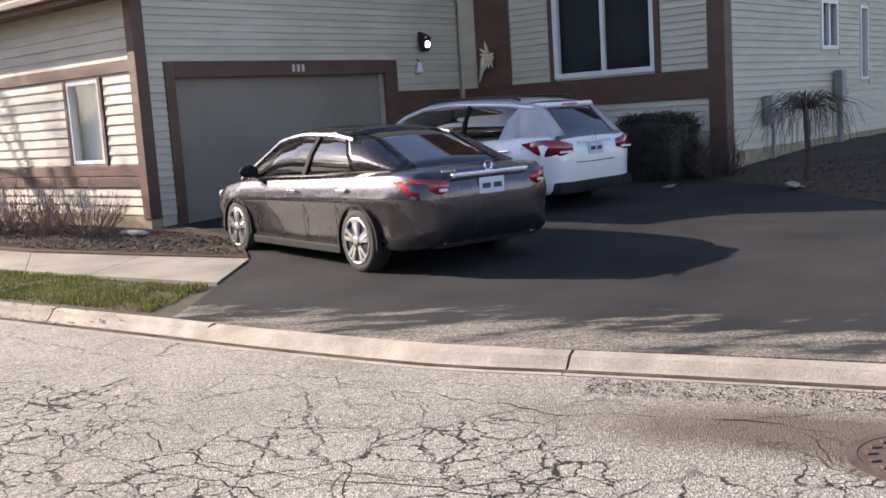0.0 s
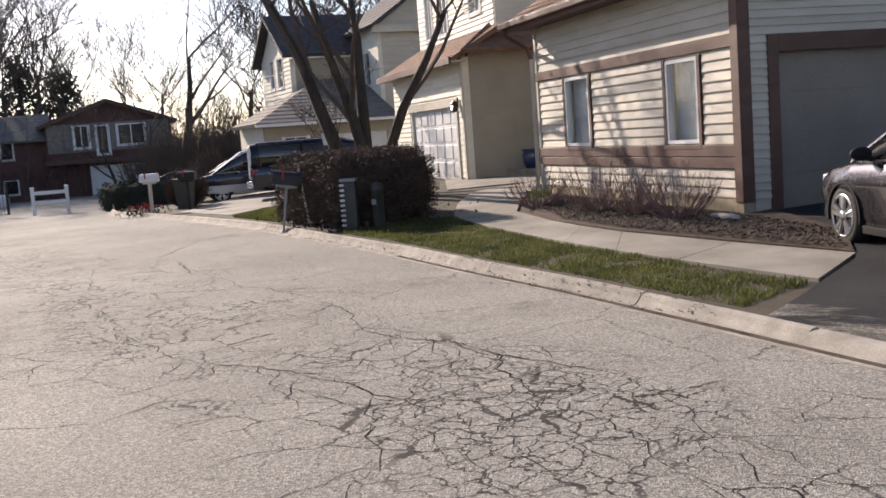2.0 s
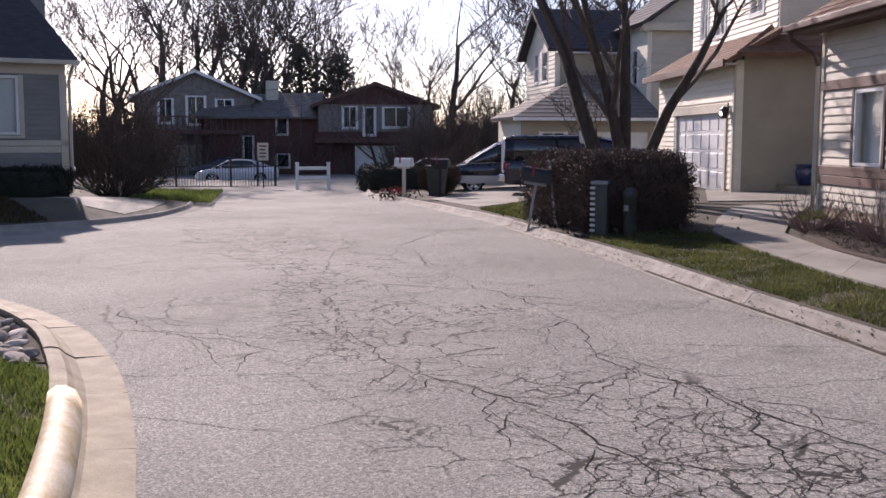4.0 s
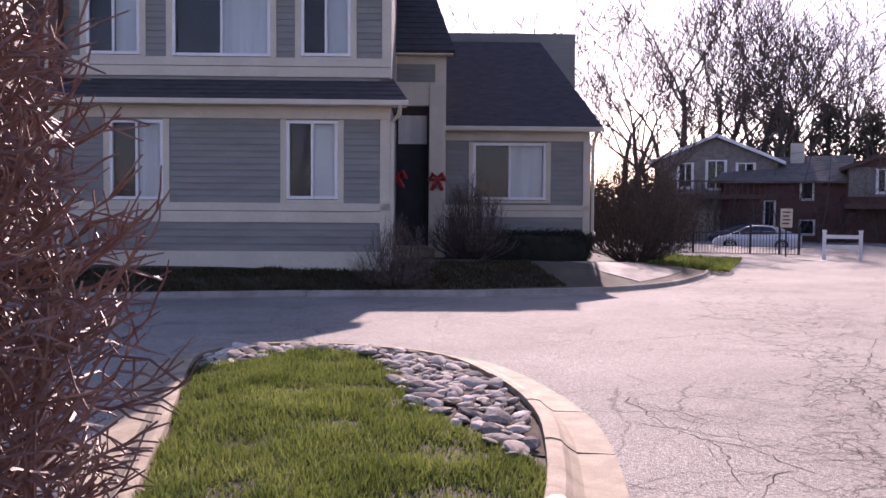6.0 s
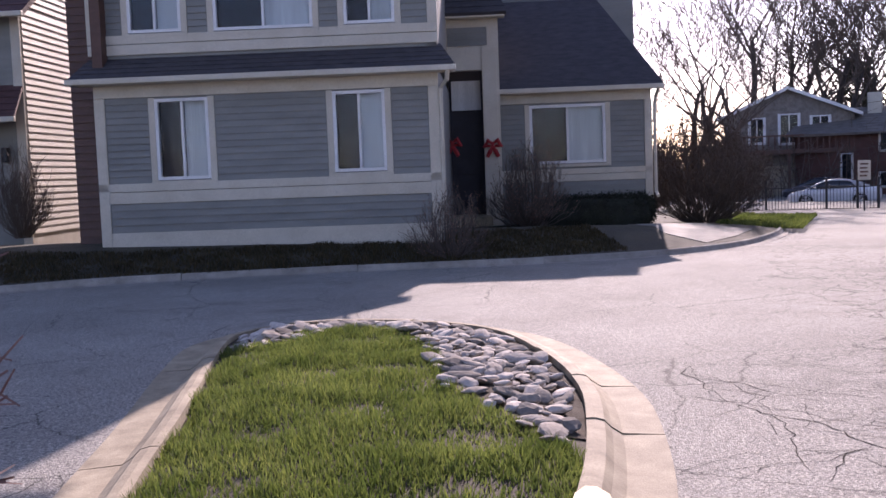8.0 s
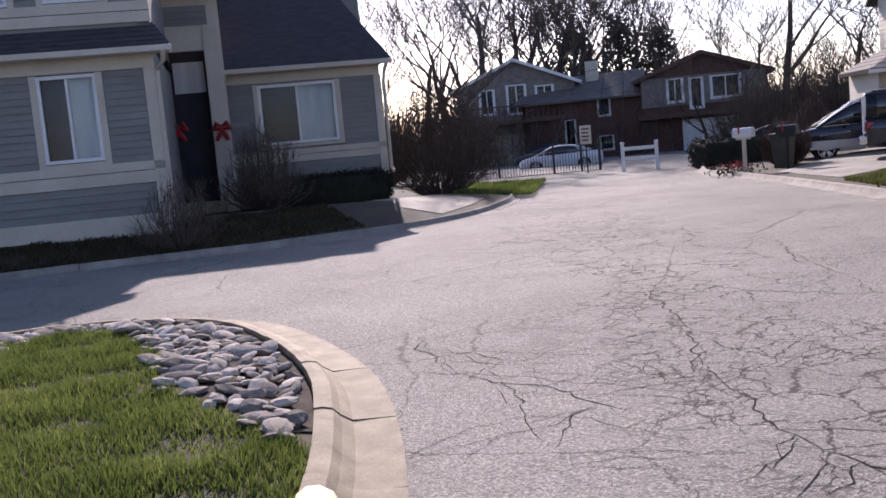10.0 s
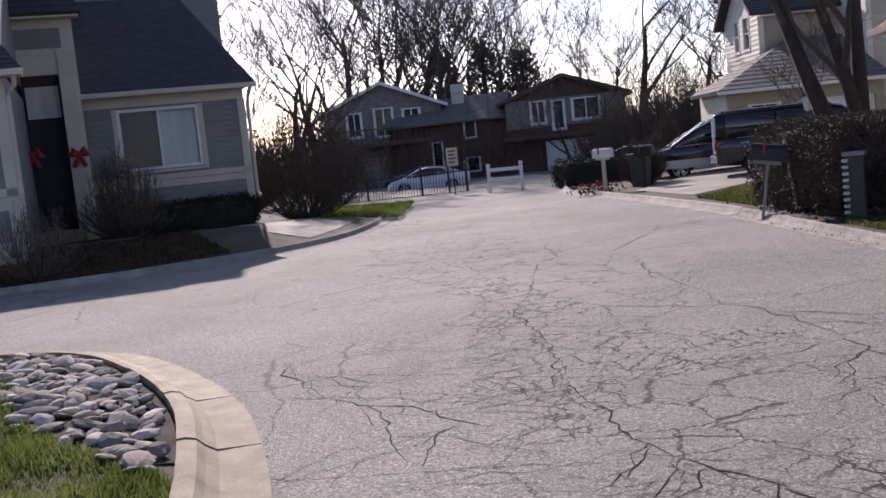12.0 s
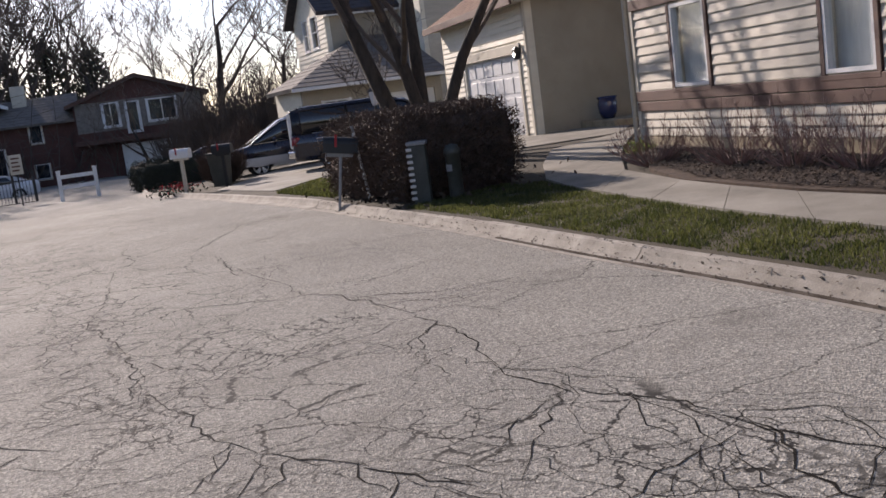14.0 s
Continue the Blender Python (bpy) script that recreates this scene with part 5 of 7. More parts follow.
part("wall_lamp", box(-8.75, -8.6, 26.02, 26.2, 2.3, 2.65, 0.03), M_BLACK, nb)


# ---- vehicles ----
def wheel(parent, x, y, r, side, dark=False):
    w = part("wheel", lathe([(0.0, 0.10), (r * 0.70, 0.10), (r * 0.74, 0.115), (r * 0.94, 0.10), (r, 0.06), (r, -0.06), (r * 0.94, -0.10), (r * 0.6, -0.10), (0, -0.09)], (x, y, r), side), M_RUBBER, parent, smooth=True)
    part("rim", lathe([(r * 0.72, 0.118), (r * 0.66, 0.125), (r * 0.63, 0.105), (r * 0.5, 0.103), (0, 0.103)], (x, y, r), side), M_PLASTIC, w, smooth=True)
    part("rim_lip", lathe([(r * 0.73, 0.118), (r * 0.67, 0.128), (r * 0.645, 0.122), (r * 0.645, 0.108), (r * 0.73, 0.108)], (x, y, r), side), M_ALLOY, w, smooth=True)
    for k in range(10):
        a = k * math.pi / 5 + 0.12 * (-1) ** k
        bm = bmesh.new()
        c, s = math.cos(a), math.sin(a)
        for rr in (0,):
            pts = [(r * 0.12, -0.020), (r * 0.66, -0.032), (r * 0.66, 0.032), (r * 0.12, 0.020)]
            lo = [bm.verts.new((x + c * p - s * q, y + side * 0.106, r + s * p + c * q)) for p, q in pts]
            hi = [bm.verts.new((x + c * p * 0.99 - s * q * 0.7, y + side * (0.128 if p > r * 0.3 else 0.122), r + s * p * 0.99 + c * q * 0.7)) for p, q in pts]
            bm.faces.new(lo)
            bm.faces.new(hi[::-1])
            for i in range(4):
                bm.faces.new((lo[i], hi[i], hi[(i + 1) % 4], lo[(i + 1) % 4]))
        part("spoke", bm, M_ALLOY, w)
    part("hub_cap", lathe([(0.06, 0.104), (0.055, 0.13), (0.03, 0.135), (0, 0.136)], (x, y, r), side), M_ALLOY, w, smooth=True)
    return w


def lathe(profile, c, side, n=28):
    """Turned shape about the y axis through c; profile (radius, outwards)."""
    bm = bmesh.new()
    rings = []
    for r, o in profile:
        if r < 1e-6:
            rings.append([bm.verts.new((c[0], c[1] + side * o, c[2]))])
        else:
            rings.append([bm.verts.new((c[0] + r * math.cos(k * 2 * math.pi / n), c[1] + side * o, c[2] + r * math.sin(k * 2 * math.pi / n))) for k in range(n)])
    for a, b in zip(rings, rings[1:]):
        for k in range(n):
            q = [a[k % len(a)], a[(k + 1) % len(a)], b[(k + 1) % len(b)], b[k % len(b)]]
            q = [v for i, v in enumerate(q) if v not in q[:i]]
            if len(q) > 2:
                bm.faces.new(q)
    return bm


def lerp_rows(rows, x):
    for a, b in zip(rows, rows[1:]):
        if a[0] <= x <= b[0]:
            t = (x - a[0]) / (b[0] - a[0])
            t2 = t
            return [p + (q - p) * t2 for p, q in zip(a, b)]
    return list(rows[0] if x < rows[0][0] else rows[-1])


def vehicle(name, label, m, body_mat, low, cab, axles, r, track, roof_from, roof_to, detail=True, sill=M_PLASTIC, kind="car", quarter=(-0.22, 0.0, 0.18, 0.2, 0.0)):
    """low: (x, half width, bottom, top); cab: (x, half width at belt, belt z, half width at roof, roof z)."""
    v = thing(name, label, kind, m)
    secs = []
    xs = sorted({*[q[0] for q in low], *[low[0][0] + (low[-1][0] - low[0][0]) * i / 26 for i in range(27)]})
    for x in xs:
        _, w, b, t = lerp_rows(low, x)
        h = t - b
        half = [(w * 0.86, b), (w * 0.945, b + 0.035), (w * 0.965, b + h * 0.20), (w * 0.968, b + h * 0.42), (w * 0.998, b + h * 0.62), (w, b + h * 0.69), (w * 0.972, b + h * 0.80), (w * 0.945, b + h * 0.93), (w * 0.90, t - 0.012), (w * 0.76, t + 0.004), (w * 0.38, t + 0.016)]
        secs.append([(x, y, z) for y, z in half] + [(x, -y, z) for y, z in half[::-1]])
    part("body", loft(secs), body_mat, v, smooth=True)
    cx = sorted({*[q[0] for q in cab], *[cab[0][0] + (cab[-1][0] - cab[0][0]) * i / 20 for i in range(21)]})
    def ring(x, grow=0.0):
        _, wb, zb, wt, zt = lerp_rows(cab, x)
        q = [(wb, zb), (wb + (wt - wb) * 0.5 + 0.018, zb + (zt - zb) * 0.52), (wt + (wb - wt) * 0.12, zt - (zt - zb) * 0.10), (wt * 0.9, zt - 0.012), (wt * 0.5, zt + 0.012), (0, zt + 0.02)]
        return [(y + grow * (1 if y > 0 else 0), z + grow) for y, z in q]
    secs = []
    for x in cx:
        h = ring(x)
        secs.append([(x, y, z) for y, z in h] + [(x, -y, z) for y, z in h[::-1][1:]])
    part("glasshouse", loft(secs), M_CARGLASS, v, "dark tinted windows", True)
    # roof skin
    rx = [x for x in cx if roof_from <= x <= roof_to]
    top, bot = [], []
    for x in rx:
        h = ring(x, 0.010)[2:]
        top.append([(x, y, z) for y, z in h] + [(x, -y, z) for y, z in h[::-1][1:]])
    bm = loft(top, cap=False, closed=False)
    bmesh.ops.solidify(bm, geom=bm.faces[:], thickness=0.008)
    part("roof", bm, body_mat, v, smooth=True)
    for sy in (-1, 1):
        pill = [cab[-1][0] - 0.02, roof_to, (roof_from + roof_to) / 2 + 0.02, roof_from, cab[0][0] + 0.02]
        def edge(x):
            h = ring(x, 0.004)
            return (x, sy * h[2][0], h[2][1])
        _, wb, zb, wt, zt = lerp_rows(cab, pill[0])
        bm = bmesh.new()
        tube(bm, [(pill[0], sy * wb, zb), edge((pill[0] * 0.45 + roof_to * 0.55)), edge(roof_to)], [0.035, 0.03, 0.03], 6)
        part("front_pillar", bm, body_mat, v)
        bm = bmesh.new()
        tube(bm, [edge(roof_to + (roof_from - roof_to) * i / 6) for i in range(7)], [0.028] * 7, 6)
        part("roof_rail", bm, body_mat, v)
        mid = (roof_from + roof_to) / 2 - 0.05
        _, wb, zb, wt, zt = lerp_rows(cab, mid)
        h = ring(mid, 0.002)
        bm = bmesh.new()
        tube(bm, [(mid, sy * h[0][0], h[0][1]), (mid - 0.02, sy * h[1][0], h[1][1]), (mid - 0.05, sy * h[2][0], h[2][1])], [0.035, 0.033, 0.03], 4)
        part("middle_pillar", bm, M_PLASTIC, v)
        bm = bmesh.new()
        belt = [low[0][0] + 0.6 + (cab[-1][0] - 0.15 - low[0][0] - 0.6) * i / 9 for i in range(10)]
        belt = [x for x in belt if cab[0][0] + 0.1 < x < cab[-1][0]]
        tube(bm, [(x, sy * (lerp_rows(cab, x)[1] + 0.012), lerp_rows(cab, x)[2] + 0.012) for x in belt], [0.012] * len(belt), 5)
        part("belt_moulding", bm, M_CHROME, v)
        # rear quarter
        bm = bmesh.new()
        rows = []
        for i in range(11):
            row = []
            for k in range(5):
                x = cab[0][0] + 0.03 + (roof_from + quarter[k] - cab[0][0] - 0.03) * i / 10
                g = ring(x, 0.007)
                y, z = g[k] if k < 4 else (g[3][0] * 0.6 + g[4][0] * 0.4, g[3][1] * 0.6 + g[4][1] * 0.4 + 0.004)
                row.append((x, sy * y, z))
            rows.append(row)
        bm.free()
        bm = loft(rows, cap=False, closed=False)
        bmesh.ops.solidify(bm, geom=bm.faces[:], thickness=0.006)
        part("rear_pillar", bm, body_mat, v, smooth=True)
        for ax in axles:
            _, w, b, t = lerp_rows(low, ax)
            arc = [math.pi * (-0.06 + 1.12 * q / 20) for q in range(21)]
            bm = loft([[(ax + rr * math.cos(q), sy * (w * 0.985 + oo), r + rr * math.sin(q)) for rr, oo in ((r * 0.6, -0.03), (r * 1.13, -0.03), (r * 1.13, 0.022), (r * 1.07, 0.022), (r * 1.06, -0.005), (r * 0.6, -0.005))] for q in arc])
            part("wheel_arch", bm, M_PLASTIC, v)
            wheel(v, ax, sy * (w * 0.985 - 0.095), r, sy)
        _, w, b, t = lerp_rows(low, 0.0)
        part("sill", box(axles[0] + r * 1.2, axles[1] - r * 1.2, sy * w * 0.94 - 0.03, sy * w * 0.94 + 0.03, b - 0.03, b + 0.06, 0.015), sill, v)
        if detail:
            for hx in (mid + 0.12, mid - 0.95):
                _, w, b, t = lerp_rows(low, hx)
                part("door_handle", box(hx, hx + 0.2, sy * w * 0.985 - 0.02, sy * w * 0.985 + 0.035, t - (t - b) * 0.24, t - (t - b) * 0.24 + 0.035, 0.012), M_CHROME, v)
            for jx in (mid - 0.02, roof_to + 0.28, roof_from + 0.02):
                _, w, b, t = lerp_rows(low, jx)
                bm = bmesh.new()
                tube(bm, [(jx, sy * (w * 0.967), b + 0.06), (jx, sy * (w * 0.987), b + (t - b) * 0.3), (jx, sy * (w * 1.001), b + (t - b) * 0.55), (jx, sy * (w * 0.966), b + (t - b) * 0.84)], [0.004] * 4, 4)
                part("door_gap", bm, M_BLACK, v)
            _, wb, zb, wt, zt = lerp_rows(cab, roof_to + 0.35)
            bm = bmesh.new()
            bmesh.ops.create_icosphere(bm, subdivisions=3, radius=1.0)
            for q in bm.verts:
                flat = 0.55 if q.co.x < 0 else 1.0
                q.co = Vector((roof_to + 0.34 + q.co.x * 0.085 * flat, sy * (wb + 0.135) + q.co.y * 0.12, zb + 0.095 + q.co.z * 0.075))
            tube(bm, [(roof_to + 0.36, sy * (wb - 0.02), zb + 0.02), (roof_to + 0.35, sy * (wb + 0.08), zb + 0.06)], [0.03, 0.03], 6)
            part("mirror", bm, M_PLASTIC if body_mat is M_PEWTER else body_mat, v, smooth=True)
    return v


def tail_lamp(v, low, sy, z0, z1, wrap, inner, mat=None):
    """A wrapped rear lamp: along the flank by wrap, across the tail to inner."""
    x = low[0][0]
    zm = (z0 + z1) / 2
    def flank(d):
        return (x + d, sy * (lerp_rows(low, x + d)[1] + 0.012))
    rim = [(*flank(wrap), zm + 0.06), (*flank(wrap * 0.5), z1 - 0.01), (*flank(0.14), z1), (x + 0.0, sy * (low[1][1] - 0.04), z1 - 0.02), (x - 0.03, sy * inner, zm + 0.03), (x - 0.035, sy * inner, z0 + 0.04),
           (x - 0.01, sy * (low[1][1] - 0.06), z0), (*flank(0.14), z0 - 0.005), (*flank(wrap * 0.5), z0 + 0.02)]
    bm = bmesh.new()
    c = bm.verts.new((x + 0.02, sy * (low[1][1] + 0.015), zm))
    vs = [bm.verts.new(p) for p in rim]
    back = [bm.verts.new((p[0] + 0.06, p[1] - sy * 0.06, p[2])) for p in rim]
    for i in range(len(vs)):
        k = (i + 1) % len(vs)
        bm.faces.new((c, vs[i], vs[k]))
        bm.faces.new((vs[i], back[i], back[k], vs[k]))
    lamp = part("tail_lamp", bm, mat or M_TAIL, v, "red tail lamp with a clear strip", True)
    part("clear_strip", box(x - 0.04, x + 0.0, min(sy * inner, sy * low[1][1]) + 0.015, max(sy * inner, sy * low[1][1]) - 0.015, z0 + 0.025, z0 + 0.055, 0.008), M_LENS, lamp)


def plate(v, x, z, y=0.0):
    p = part("number_plate", box(x - 0.012, x, y - 0.155, y + 0.155, z, z + 0.155, 0.004), M_PLATE, v, "pale number plate")
    for a, b in ((-0.12, -0.02), (0.02, 0.12)):
        part("plate_bar", box(x - 0.016, x - 0.012, y + a, y + b, z + 0.05, z + 0.10), M_TEXT, p)


def ring_badge(v, x, z, r=0.045):
    bm = bmesh.new()
    tube(bm, [(x, r * math.cos(a * math.pi / 8), z + r * math.sin(a * math.pi / 8)) for a in range(17)], [0.008] * 17, 5)
    part("badge", bm, M_CHROME, v, "plain chrome badge")


def heading(x, y, z, hx, hy):
    return pose(x, y, z, 0, 0, math.degrees(math.atan2(hy, hx)))


SED_LOW = [(-2.44, 0.50, 0.50, 0.78), (-2.42, 0.66, 0.40, 0.90), (-2.37, 0.775, 0.33, 0.97), (-2.25, 0.845, 0.28, 1.015), (-1.95, 0.895, 0.24, 1.03), (-1.3, 0.915, 0.21, 1.01), (-0.4, 0.915, 0.20, 0.98), (0.6, 0.912, 0.20, 0.95), (1.3, 0.90, 0.20, 0.92), (1.8, 0.87, 0.20, 0.85), (2.15, 0.79, 0.22, 0.76), (2.33, 0.66, 0.26, 0.67), (2.42, 0.46, 0.34, 0.57)]
SED_CAB = [(-1.95, 0.74, 1.01, 0.68, 1.025), (-1.25, 0.83, 1.00, 0.60, 1.33), (-0.6, 0.85, 0.97, 0.585, 1.435), (0.1, 0.852, 0.95, 0.59, 1.455), (0.55, 0.845, 0.935, 0.60, 1.385), (1.48, 0.74, 0.90, 0.70, 0.92)]
sedan = vehicle("sedan", "dark pewter four-door sedan parked on the driveway", heading(-1.05, 12.23, 0.165, -0.64, 0.768), M_PEWTER, SED_LOW, SED_CAB, (-1.37, 1.41), 0.33, 0.8, -1.0, 0.55)
for sy in (-1, 1):
    tail_lamp(sedan, SED_LOW, sy, 0.80, 0.955, 0.42, 0.55)
    part("headlamp", box(1.98, 2.24, min(sy * 0.52, sy * 0.735), max(sy * 0.52, sy * 0.735), 0.62, 0.755, 0.04), M_LENS, sedan)
    part("exhaust_tip", cyl((-2.36, sy * 0.55, 0.34), (-2.25, sy * 0.55, 0.34), 0.032, 12), M_CHROME, sedan)
part("trunk_bar", box(-2.45, -2.39, -0.47, 0.47, 0.925, 0.985, 0.02), M_CHROME, sedan, "chrome bar on the trunk lid")
part("rear_valance", box(-2.345, -2.15, -0.66, 0.66, 0.27, 0.40, 0.04), M_PLASTIC, sedan)
bm = bmesh.new()
tube(bm, [(-2.36, -0.66, 0.74), (-2.405, -0.5, 0.71), (-2.44, 0, 0.70), (-2.405, 0.5, 0.71), (-2.36, 0.66, 0.74)], [0.005] * 5, 4)
part("trunk_gap", bm, M_BLACK, sedan)
plate(sedan, -2.432, 0.76)
ring_badge(sedan, -2.40, 1.025)
for k in range(3):
    part("badge_bar", box(-2.43, -2.40, 0.42 + k * 0.06, 0.46 + k * 0.06, 1.0, 1.02), M_CHROME, sedan)

SUV_LOW = [(-2.40, 0.62, 0.48, 0.86), (-2.37, 0.78, 0.42, 1.06), (-2.22, 0.90, 0.36, 1.12), (-1.8, 0.935, 0.32, 1.13), (-1.0, 0.94, 0.30, 1.10), (0.4, 0.94, 0.30, 1.06), (1.2, 0.93, 0.30, 1.03), (1.8, 0.90, 0.30, 0.98), (2.2, 0.80, 0.32, 0.90), (2.38, 0.62, 0.38, 0.78), (2.43, 0.5, 0.44, 0.7)]
SUV_CAB = [(-2.34, 0.74, 1.06, 0.70, 1.09), (-1.92, 0.82, 1.08, 0.61, 1.54), (-1.4, 0.835, 1.07, 0.635, 1.62), (-0.5, 0.84, 1.05, 0.65, 1.665), (0.1, 0.83, 1.03, 0.65, 1.64), (0.5, 0.82, 1.02, 0.65, 1.55), (1.5, 0.74, 1.0, 0.70, 1.02)]
suv = vehicle("crossover", "pearl white crossover parked beside the sedan", heading(0.12, 15.9, 0.20, -0.74, 0.67), M_PEARL, SUV_LOW, SUV_CAB, (-1.42, 1.41), 0.37, 0.82, -1.9, 0.55, quarter=(0.50, 0.38, 0.22, 0.15, 0.0))
part("spoiler", box(-2.0, -1.74, -0.52, 0.52, 1.49, 1.565, 0.034), M_PEARL, suv, smooth=True)
part("brake_light", box(-2.012, -1.98, -0.16, 0.16, 1.518, 1.545, 0.006), M_TAIL, suv)
for sy in (-1, 1):
    tail_lamp(suv, SUV_LOW, sy, 0.87, 1.085, 0.50, 0.52)
    bm = bmesh.new()
    tube(bm, [(-1.6, sy * 0.56, 1.62), (-1.45, sy * 0.56, 1.67), (0.0, sy * 0.56, 1.70), (0.25, sy * 0.56, 1.64)], [0.018] * 4, 6)
    part("roof_bar", bm, M_BLACK, suv)
    part("reflector", box(-2.37, -2.33, min(sy * 0.55, sy * 0.75), max(sy * 0.55, sy * 0.75), 0.62, 0.65, 0.008), M_TAIL, suv)
    part("exhaust_tip", cyl((-2.40, sy * 0.5, 0.40), (-2.25, sy * 0.5, 0.40), 0.045, 12), M_CHROME, suv)
part("rear_bumper", box(-2.42, -2.2, -0.80, 0.80, 0.36, 0.52, 0.04), M_PLASTIC, suv)
part("hatch_garnish", box(-2.405, -2.37, -0.36, 0.36, 1.01, 1.04, 0.01), M_PEARL, suv)
bm = bmesh.new()
tube(bm, [(-2.34, -0.70, 0.80), (-2.40, -0.4, 0.76), (-2.412, 0, 0.755), (-2.40, 0.4, 0.76), (-2.34, 0.70, 0.80)], [0.006] * 5, 4)
part("hatch_gap", bm, M_BLACK, suv)
plate(suv, -2.405, 0.85)
ring_badge(suv, -2.39, 1.08)

VAN_LOW = [(-2.6, 0.78, 0.45, 1.0), (-2.55, 0.92, 0.36, 1.12), (-1.5, 0.96, 0.32, 1.10), (0.8, 0.96, 0.32, 1.06), (1.7, 0.92, 0.32, 1.02), (2.3, 0.82, 0.34, 0.92), (2.5, 0.6, 0.42, 0.78)]
VAN_CAB = [(-2.58, 0.86, 1.08, 0.74, 1.76), (-2.3, 0.88, 1.08, 0.76, 1.83), (0.0, 0.88, 1.06, 0.76, 1.84), (0.7, 0.87, 1.05, 0.74, 1.72), (1.75, 0.80, 1.03, 0.74, 1.06)]
van = vehicle("minivan", "dark blue van with a grey lower body parked on the drive", heading(-26.4, 27.6, -0.17, -0.62, -0.785), M_NAVY, VAN_LOW, VAN_CAB, (-1.5, 1.5), 0.34, 0.84, -2.4, 0.6, sill=M_SILVER, quarter=(0.12, 0.12, 0.12, 0.12, 0.05))
for sy in (-1, 1):
    part("side_cladding", box(-2.3, 2.1, min(sy * 0.94, sy * 0.975), max(sy * 0.94, sy * 0.975), 0.36, 0.62, 0.01), M_SILVER, van)
    tail_lamp(van, VAN_LOW, sy, 0.8, 1.05, 0.2, 0.7)
    part("headlamp", box(2.2, 2.45, min(sy * 0.5, sy * 0.78), max(sy * 0.5, sy * 0.78), 0.7, 0.86, 0.03), M_LENS, van)
suv2 = vehicle("dark_suv", "dark blue long wagon with chrome bumper and sunlit tail, parked on the drive", heading(-21.45, 25.95, -0.02, 0.72, 0.69), M_NAVY, VAN_LOW, VAN_CAB, (-1.5, 1.5), 0.36, 0.84, -2.4, 0.6, quarter=(0.12, 0.12, 0.12, 0.12, 0.05))
part("rear_bumper", box(-2.74, -2.5, -0.88, 0.88, 0.46, 0.66, 0.04), M_CHROME, suv2, "chrome rear bumper")
# pale slab added over the rear as the sun's highlight on it
part("sunlit_tail", box(-2.65, -2.54, -0.86, 0.86, 0.72, 1.70, 0.05), M_PEARL, suv2, "pale panel imitating sunlight on the tail")
for sy in (-1, 1):
    tail_lamp(suv2, VAN_LOW, sy, 0.8, 1.05, 0.2, 0.7)
wcar = vehicle("white_sedan", "white sedan parked beyond the iron gate", heading(-54.7, 32.4, -0.98, -0.55, -0.84), M_PEARL, SED_LOW, SED_CAB, (-1.37, 1.41), 0.33, 0.8, -1.0, 0.55)
dcar = vehicle("dark_hatchback", "dark car parked under the far deck", heading(-62.5, 36.0, -1.0, -0.6, -0.8), M_NAVY, SED_LOW, SED_CAB, (-1.37, 1.41), 0.33, 0.8, -1.0, 0.55, detail=False)
scar = vehicle("dark_sedan", "dark grey sedan parked beyond the round shrubs", heading(-36.5, 33.5, -0.55, 0.8, 0.6), M_PEWTER, SED_LOW, SED_CAB, (-1.37, 1.41), 0.33, 0.8, -1.0, 0.55, detail=False)

# ---- plants ----
def limb(out, p, d, length, radius, level, rng, sides, floor):
    """Grow one branch into out: [(points, radii, level)], then its children."""
    pts, rad, n = [p.copy()], [radius], 4 if level < 2 else 3
    q, v = p.copy(), d.normalized()
    for i in range(n):
        v = (v + Vector((rng.uniform(-1, 1), rng.uniform(-1, 1), rng.uniform(-0.5, 0.9))) * (0.13 + 0.05 * level)).normalized()
        q = q + v * (length / n)
        pts.append(q.copy())
        rad.append(max(floor, radius * (1 - 0.62 * (i + 1) / n)))
    out.append((pts, rad, level))
    if level >= sides:
        return
    kids = (4, 4, 4, 4, 3)[min(level, 4)]
    for k in range(kids):
        t = rng.uniform(0.35, 1.0) if k else 1.0
        i = min(n - 1, int(t * n))
        base = pts[i].lerp(pts[i + 1], t * n - i) if t < 1 else pts[-1]
        side = Vector((rng.uniform(-1, 1), rng.uniform(-1, 1), rng.uniform(-0.1, 0.7))).normalized()
        limb(out, base, (v * 0.75 + side * 0.8), length * rng.uniform(0.52, 0.74), max(floor, rad[min(i + 1, n)] * rng.uniform(0.55, 0.8)), level + 1, rng, sides, floor)


def bare_tree(name, label, m, height, radius, seed, depth=4, floor=0.006, stems=None, lean=0.15):
    rng = random.Random(seed)
    tree = thing(name, label, "tree", m)
    out = []
    for d, ln, r in stems or [(Vector((rng.uniform(-lean, lean), rng.uniform(-lean, lean), 1)), height * 0.45, radius)]:
        limb(out, Vector((rng.uniform(-0.1, 0.1) if stems else 0, rng.uniform(-0.1, 0.1) if stems else 0, -0.2)), Vector(d), ln, r, 0, rng, depth, floor)
    bt, bc = bmesh.new(), bmesh.new()
    for pts, rad, level in out:
        tube(bt if level < 1 else bc, pts, rad, 8 if level == 0 else (5 if level == 1 else 3), level < 2)
    part("trunk", bt, M_BARK, tree, smooth=True)
    tagged(part("crown", bc, M_TWIG, tree, smooth=False), kind="stuff")
    return tree


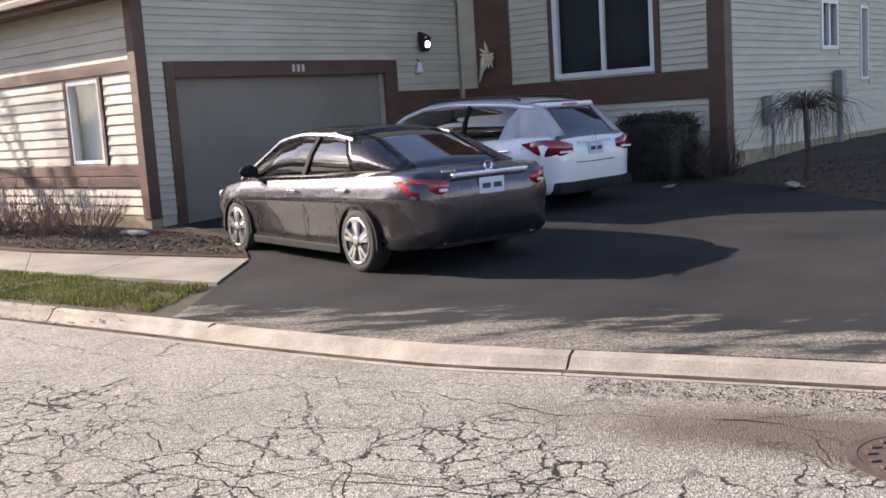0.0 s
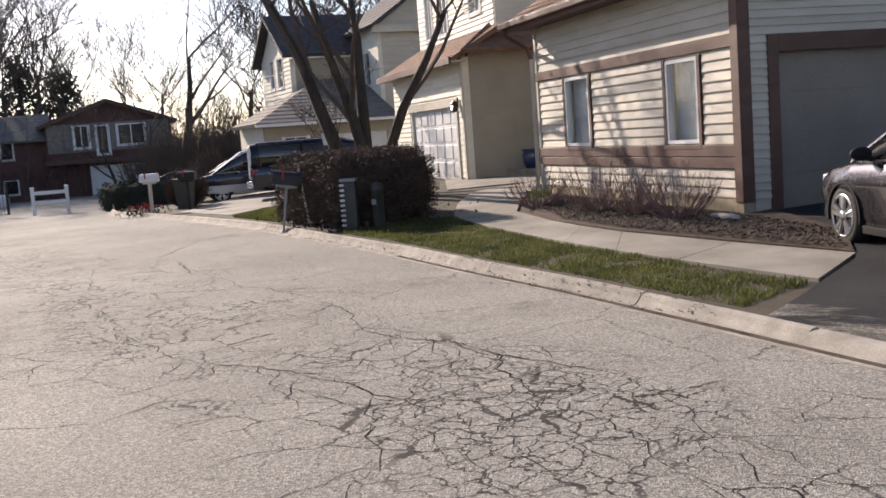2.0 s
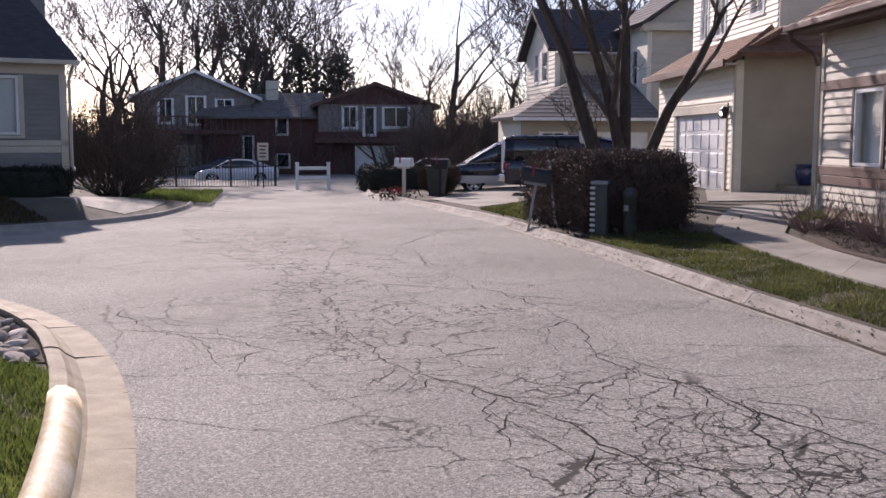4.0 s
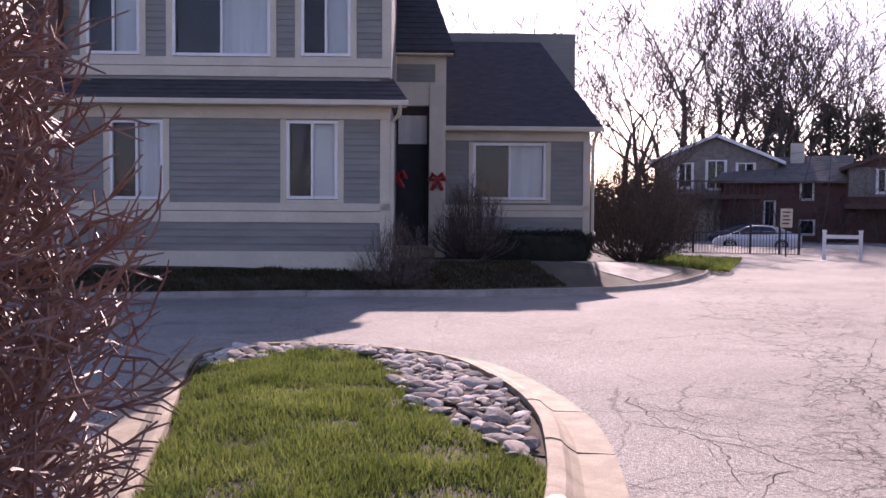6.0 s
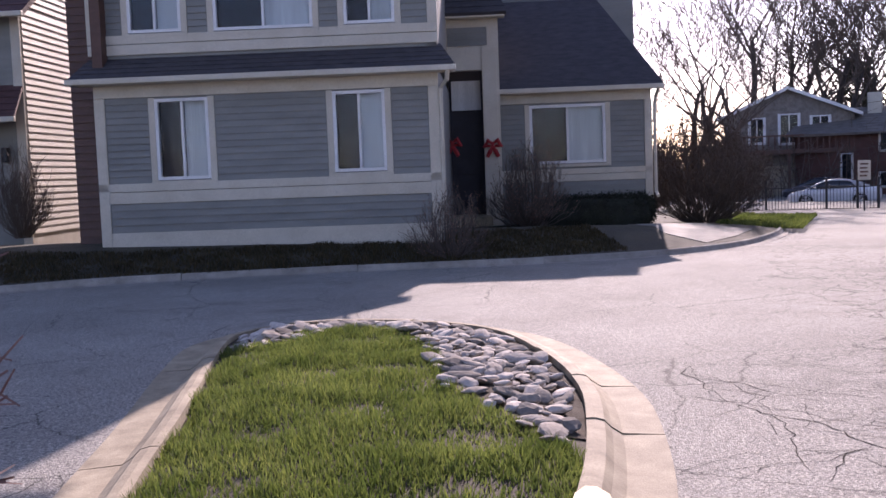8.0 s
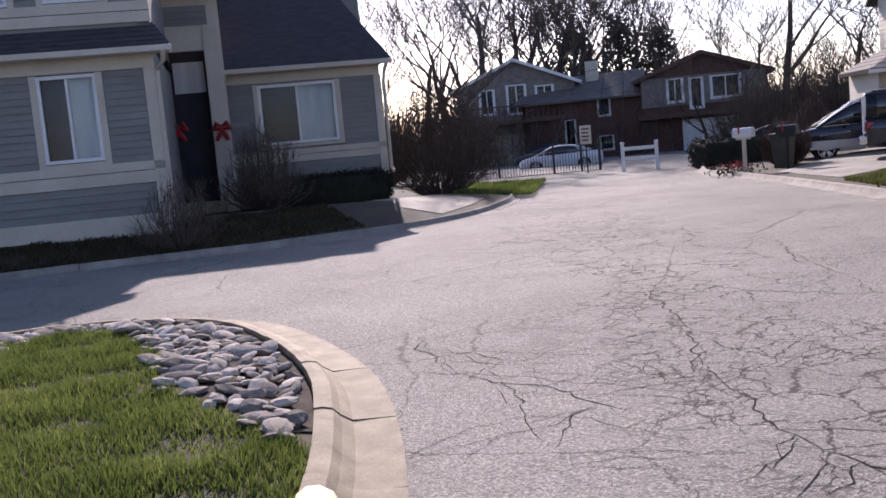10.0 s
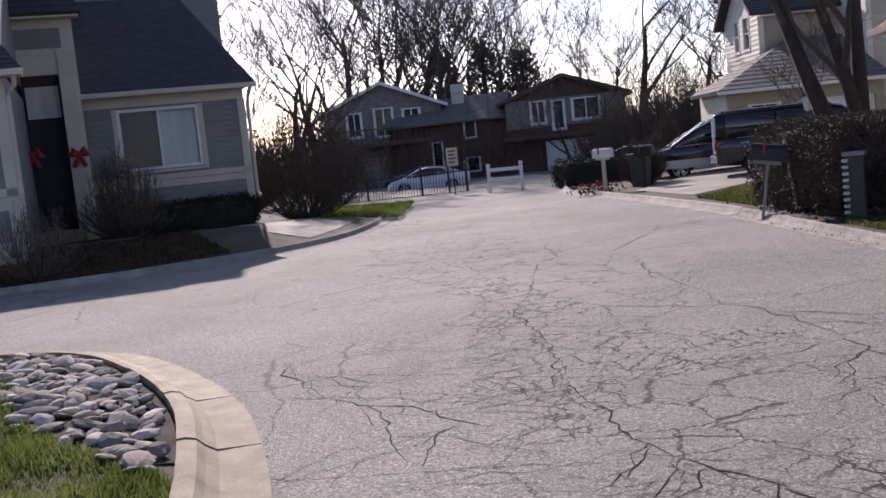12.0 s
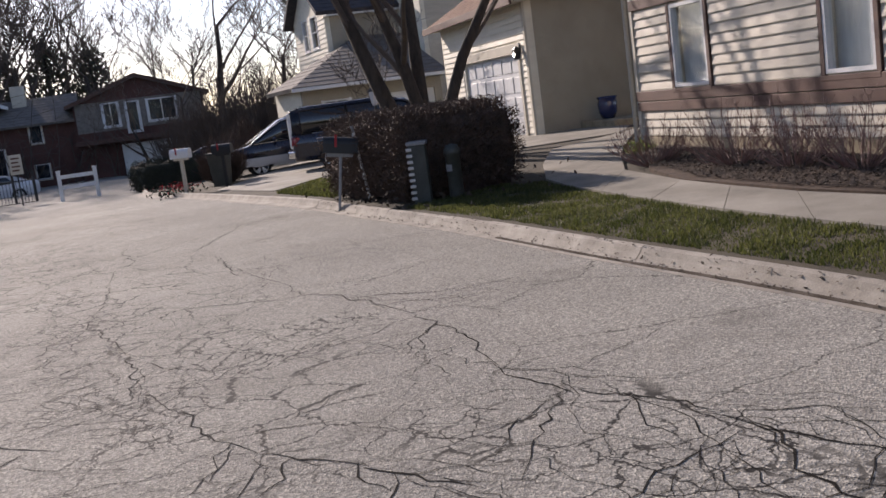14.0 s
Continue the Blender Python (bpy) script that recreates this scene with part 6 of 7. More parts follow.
def shrub(name, label, x, y, z, rx, ry, h, stems, seed, mat, thick=0.006, twigs=6, round_top=False, leaf=None, group=""):
    """Bare twiggy shrub: many stems fanning from the base, each with side twigs."""
    rng = random.Random(seed)
    s = thing(name, label, "shrub", pose(x, y, z), group)
    bm = bmesh.new()
    ends = []
    for k in range(stems):
        a, t = rng.uniform(0, 2 * math.pi), math.sqrt(rng.random())
        e = (0.02 + 0.48 * rng.random() ** 1.25) * math.pi if round_top else None
        k0 = rng.uniform(0.75, 1.0)
        tip = Vector((math.cos(a) * rx * math.cos(e) * k0, math.sin(a) * ry * math.cos(e) * k0, 0.12 * h + h * 0.88 * math.sin(e) ** 0.8 * k0)) if round_top else Vector((math.cos(a) * rx * t, math.sin(a) * ry * t, h * rng.uniform(0.45, 1.0) * math.sqrt(max(0.05, 1 - 0.75 * t * t))))
        base = Vector((math.cos(a) * rx * 0.25 * rng.random(), math.sin(a) * ry * 0.25 * rng.random(), -0.05))
        pts = []
        for i in range(5):
            f = i / 4
            p = base.lerp(tip, f)
            p += Vector((math.cos(a) * rx, math.sin(a) * ry, 0)) * 0.18 * math.sin(f * math.pi) * t
            p += Vector((rng.uniform(-1, 1), rng.uniform(-1, 1), rng.uniform(-1, 1))) * 0.03 * h * (0 < i)
            pts.append(p)
        tube(bm, pts, [thick * (1.5 - 1.0 * i / 4) for i in range(5)], 3, False)
        for w in range(twigs):
            f = rng.uniform(0.3, 1.0)
            i = min(3, int(f * 4))
            p = pts[i].lerp(pts[i + 1], f * 4 - i)
            d = ((pts[i + 1] - pts[i]).normalized() + Vector((rng.uniform(-1, 1), rng.uniform(-1, 1), rng.uniform(-0.5, 1))) * 0.9).normalized()
            ln = h * rng.uniform(0.06, 0.2)
            q = p + d * ln * 0.5
            e = q + (d + Vector((rng.uniform(-1, 1), rng.uniform(-1, 1), rng.uniform(-0.2, 1))) * 0.5).normalized() * ln * 0.5
            tube(bm, [p, q, e], [thick * 0.6, thick * 0.5, thick * 0.35], 3, False)
            ends.append(e)
    tagged(part("twig_mass", bm, mat, s), kind="stuff")
    if leaf:
        leaves("foliage", s, ends, leaf[1], leaf[0], leaf[2], rng)
    return s


def leaves(name, parent, centres, per, mat, size, rng):
    vs, fs = [], []
    for c in centres:
        for k in range(per):
            p = c + Vector((rng.gauss(0, size * 1.6), rng.gauss(0, size * 1.6), rng.gauss(0, size * 1.6)))
            u = Vector((rng.uniform(-1, 1), rng.uniform(-1, 1), rng.uniform(-1, 1))).normalized()
            w = u.orthogonal().normalized()
            i = len(vs)
            vs += [p - u * size, p + w * size * 0.45, p + u * size, p - w * size * 0.45]
            fs.append((i, i + 1, i + 2, i + 3))
    tagged(raw(name, vs, fs, mat, parent), kind="stuff")


def clipped_hedge(name, label, corners, z, h, count, mat, core_mat, seed, leaf=0.03, twig=0.2, group=""):
    """A trimmed hedge on a four-cornered plan: dark inner mass, twigs standing out all round."""
    rng = random.Random(seed)
    c = [Vector((*p, 0)) for p in corners]
    mid = sum(c, Vector()) / 4
    ob = thing(name, label, "hedge", pose(mid.x, mid.y, z), group)
    def spot(u, v, w, grow=1.0):
        p = c[0].lerp(c[1], u).lerp(c[3].lerp(c[2], u), v) - mid
        k = grow * (1.0 - 0.10 * max(0, w - 0.6)) * (0.9 + 0.1 * min(1, w * 4))
        return Vector((p.x * k, p.y * k, w * h * grow))
    bm = bmesh.new()
    g = 9
    def blob(q):
        return q + Vector((noise.noise(q * 2.3 + mid), noise.noise(q * 2.3 + mid * 2), noise.noise(q * 2.1))) * 0.10
    sides = [[(i / g, 0.0) for i in range(g)], [(1.0, i / g) for i in range(g)], [(1 - i / g, 1.0) for i in range(g)], [(0.0, 1 - i / g) for i in range(g)]]
    loopuv = [q for s in sides for q in s]
    rings = [[bm.verts.new(blob(spot(u, v, w, 0.90))) for u, v in loopuv] for w in (0.0, 0.2, 0.4, 0.6, 0.8, 1.0)]
    for a, b in zip(rings, rings[1:]):
        for k in range(len(a)):
            bm.faces.new((a[k], a[(k + 1) % len(a)], b[(k + 1) % len(b)], b[k]))
    bm.faces.new(rings[-1])
    part("core", bm, core_mat, ob, smooth=True)
    bm = bmesh.new()
    ends = []
    for k in range(count):
        f = rng.random()
        if f < 0.3:
            p, d = spot(rng.random(), rng.random(), 1.0, 0.92), Vector((0, 0, 1))
        else:
            u, v = rng.choice(loopuv)
            u, v = min(1, max(0, u + rng.uniform(-.06, .06))), min(1, max(0, v + rng.uniform(-.06, .06)))
            p = spot(u, v, rng.uniform(0.03, 1.0), 0.92)
            d = Vector((p.x, p.y, 0.2)).normalized()
        d = (d + Vector((rng.uniform(-1, 1), rng.uniform(-1, 1), rng.uniform(-0.4, 1))) * 0.8).normalized()
        ln = twig * rng.uniform(0.5, 1.3)
        q = p + d * ln * 0.55 - Vector((0, 0, 0))
        e = q + (d + Vector((rng.uniform(-1, 1), rng.uniform(-1, 1), rng.uniform(0, 1))) * 0.5).normalized() * ln * 0.5
        tube(bm, [p - d * 0.08, q, e], [0.006, 0.0045, 0.003], 3, False)
        ends.append(q.lerp(e, 0.5))
    tagged(part("twig_mass", bm, mat, ob), kind="stuff")
    if leaf:
        leaves("foliage", ob, ends, 3, mat, leaf, rng)
    return ob


# near red-twigged shrub at the tip of the walk
def tangle(name, label, x, y, z, shape, count, seed, mat):
    """A dense shaggy shrub: stems from the base to a round body, crooked forked twigs all over it; shape: (height, radius)."""
    rng = random.Random(seed)
    s = thing(name, label, "shrub", pose(x, y, z))
    top = shape[-1][0]
    def wide(h):
        return lerp_rows([list(q) for q in shape], h)[1]
    def around():
        return Vector((rng.uniform(-1, 1), rng.uniform(-1, 1), rng.uniform(-1, 1)))
    bm = bmesh.new()
    for k in range(170):
        a, h = rng.uniform(0, 6.28), rng.uniform(0.3, 1.0) * top
        tip = Vector((math.cos(a) * wide(h) * 0.8, math.sin(a) * wide(h) * 0.8, h * 0.95))
        base = Vector((math.cos(a) * 0.3 * rng.random(), math.sin(a) * 0.3 * rng.random(), -0.08))
        pts = [base.lerp(tip, i / 5) + Vector((math.cos(a), math.sin(a), 0)) * 0.22 * math.sin(i / 5 * math.pi) + around() * 0.05 * (i > 0) for i in range(6)]
        tube(bm, pts, [0.014, 0.012, 0.010, 0.008, 0.006, 0.004], 4, False)
    part("stem_mass", bm, mat, s)
    bm = bmesh.new()
    for k in range(count):
        a = rng.uniform(0, 2 * math.pi)
        h = 0.08 + (top - 0.1) * rng.random()
        q = 0.45 + 0.55 * rng.random() ** 0.6
        lump = 0.94 + 0.12 * noise.noise(Vector((math.cos(a) * 2.2, math.sin(a) * 2.2, h * 2.4)))
        r = wide(h) * q * lump - 0.10
        out = Vector((math.cos(a), math.sin(a), 0.9 * (h / top) ** 2 + 0.15)).normalized()
        p = Vector((math.cos(a) * r, math.sin(a) * r, h))
        d = (out * 0.75 + around() * 0.85).normalized()
        ln = rng.uniform(0.10, 0.30)
        pts = [p]
        for i in range(3):
            d = (d + around() * 0.5 + Vector((0, 0, 0.14))).normalized()
            pts.append(pts[-1] + d * ln / 3)
        tube(bm, pts, [0.0052, 0.0045, 0.0038, 0.0026], 3, False)
        for w in range(3):
            c = pts[1 + w % 2].lerp(pts[2 + w % 2], rng.random())
            e = (d + around() * 1.1).normalized() * ln * rng.uniform(0.25, 0.5)
            tube(bm, [c, c + e * 0.5 + around() * 0.008, c + e], [0.0036, 0.003, 0.002], 3, False)
    tagged(part("twig_mass", bm, mat, s), kind="stuff")


tangle("red_twig_shrub", "large dense bare red-brown twiggy shrub on the island", -3.9, 1.15, 0.10, ((0.0, 0.95), (0.35, 1.2), (1.4, 1.22), (2.0, 1.04), (2.35, 0.8), (2.6, 0.3)), 9500, 5, M_REDTWIG)
# street-side hedge with mailbox
hz = height_north(-13.0, 16.2)
clipped_hedge("clipped_hedge", "brown leafless clipped hedge behind the mailbox", [(-14.95, 16.5), (-11.95, 15.05), (-10.8, 16.6), (-13.5, 18.5)], hz, 1.30, 7500, M_HEDGE, M_HEDGE, 8, 0.022)
leafy = random.Random(3)
leafp = []
for k in range(700):
    x, y = -12.9 + leafy.gauss(0, 1.3), 15.9 + leafy.gauss(0, 0.9)
    if inside(lawn_n + [Vector((30, 60)), Vector((-46, 60))], x, y):
        leafp.append(Vector((x, y, height_north(x, y) + 0.02)))
leaf_root = thing("leaf_litter", "brown fallen leaves under the hedge", "leaves", kind="stuff")
leaves("leaf", leaf_root, leafp, 1, M_CHIP, 0.05, leafy)

# shrubs before the tan house
for i, (x, y, r, h) in enumerate(((-8.95, 17.15, 0.7, 0.85), (-7.25, 16.15, 0.75, 1.0), (-6.35, 15.55, 0.7, 0.95), (-5.45, 15.0, 0.75, 0.95))):
    shrub("bare_shrub", "bare reddish twiggy shrub in the mulch bed", x, y, height_north(x, y) + 0.05, r, r * 0.75, h, 64, 40 + i, M_REDTWIG, 0.005, 9, group="shrubs before the tan house")
clipped_hedge("dark_evergreen", "dark clipped evergreen beside the crossover", [(3.25, 16.6), (3.95, 17.4), (3.2, 18.4), (2.5, 17.6)], 0.34, 1.1, 1500, M_EVERGREEN, M_EVERGREEN, 12, 0.025, 0.1)
shrub("brown_shrub", "dull brown shrub by the house corner", 4.05, 16.9, 0.36, 0.5, 0.5, 0.95, 120, 77, M_HEDGE, 0.005, 8)

weep = thing("weeping_tree", "small weeping bare tree in the corner bed", "tree", pose(4.85, 14.85, 0.45))
rng = random.Random(9)
bm = bmesh.new()
tube(bm, [(0, 0, -0.1), (0.02, 0, 0.5), (0, 0.02, 1.05)], [0.045, 0.04, 0.04], 7)
part("trunk", bm, M_BARK, weep)
bm = bmesh.new()
for k in range(190):
    a, r, dr = rng.uniform(0, 6.28), rng.uniform(0.15, 0.72), rng.uniform(0.1, 0.6)
    c, s = math.cos(a + rng.uniform(-.3, .3)), math.sin(a + rng.uniform(-.3, .3))
    lift = rng.uniform(-0.12, 0.12)
    tube(bm, [(0, 0, 1.0), (c * r * 0.5, s * r * 0.5, 1.14 + lift), (math.cos(a) * r * 0.95, math.sin(a) * r * 0.95, 1.02 + lift), (math.cos(a) * r * 1.12 + rng.uniform(-.1, .1), math.sin(a) * r * 1.12 + rng.uniform(-.1, .1), 1.02 + lift - dr)], [0.009, 0.005, 0.0035, 0.002], 3, False)
tagged(part("crown", bm, M_TWIG, weep), kind="stuff")

# planting before the grey house
def south_z(x, y):
    return height_south(x, y)
shrub("entry_shrub", "bare twiggy shrub by the entry walk", -20.5, 5.7, south_z(-20.5, 5.7) - 0.03, 0.85, 0.85, 1.3, 95, 21, M_TWIG, 0.007, 9, True, leaf=(M_GLINTLEAF, 1, 0.014))
shrub("rose_shrub", "twiggy shrub with a few glossy leaves", -25.6, 8.4, south_z(-25.6, 8.4), 1.1, 1.15, 1.95, 130, 22, M_TWIG, 0.009, 10, True, leaf=(M_GLINTLEAF, 1, 0.020))
clipped_hedge("box_hedge", "dark clipped evergreen hedge under the window", [(-26.6, 8.9), (-25.9, 11.6), (-27.1, 12.0), (-27.9, 9.3)], south_z(-27, 10.5), 0.72, 2400, M_EVERGREEN, M_EVERGREEN, 31, 0.03, 0.1)
shrub("tall_bare_shrub", "tall dark bare shrub beside the grey house", -30.3, 14.7, -0.05, 2.1, 2.1, 3.5, 230, 24, M_TWIG, 0.010, 13, True, leaf=(M_HEDGE, 1, 0.045))
shrub("bare_shrub", "bare shrub by the white flank of the house", -26.6, -3.3, 0.6, 0.7, 0.7, 2.2, 110, 26, M_TWIG, 0.008, 8)
# far side planting
shrub("round_shrub", "round brown shrub by the far mailbox", -25.9, 23.7, -0.1, 0.75, 0.75, 1.6, 300, 27, M_HEDGE, 0.009, 9)
clipped_hedge("far_hedge", "dark green hedge beside the far drive", [(-31.4, 24.9), (-30.2, 26.6), (-31.2, 27.4), (-33.0, 25.4)], -0.35, 1.0, 1300, M_EVERGREEN, M_EVERGREEN, 33, 0.04, 0.12)
for i, (x, y, r, h) in enumerate(((-40.5, 36.5, 2.4, 4.6), (-38.4, 38.6, 2.4, 4.8), (-44, 37.5, 2.2, 3.8), (-42.5, 40.5, 2.6, 5.2), (-48.0, 44.0, 2.4, 4.6), (-46, 18, 2.4, 4.2), (-49, 14.5, 2.6, 4.6), (-52, 19, 2.6, 4.8), (-55, 26, 2.4, 4.0), (-53, 12, 2.8, 5.0))):
    shrub("thicket_shrub", "tall brown winter thicket", x, y, zg(x, y), r, r, h, 260, 50 + i, M_TWIG, 0.016, 9, group="thicket behind the drive")

for i, (x, y, r, h) in enumerate(((-31.9, 30.2, 1.2, 2.3), (-29.6, 32.2, 1.3, 2.5), (-27.6, 33.6, 1.1, 2.2))):
    shrub("yard_shrub", "bare brown shrub before the gabled house", x, y, zg(x, y) - 0.1, r, r, h, 200, 70 + i, M_HEDGE, 0.010, 9, True, group="shrubs before the gabled house")

# ---- trees ----
stems = [(Vector((-0.24, -0.20, 1)), 5.8, 0.235), (Vector((-0.06, -0.04, 1)), 5.6, 0.19), (Vector((0.05, 0.04, 1)), 6.0, 0.21), (Vector((0.26, 0.24, 1)), 5.6, 0.185)]
bare_tree("clump_tree", "bare four-stemmed tree rising behind the hedge", pose(-17.0, 22.2, 0.05), 9, 0.2, 4, 4, 0.005, stems)
bare_tree("small_bare_tree", "thin bare tree before the gabled house", pose(-24.2, 29.5, -0.1), 5.5, 0.07, 14, 4, 0.008, lean=0.3)
makers = [bare_tree("woodland_tree", "tall bare woodland tree, far behind the houses or unseen behind the camera", pose(-84 - 2 * i, 36 + 8 * i, -1.2), 20 + 2 * i, 0.40, 100 + i, 4, 0.024) for i in range(4)]
for t in makers:
    tagged(t, group="bare woodland trees")
rng = random.Random(77)
spots = []
for k in range(66):
    a = radians(rng.uniform(22, 100) if k < 44 else rng.uniform(24, 64))
    d = rng.uniform(78, 135) if k > 8 else rng.uniform(74, 84)
    spots.append((-2.4 - math.sin(a) * d, 3.2 + math.cos(a) * d))
spots += [(-44.5, 17.5), (-47, 13), (-50, 20), (-46.5, 22.5), (-55, 24), (-57, 17), (-34, 46), (-39, 50), (-30, 52), (-47, 52)]
# unseen ring behind the camera, added to block bright horizon reflections in panes
for k in range(34):
    a = radians(110 + k * 7.2 + rng.uniform(-3, 3))
    d = rng.uniform(34, 60)
    spots.append((-2.4 - math.sin(a) * d, 3.2 + math.cos(a) * d))
for i, (x, y) in enumerate(spots):
    near = 66 <= i < 76
    s = rng.uniform(0.42, 0.62) if near else (rng.uniform(0.75, 1.15) if i < 66 else rng.uniform(0.5, 0.8))
    c = copy_thing(makers[i % 4], pose(x, y, -1.2 if i < 66 else zg(x, y) - 0.3, 0, 0, rng.uniform(0, 360)) @ Matrix.Diagonal((s, s, s, 1)))
for x, y, s in ((-45, 41, 0.40), (-42, 45, 0.36), (-39.5, 40.5, 0.30), (-48, 47, 0.42), (-43.5, 49, 0.46), (-38, 45, 0.36), (-51, 43, 0.40), (-46, 36.5, 0.30), (-53, 50, 0.45)):
    copy_thing(makers[int(-x) % 4], pose(x, y, zg(x, y) - 0.3, 0, 0, x * 37) @ Matrix.Diagonal((s, s, s, 1)))
# evergreens among them
for i, (x, y, h) in enumerate(((-86, 57, 12.5), (-84.5, 60.5, 11.0), (-91, 55, 12))):
    pr = random.Random(60 + i)
    pine = thing("pine_tree", "dark conifer among the bare woodland trees", "tree", pose(x, y, -1.2), "conifers")
    part("trunk", cyl((0, 0, 0), (0, 0, h * 0.9), 0.2, 8), M_BARK, pine)
    cs = []
    for k in range(520):
        f = pr.random() ** 0.8
        a, r = pr.uniform(0, 6.28), ((1 - f) * 3.6 + 0.5) * math.sqrt(pr.random()) + 0.1
        cs.append(Vector((math.cos(a) * r, math.sin(a) * r, h * (0.15 + 0.85 * f) - r * 0.25)))
    leaves("needles", pine, cs, 5, M_PINE, 0.22, pr)
# underwood along the horizon
rng = random.Random(5)
bm = bmesh.new()
for k in range(9600):
    a, d = radians(rng.uniform(14, 104)), rng.uniform(70, 128)
    # the rest stands unseen behind the camera, added against the same reflections
    if k >= 7600:
        a, d = radians(rng.uniform(104, 374)), rng.uniform(36, 70)
    x, y = -2.4 - math.sin(a) * d, 3.2 + math.cos(a) * d
    h = rng.uniform(1.5, 5.0) * (1.6 if rng.random() < 0.15 else 1)
    b = Vector((x, y, -1.3))
    t = b + Vector((rng.uniform(-.6, .6) * h, rng.uniform(-.6, .6) * h, h))
    tube(bm, [b, b.lerp(t, 0.5) + Vector((rng.uniform(-.3, .3), rng.uniform(-.3, .3), 0)), t], [0.05, 0.035, 0.015], 3, False)
    for w in range(6):
        p = b.lerp(t, rng.uniform(0.25, 0.95))
        tube(bm, [p, p + Vector((rng.uniform(-1, 1), rng.uniform(-1, 1), rng.uniform(-0.2, 0.9))) * h * 0.36], [0.022, 0.009], 3, False)
under = thing("underwood", "dense brown leafless underwood at the wood's edge and unseen behind the camera", "underwood", kind="stuff")
part("saplings", bm, M_TWIG, under)

# ---- grass, stones, mulch ----
def blades(name, label, poly, height, count, mat, seed, lo, hi, skip=None, wide=0.006):
    rng = random.Random(seed)
    xs, ys = [p[0] for p in poly], [p[1] for p in poly]
    vs, fs, made, tries = [], [], 0, 0
    while made < count and tries < count * 12:
        tries += 1
        x, y = rng.uniform(min(xs), max(xs)), rng.uniform(min(ys), max(ys))
        if not inside(poly, x, y) or (skip and skip(x, y)):
            continue
        tuft = noise.noise(Vector((x * 2.2, y * 2.2, 7)))
        if tuft < -0.28 and rng.random() < 0.45:
            continue
        made += 1
        z = height(x, y) - 0.005
        h = rng.uniform(lo, hi) * (1.0 + 0.7 * tuft)
        a = rng.uniform(0, 6.28)
        dx, dy = math.cos(a) * wide, math.sin(a) * wide
        lx, ly = rng.uniform(-0.5, 0.5) * h, rng.uniform(-0.5, 0.5) * h
        i = len(vs)
        vs += [(x - dx, y - dy, z), (x + dx, y + dy, z), (x + lx * 0.4 + dx * 0.7, y + ly * 0.4 + dy * 0.7, z + h * 0.6), (x + lx * 0.4 - dx * 0.7, y + ly * 0.4 - dy * 0.7, z + h * 0.6), (x + lx, y + ly, z + h)]
        fs += [(i, i + 1, i + 2, i + 3), (i + 3, i + 2, i + 4)]
    ob = raw(name, vs, fs, mat)
    return tagged(ob, label, "grass", kind="stuff")


def band_width(x, y):
    """Width of the stone band behind the island kerb."""
    if y > 3.6:
        return max(0.0, min(1.0, (-7.7 - x) / 1.5)) * (0.90 if x > -11.5 else 0.80)
    return 0.85 * max(0.0, min(1.0, (-11.9 - x) / 0.5))


blades("island_grass", "short green grass of the island", isl_in, height_island, 60000, M_GRASS, 1, 0.035, 0.085,
       lambda x, y: x > -1.0 or dist_to(island, x, y) < 0.50 + band_width(x, y) * 1.02 + 0.10 * noise.noise(Vector((x * 1.6, y * 1.6, 2))), 0.0045)
verge = [p for p in offset_line(north, 0.50) if -11.8 < p.x < -2.3]
verge_poly = [(p.x, p.y) for p in verge] + [(-2.4, 10.5)] + [(-4.1, 11.58), (-6.27, 13.02), (-8.6, 14.82), (-10.4, 16.4), (-11.2, 16.4)]
blades("verge_grass", "green grass strip between kerb and sidewalk", verge_poly, height_north, 30000, M_VERGE, 2, 0.02, 0.06, None, 0.006)
blades("far_verge_grass", "green grass by the far drive", [(-14.9, 16.6), (-18.3, 18.5), (-18.9, 20.5), (-15.4, 18.6)], height_north, 7000, M_VERGE, 3, 0.05, 0.1, None, 0.012)
blades("yard_grass", "green grass patch at the kerb end", [(-25.9, 15.4), (-33.5, 19.9), (-35.2, 17.8), (-28.4, 14.2)], height_south, 9000, M_GRASS, 4, 0.06, 0.12, None, 0.02)
blades("porch_grass", "green grass before the porch steps", [(-10.9, 20.0), (-10.2, 18.9), (-9.7, 19.9), (-10.4, 22.5), (-11.3, 22.5)], height_north, 4000, M_GRASS, 6, 0.05, 0.1, None, 0.008)
blades("shade_grass", "grass before the grey house, coloured dark for its shadow", [(-20.3, 9.0), (-20.0, 7.3), (-20.25, 4.0), (-20.2, -0.5), (-19.6, -2.5), (-22.0, -2.5), (-22.0, 4.5), (-22.8, 9.0)], height_south, 16000, M_SHADEGRASS, 7, 0.04, 0.09, None, 0.012)

stone_meshes = []
for k in range(7):
    rng = random.Random(200 + k)
    bm = bmesh.new()
    bmesh.ops.create_icosphere(bm, subdivisions=2, radius=1.0)
    ax = (rng.uniform(0.9, 1.5), rng.uniform(0.6, 0.95), rng.uniform(0.22, 0.34))
    for v in bm.verts:
        w = 1 + 0.30 * noise.noise(v.co * 1.5 + Vector((k * 7, 0, 0)))
        v.co = Vector((v.co.x * ax[0], v.co.y * ax[1], v.co.z * ax[2])) * w
    me = bpy.data.meshes.new("stone")
    bm.to_mesh(me)
    bm.free()
    me.materials.append(M_STONE)
    stone_meshes.append(me)
band = thing("stone_band", "band of rounded river stones behind the island kerb", "stones", kind="structure")
rng = random.Random(15)
placed = []
run = [p for p in island if (p.y > 3.6 and p.x < -7.7) or p.x < -12.0]
tries = 0
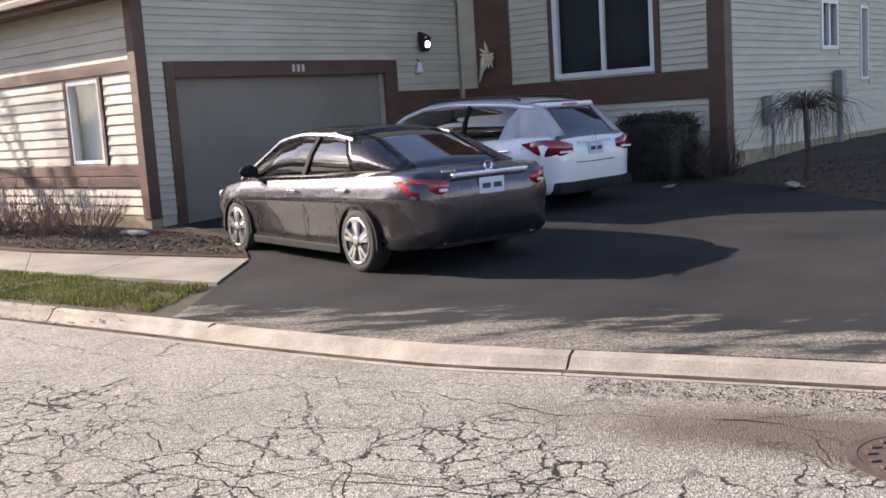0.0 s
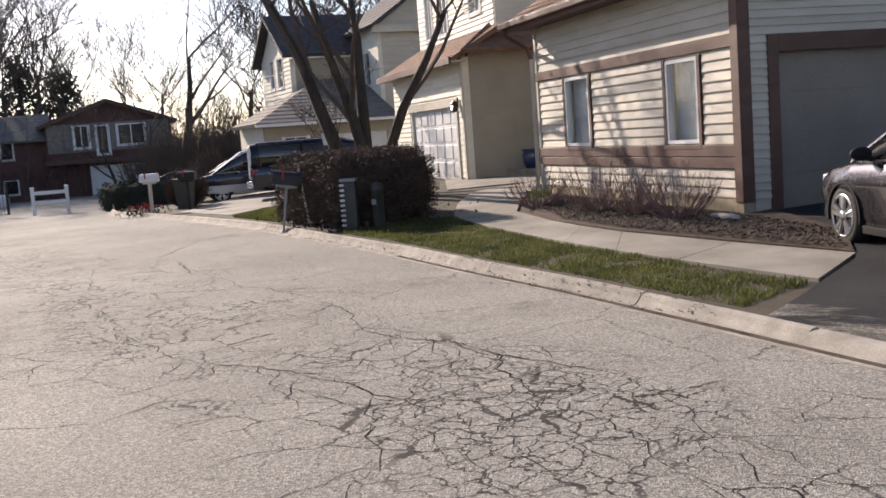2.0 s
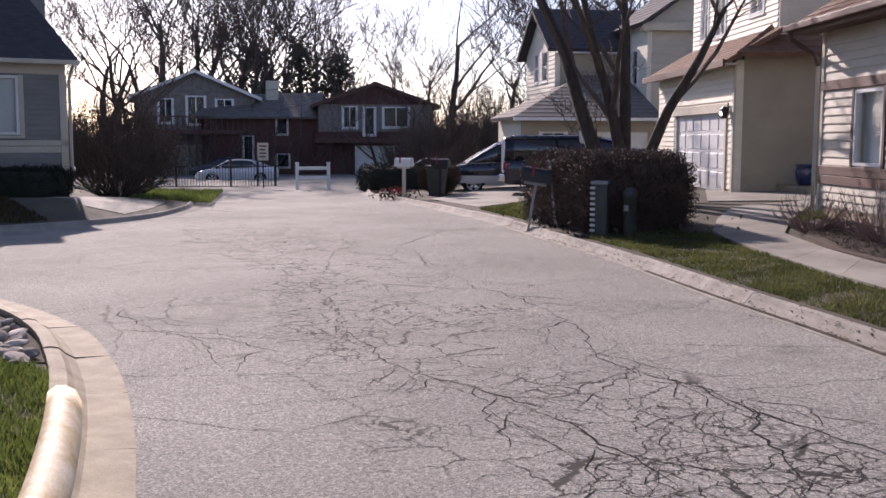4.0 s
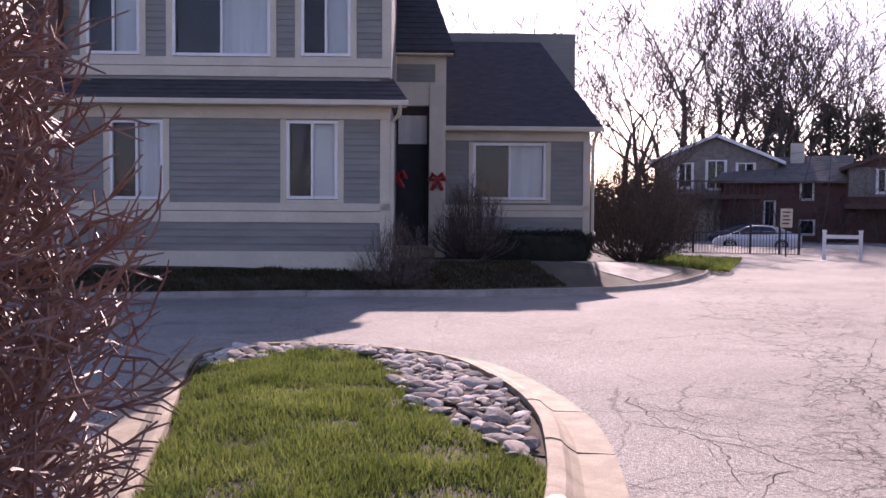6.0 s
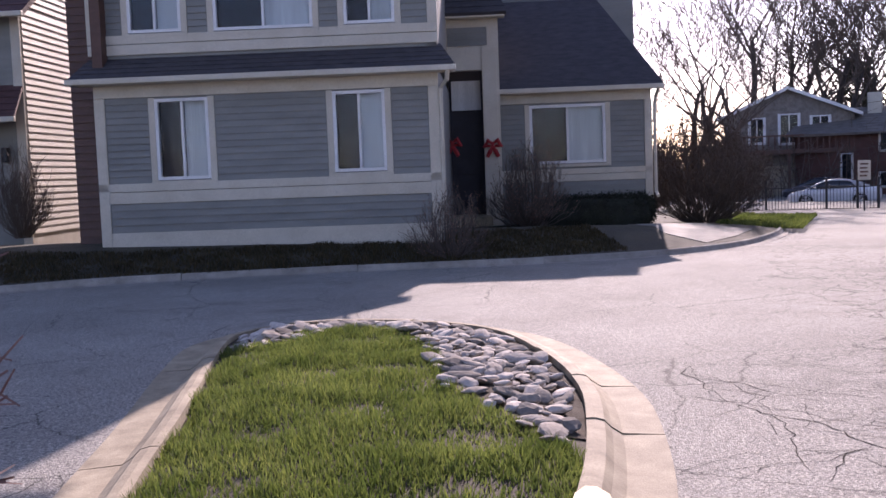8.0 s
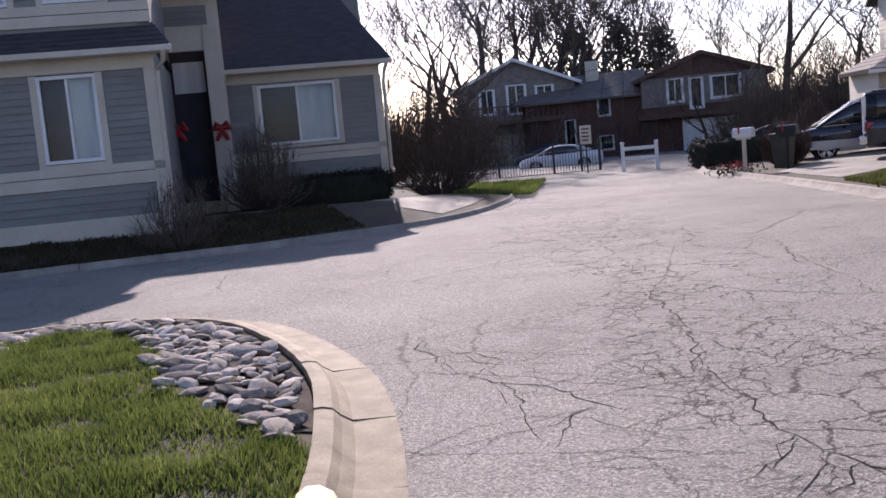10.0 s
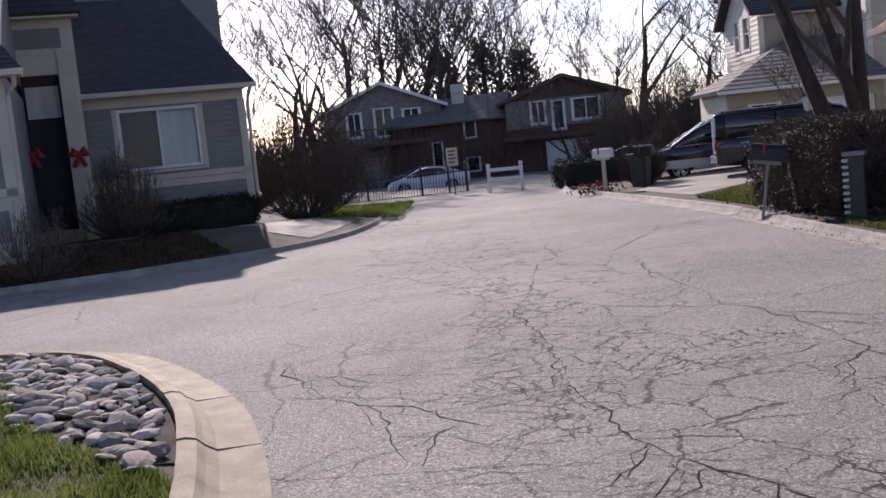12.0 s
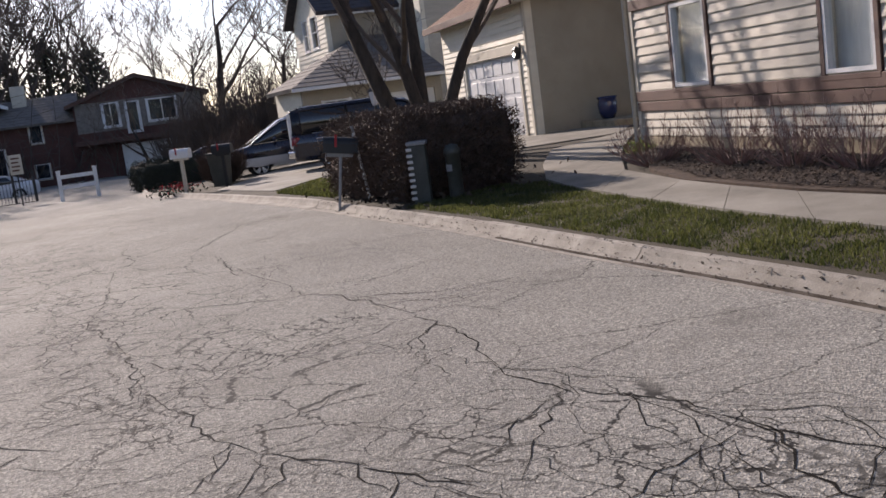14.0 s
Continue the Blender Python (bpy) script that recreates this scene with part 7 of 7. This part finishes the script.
while len(placed) < 300 and tries < 14000:
    tries += 1
    i = rng.randrange(1, len(island) - 1)
    p = island[i]
    w = band_width(p.x, p.y)
    if w <= 0.05:
        continue
    t = (island[i + 1] - island[i - 1]).normalized()
    q = p + Vector((-t.y, t.x)) * (0.60 + rng.random() * w * 1.02) + t * rng.uniform(-0.2, 0.2)
    r = rng.uniform(0.055, 0.125)
    if any((q - o).length < (r + s) * 0.66 for o, s in placed):
        continue
    placed.append((q, r))
    ob = new("stone", stone_meshes[rng.randrange(7)])
    ob.parent = band
    ob.matrix_basis = pose(q.x, q.y, height_island(q.x, q.y) + r * 0.2 + rng.uniform(0, 0.03), rng.uniform(-22, 22), rng.uniform(-22, 22), rng.uniform(0, 360)) @ Matrix.Diagonal((r, r, r, 1))
tagged(slab("gravel_strip", [p for p in offset_line(run, 0.48)] + [p for p in offset_line(run, 1.25)][::-1], lambda x, y: height_island(x, y) + 0.012, 0.3, M_GRIT, drop=0.05), "dark gritty soil under the stones", "soil", kind="structure")

yl = [p for p in island[:len(island) // 2] if -6.95 < p.x < -1.4]
yk = thing("yellow_kerb", "worn yellow-painted upright kerb at the island's edge", "kerb", kind="structure")
part("kerb_stone", sweep([(0.285, -0.05), (0.295, 0.05), (0.33, 0.125), (0.39, 0.16), (0.45, 0.16), (0.50, 0.125), (0.515, -0.05)], yl, zg), M_YELLOW, yk, smooth=True)

rng = random.Random(33)
def chips(name, label, poly, height, count, size, mat):
    vs, fs = [], []
    xs, ys = [p[0] for p in poly], [p[1] for p in poly]
    n = 0
    while n < count:
        x, y = rng.uniform(min(xs), max(xs)), rng.uniform(min(ys), max(ys))
        if not inside(poly, x, y):
            continue
        n += 1
        s, a, tilt = rng.uniform(0.4, 1.0) * size, rng.uniform(0, 6.28), rng.uniform(-0.6, 0.6)
        c = Vector((x, y, height(x, y) + 0.02 + abs(tilt) * s * 0.4))
        u = Vector((math.cos(a), math.sin(a), tilt)) * s
        w = Vector((-math.sin(a), math.cos(a), rng.uniform(-.4, .4))) * s * rng.uniform(0.3, 0.7)
        up = Vector((0, 0, 0.006))
        i = len(vs)
        vs += [c - u, c + w, c + u, c - w, c + up]
        fs += [(i, i + 1, i + 4), (i + 1, i + 2, i + 4), (i + 2, i + 3, i + 4), (i + 3, i, i + 4)]
    return tagged(raw(name, vs, fs, mat), label, "mulch", kind="stuff")


chips("mulch_leaves", "brown leaves and bark chips on the bed", [(-2.45, 12.1), (-3.92, 12.95), (-5.8, 14.0), (-7.5, 15.35), (-8.8, 16.9), (-9.4, 18.8), (-4.7, 15.2), (-3.0, 13.6)], lambda x, y: height_north(x, y) + 0.05, 11000, 0.034, M_CHIP)
chips("corner_leaves", "brown leaves and bark chips in the corner bed", [(4.1, 16.4), (5.1, 12.6), (6.5, 10.4), (11, 14), (8, 19)], lambda x, y: height_north(x, y) + 0.05 + 0.035 * min(6, dist_to([Vector((4, 16.5)), Vector((5.05, 12.3)), Vector((6.4, 10.2))], x, y)), 7000, 0.034, M_CHIP)
chips("kerb_leaves", "brown leaves and twigs lying along the kerb", [(p.x, p.y) for p in offset_line(north, 0.02) if -15 < p.x < -2.5] + [(p.x, p.y) for p in offset_line(north, 0.28) if -15 < p.x < -2.5][::-1], lambda x, y: zg(x, y) + 0.0 + 0.10 * max(0.0, min(1.0, (dist_to(north, x, y) - 0.16) / 0.08)), 550, 0.022, M_CHIP)
chips("gutter_grit", "dark leaf grit washed along the kerb", [(3.6, 5.3), (1.0, 6.45), (1.1, 6.75), (3.8, 5.75)], lambda x, y: zg(x, y) - 0.014, 1500, 0.013, M_CHIP)
for x, y, r in ((4.54, 14.45, 0.12), (4.62, 14.3, 0.05), (3.04, 15.37, 0.09), (5.75, 14.1, 0.13), (-4.55, 14.55, 0.16), (-4.75, 14.75, 0.12)):
    rock = tagged(new("bed_rock", stone_meshes[int(abs(x * 10)) % 7]), "pale rounded rock at the bed's edge", "rock", "rocks in the beds")
    rock.matrix_world = pose(x, y, height_north(x, y) + 0.06 + r * 0.25, 5, 8, x * 70) @ Matrix.Diagonal((r, r, r, 1))

# ---- street furniture ----
def lathe_z(profile, n=32):
    bm = bmesh.new()
    rings = [[bm.verts.new((r * math.cos(k * 2 * math.pi / n), r * math.sin(k * 2 * math.pi / n), z)) for k in range(n)] if r > 0 else [bm.verts.new((0, 0, z))] for r, z in profile]
    for a, b in zip(rings, rings[1:]):
        for k in range(n):
            if len(b) == 1:
                bm.faces.new((a[k], a[(k + 1) % n], b[0]))
            else:
                bm.faces.new((a[k], a[(k + 1) % n], b[(k + 1) % n], b[k]))
    return bm


mh = thing("manhole_cover", "rusty round manhole cover in the street", "manhole cover", pose(2.52, 5.08, 0.0))
part("rim", lathe_z([(0.40, -0.02), (0.40, 0.006), (0.345, 0.008), (0.345, -0.02)]), M_IRON, mh)
part("lid", lathe_z([(0.34, -0.02), (0.34, 0.006), (0.0, 0.008)]), M_IRON, mh)
for k in range(37):
    ring_no, pos_no = (0, 0) if k == 0 else ((1, k - 1) if k < 7 else ((2, k - 7) if k < 19 else (3, k - 19)))
    a, r = pos_no * 2 * math.pi / max(1, ring_no * 6), ring_no * 0.095
    part("lid_stud", box(r * math.cos(a) - 0.02, r * math.cos(a) + 0.02, r * math.sin(a) - 0.02, r * math.sin(a) + 0.02, 0.006, 0.016, 0.004), M_IRON, mh)


def mailbox(x, y, z, yaw, h, label, box_mat, post_mat, lean=0.0, w=0.09):
    mb = thing("mailbox", label, "mailbox", pose(x, y, z, 0, lean, yaw))
    part("post", box(-w / 2, w / 2, -w / 2, w / 2, -0.2, h, 0.008), post_mat, mb)
    half = [(math.cos(a * math.pi / 8) * 0.11, 0.15 + math.sin(a * math.pi / 8) * 0.11) for a in range(9)]
    prof = [(0.11, 0.0)] + half + [(-0.11, 0.0)]
    part("body", loft([[(x0, py, h + pz) for py, pz in prof] for x0 in (-0.28, 0.26)]), box_mat, mb)
    part("door", loft([[(x0, py * 1.06, h - 0.004 + pz * 1.04) for py, pz in prof] for x0 in (0.26, 0.28)]), box_mat, mb)
    part("flag", box(-0.1, -0.06, -0.13, -0.105, h + 0.1, h + 0.3, 0.003), M_REDBOW, mb)
    part("bracket", box(-0.22, 0.2, -0.04, 0.04, h - 0.06, h, 0.008), post_mat, mb)
    return mb


mailbox(-13.72, 15.5, height_north(-13.7, 15.6), 41, 0.86, "dark tilted mailbox on a thin post before the hedge", M_BLACK, M_GREYBOX, 9, 0.045)
stake = thing("marker_stake", "thin pale leaning marker stake at the kerb", "stake", pose(-13.35, 15.85, 0.08, 4, -5, 0))
part("stake", box(-0.018, 0.018, -0.018, 0.018, -0.1, 1.25, 0.004), M_WHITE, stake)
part("tip", box(-0.02, 0.02, -0.02, 0.02, 1.16, 1.27, 0.004), M_GREYBOX, stake)
ped = thing("utility_pedestal", "green utility pedestal with sun-bright louvres standing against the hedge", "utility box", pose(-11.75, 15.22, height_north(-11.75, 15.22), 0, 0, 30), "utility pedestals")
part("body", box(-0.13, 0.13, -0.11, 0.11, -0.1, 0.86, 0.02), M_UTIL, ped)
part("cap", box(-0.15, 0.15, -0.13, 0.13, 0.86, 0.92, 0.02), M_GREYBOX, ped)
# louvres in silver, so the sunlit rim of the green box is painted on
for k in range(9):
    part("sunlit_louvre", box(-0.155, -0.07, -0.13, 0.12, 0.06 + k * 0.09, 0.105 + k * 0.09, 0.008), M_SILVER, ped)
tub = thing("utility_pedestal", "round-topped dark green utility pedestal by the hedge", "utility box", pose(-11.35, 15.52, height_north(-11.35, 15.52)), "utility pedestals")
part("body", lathe_z([(0.11, -0.1), (0.11, 0.62), (0.125, 0.63), (0.125, 0.70), (0.09, 0.78), (0.0, 0.80)], 20), M_UTIL, tub, smooth=True)
part("label_plate", box(-0.05, 0.05, -0.118, -0.108, 0.40, 0.50), M_GREYBOX, tub)
mailbox(-25.0, 21.5, -0.18, 25, 1.05, "white mailbox on a post by the far drive", M_WHITE, M_CREAM)
mailbox(-24.2, 22.3, -0.15, 25, 1.0, "dark mailbox by the round shrub", M_BLACK, M_BLACK)
wheelie = thing("refuse_bin", "grey wheeled refuse bin by the far drive", "bin", pose(-25.2, 23.0, -0.15, 0, 0, 30))
part("body", loft([[(sx * w, sy * w, z) for sx, sy in ((-1, -1), (1, -1), (1, 1), (-1, 1))] for w, z in ((0.2, 0.02), (0.27, 0.95))]), M_UTIL, wheelie)
part("lid", box(-0.3, 0.3, -0.3, 0.3, 0.95, 1.02, 0.03), M_UTIL, wheelie)
fb = thing("flower_bed", "small bed of red flowers by the far mailbox", "flowers", pose(-25.6, 21.6, -0.12))
fr2 = random.Random(8)
leaves("blossoms", fb, [Vector((fr2.gauss(0, 0.3), fr2.gauss(0, 0.3), 0.12 + fr2.random() * 0.15)) for k in range(60)], 3, M_REDBOW, 0.035, fr2)
leaves("greens", fb, [Vector((fr2.gauss(0, 0.35), fr2.gauss(0, 0.35), 0.06 + fr2.random() * 0.1)) for k in range(80)], 3, M_EVERGREEN, 0.05, fr2)
lp = thing("yard_lamp", "black post lantern with clear glass by the drive", "lamp", pose(-19.25, 23.2, 0.05))
part("post", cyl((0, 0, -0.1), (0, 0, 1.55), 0.035, 10), M_BLACK, lp)
part("lantern", loft([[(r * math.cos(k * math.pi / 3), r * math.sin(k * math.pi / 3), z) for k in range(6)] for r, z in ((0.05, 1.55), (0.09, 1.6), (0.13, 1.9))]), M_LENS, lp)
part("cap", loft([[(r * math.cos(k * math.pi / 3), r * math.sin(k * math.pi / 3), z) for k in range(6)] for r, z in ((0.16, 1.9), (0.10, 2.0), (0.02, 2.08))]), M_BLACK, lp)

# white rail fence, sign and iron gate at the street's end
fence = thing("rail_fence", "short white two-rail fence at the street's end", "fence", pose(-36.15, 24.75, -0.33, 0, 0, 56.5))
for x in (0.0, 1.28):
    p = part("post", box(x - 0.07, x + 0.07, -0.07, 0.07, -0.2, 1.02, 0.01), M_WHITE, fence)
    part("post_cap", box(x - 0.085, x + 0.085, -0.085, 0.085, 1.02, 1.08, 0.015), M_WHITE, p)
for z in (0.38, 0.76):
    part("rail", box(0.07, 1.21, -0.025, 0.025, z, z + 0.14, 0.008), M_WHITE, fence)
sign = thing("notice_sign", "small white notice sign on a black post", "sign", pose(-38.5, 24.55, -0.42, 0, 0, 58))
part("post", box(-0.03, 0.03, 0.0, 0.05, -0.2, 2.0, 0.005), M_BLACK, sign)
panel = part("panel", box(-0.23, 0.23, -0.02, 0.0, 1.2, 1.95, 0.006), M_CREAM, sign)
for k in range(4):
    part("text_bar", box(-0.15, 0.15 - 0.04 * (k % 2), -0.024, -0.02, 1.78 - k * 0.15, 1.84 - k * 0.15), M_RED, panel)
gate = thing("iron_gate", "black iron picket gate across the far lot", "gate", pose(-43.8, 20.9, -0.62, 0, 0, 62.7))
part("top_rail", box(0, 6.4, -0.02, 0.02, 1.05, 1.09), M_BLACK, gate)
part("bottom_rail", box(0, 6.4, -0.02, 0.02, 0.15, 0.19), M_BLACK, gate)
for k in range(50):
    part("picket", box(0.06 + k * 0.128, 0.08 + k * 0.128, -0.01, 0.01, 0.1, 1.15), M_BLACK, gate)
for x in (0.0, 2.0, 4.4, 5.6, 6.4):
    part("gate_post", box(x - 0.05, x + 0.05, -0.05, 0.05, -0.2, 1.45, 0.01), M_BLACK, gate)

# utilities on the corner wall of the tan house
meter = thing("electric_meter", "grey electric meter box on the tan wall", "meter", RA @ pose(18.15, 7.40, 1.15))
part("box", box(-0.22, 0.16, -0.16, 0.0, 0.0, 0.5, 0.02), M_GREYBOX, meter)
part("dial", cyl((-0.03, -0.16, 0.3), (-0.03, -0.25, 0.3), 0.085, 14), M_LENS, meter)
part("pipe", cyl((0.0, -0.07, -0.7), (0.0, -0.07, 0.0), 0.03, 8), M_GREYBOX, meter)
conduit = thing("conduit", "grey service conduit with a junction box on the wall", "conduit", RA @ pose(21.4, 7.40, 0.7))
part("pipe", cyl((0, -0.06, -0.3), (0, -0.06, 1.25), 0.06, 8), M_GREYBOX, conduit)
part("head", box(-0.14, 0.10, -0.16, 0.0, 0.7, 1.35, 0.02), M_GREYBOX, conduit)
part("valve", box(0.08, 0.28, -0.14, 0.0, 0.85, 1.0, 0.02), M_GREYBOX, conduit)
post = thing("marker_post", "grey marker post with a red label on the verge", "post", pose(-19.75, -2.5, 0.25, 0, 0, 80))
part("body", box(-0.07, 0.07, -0.05, 0.05, -0.1, 0.72, 0.015), M_GREYBOX, post)
part("label", box(-0.045, 0.045, -0.056, -0.05, 0.3, 0.58), M_REDBOW, post)
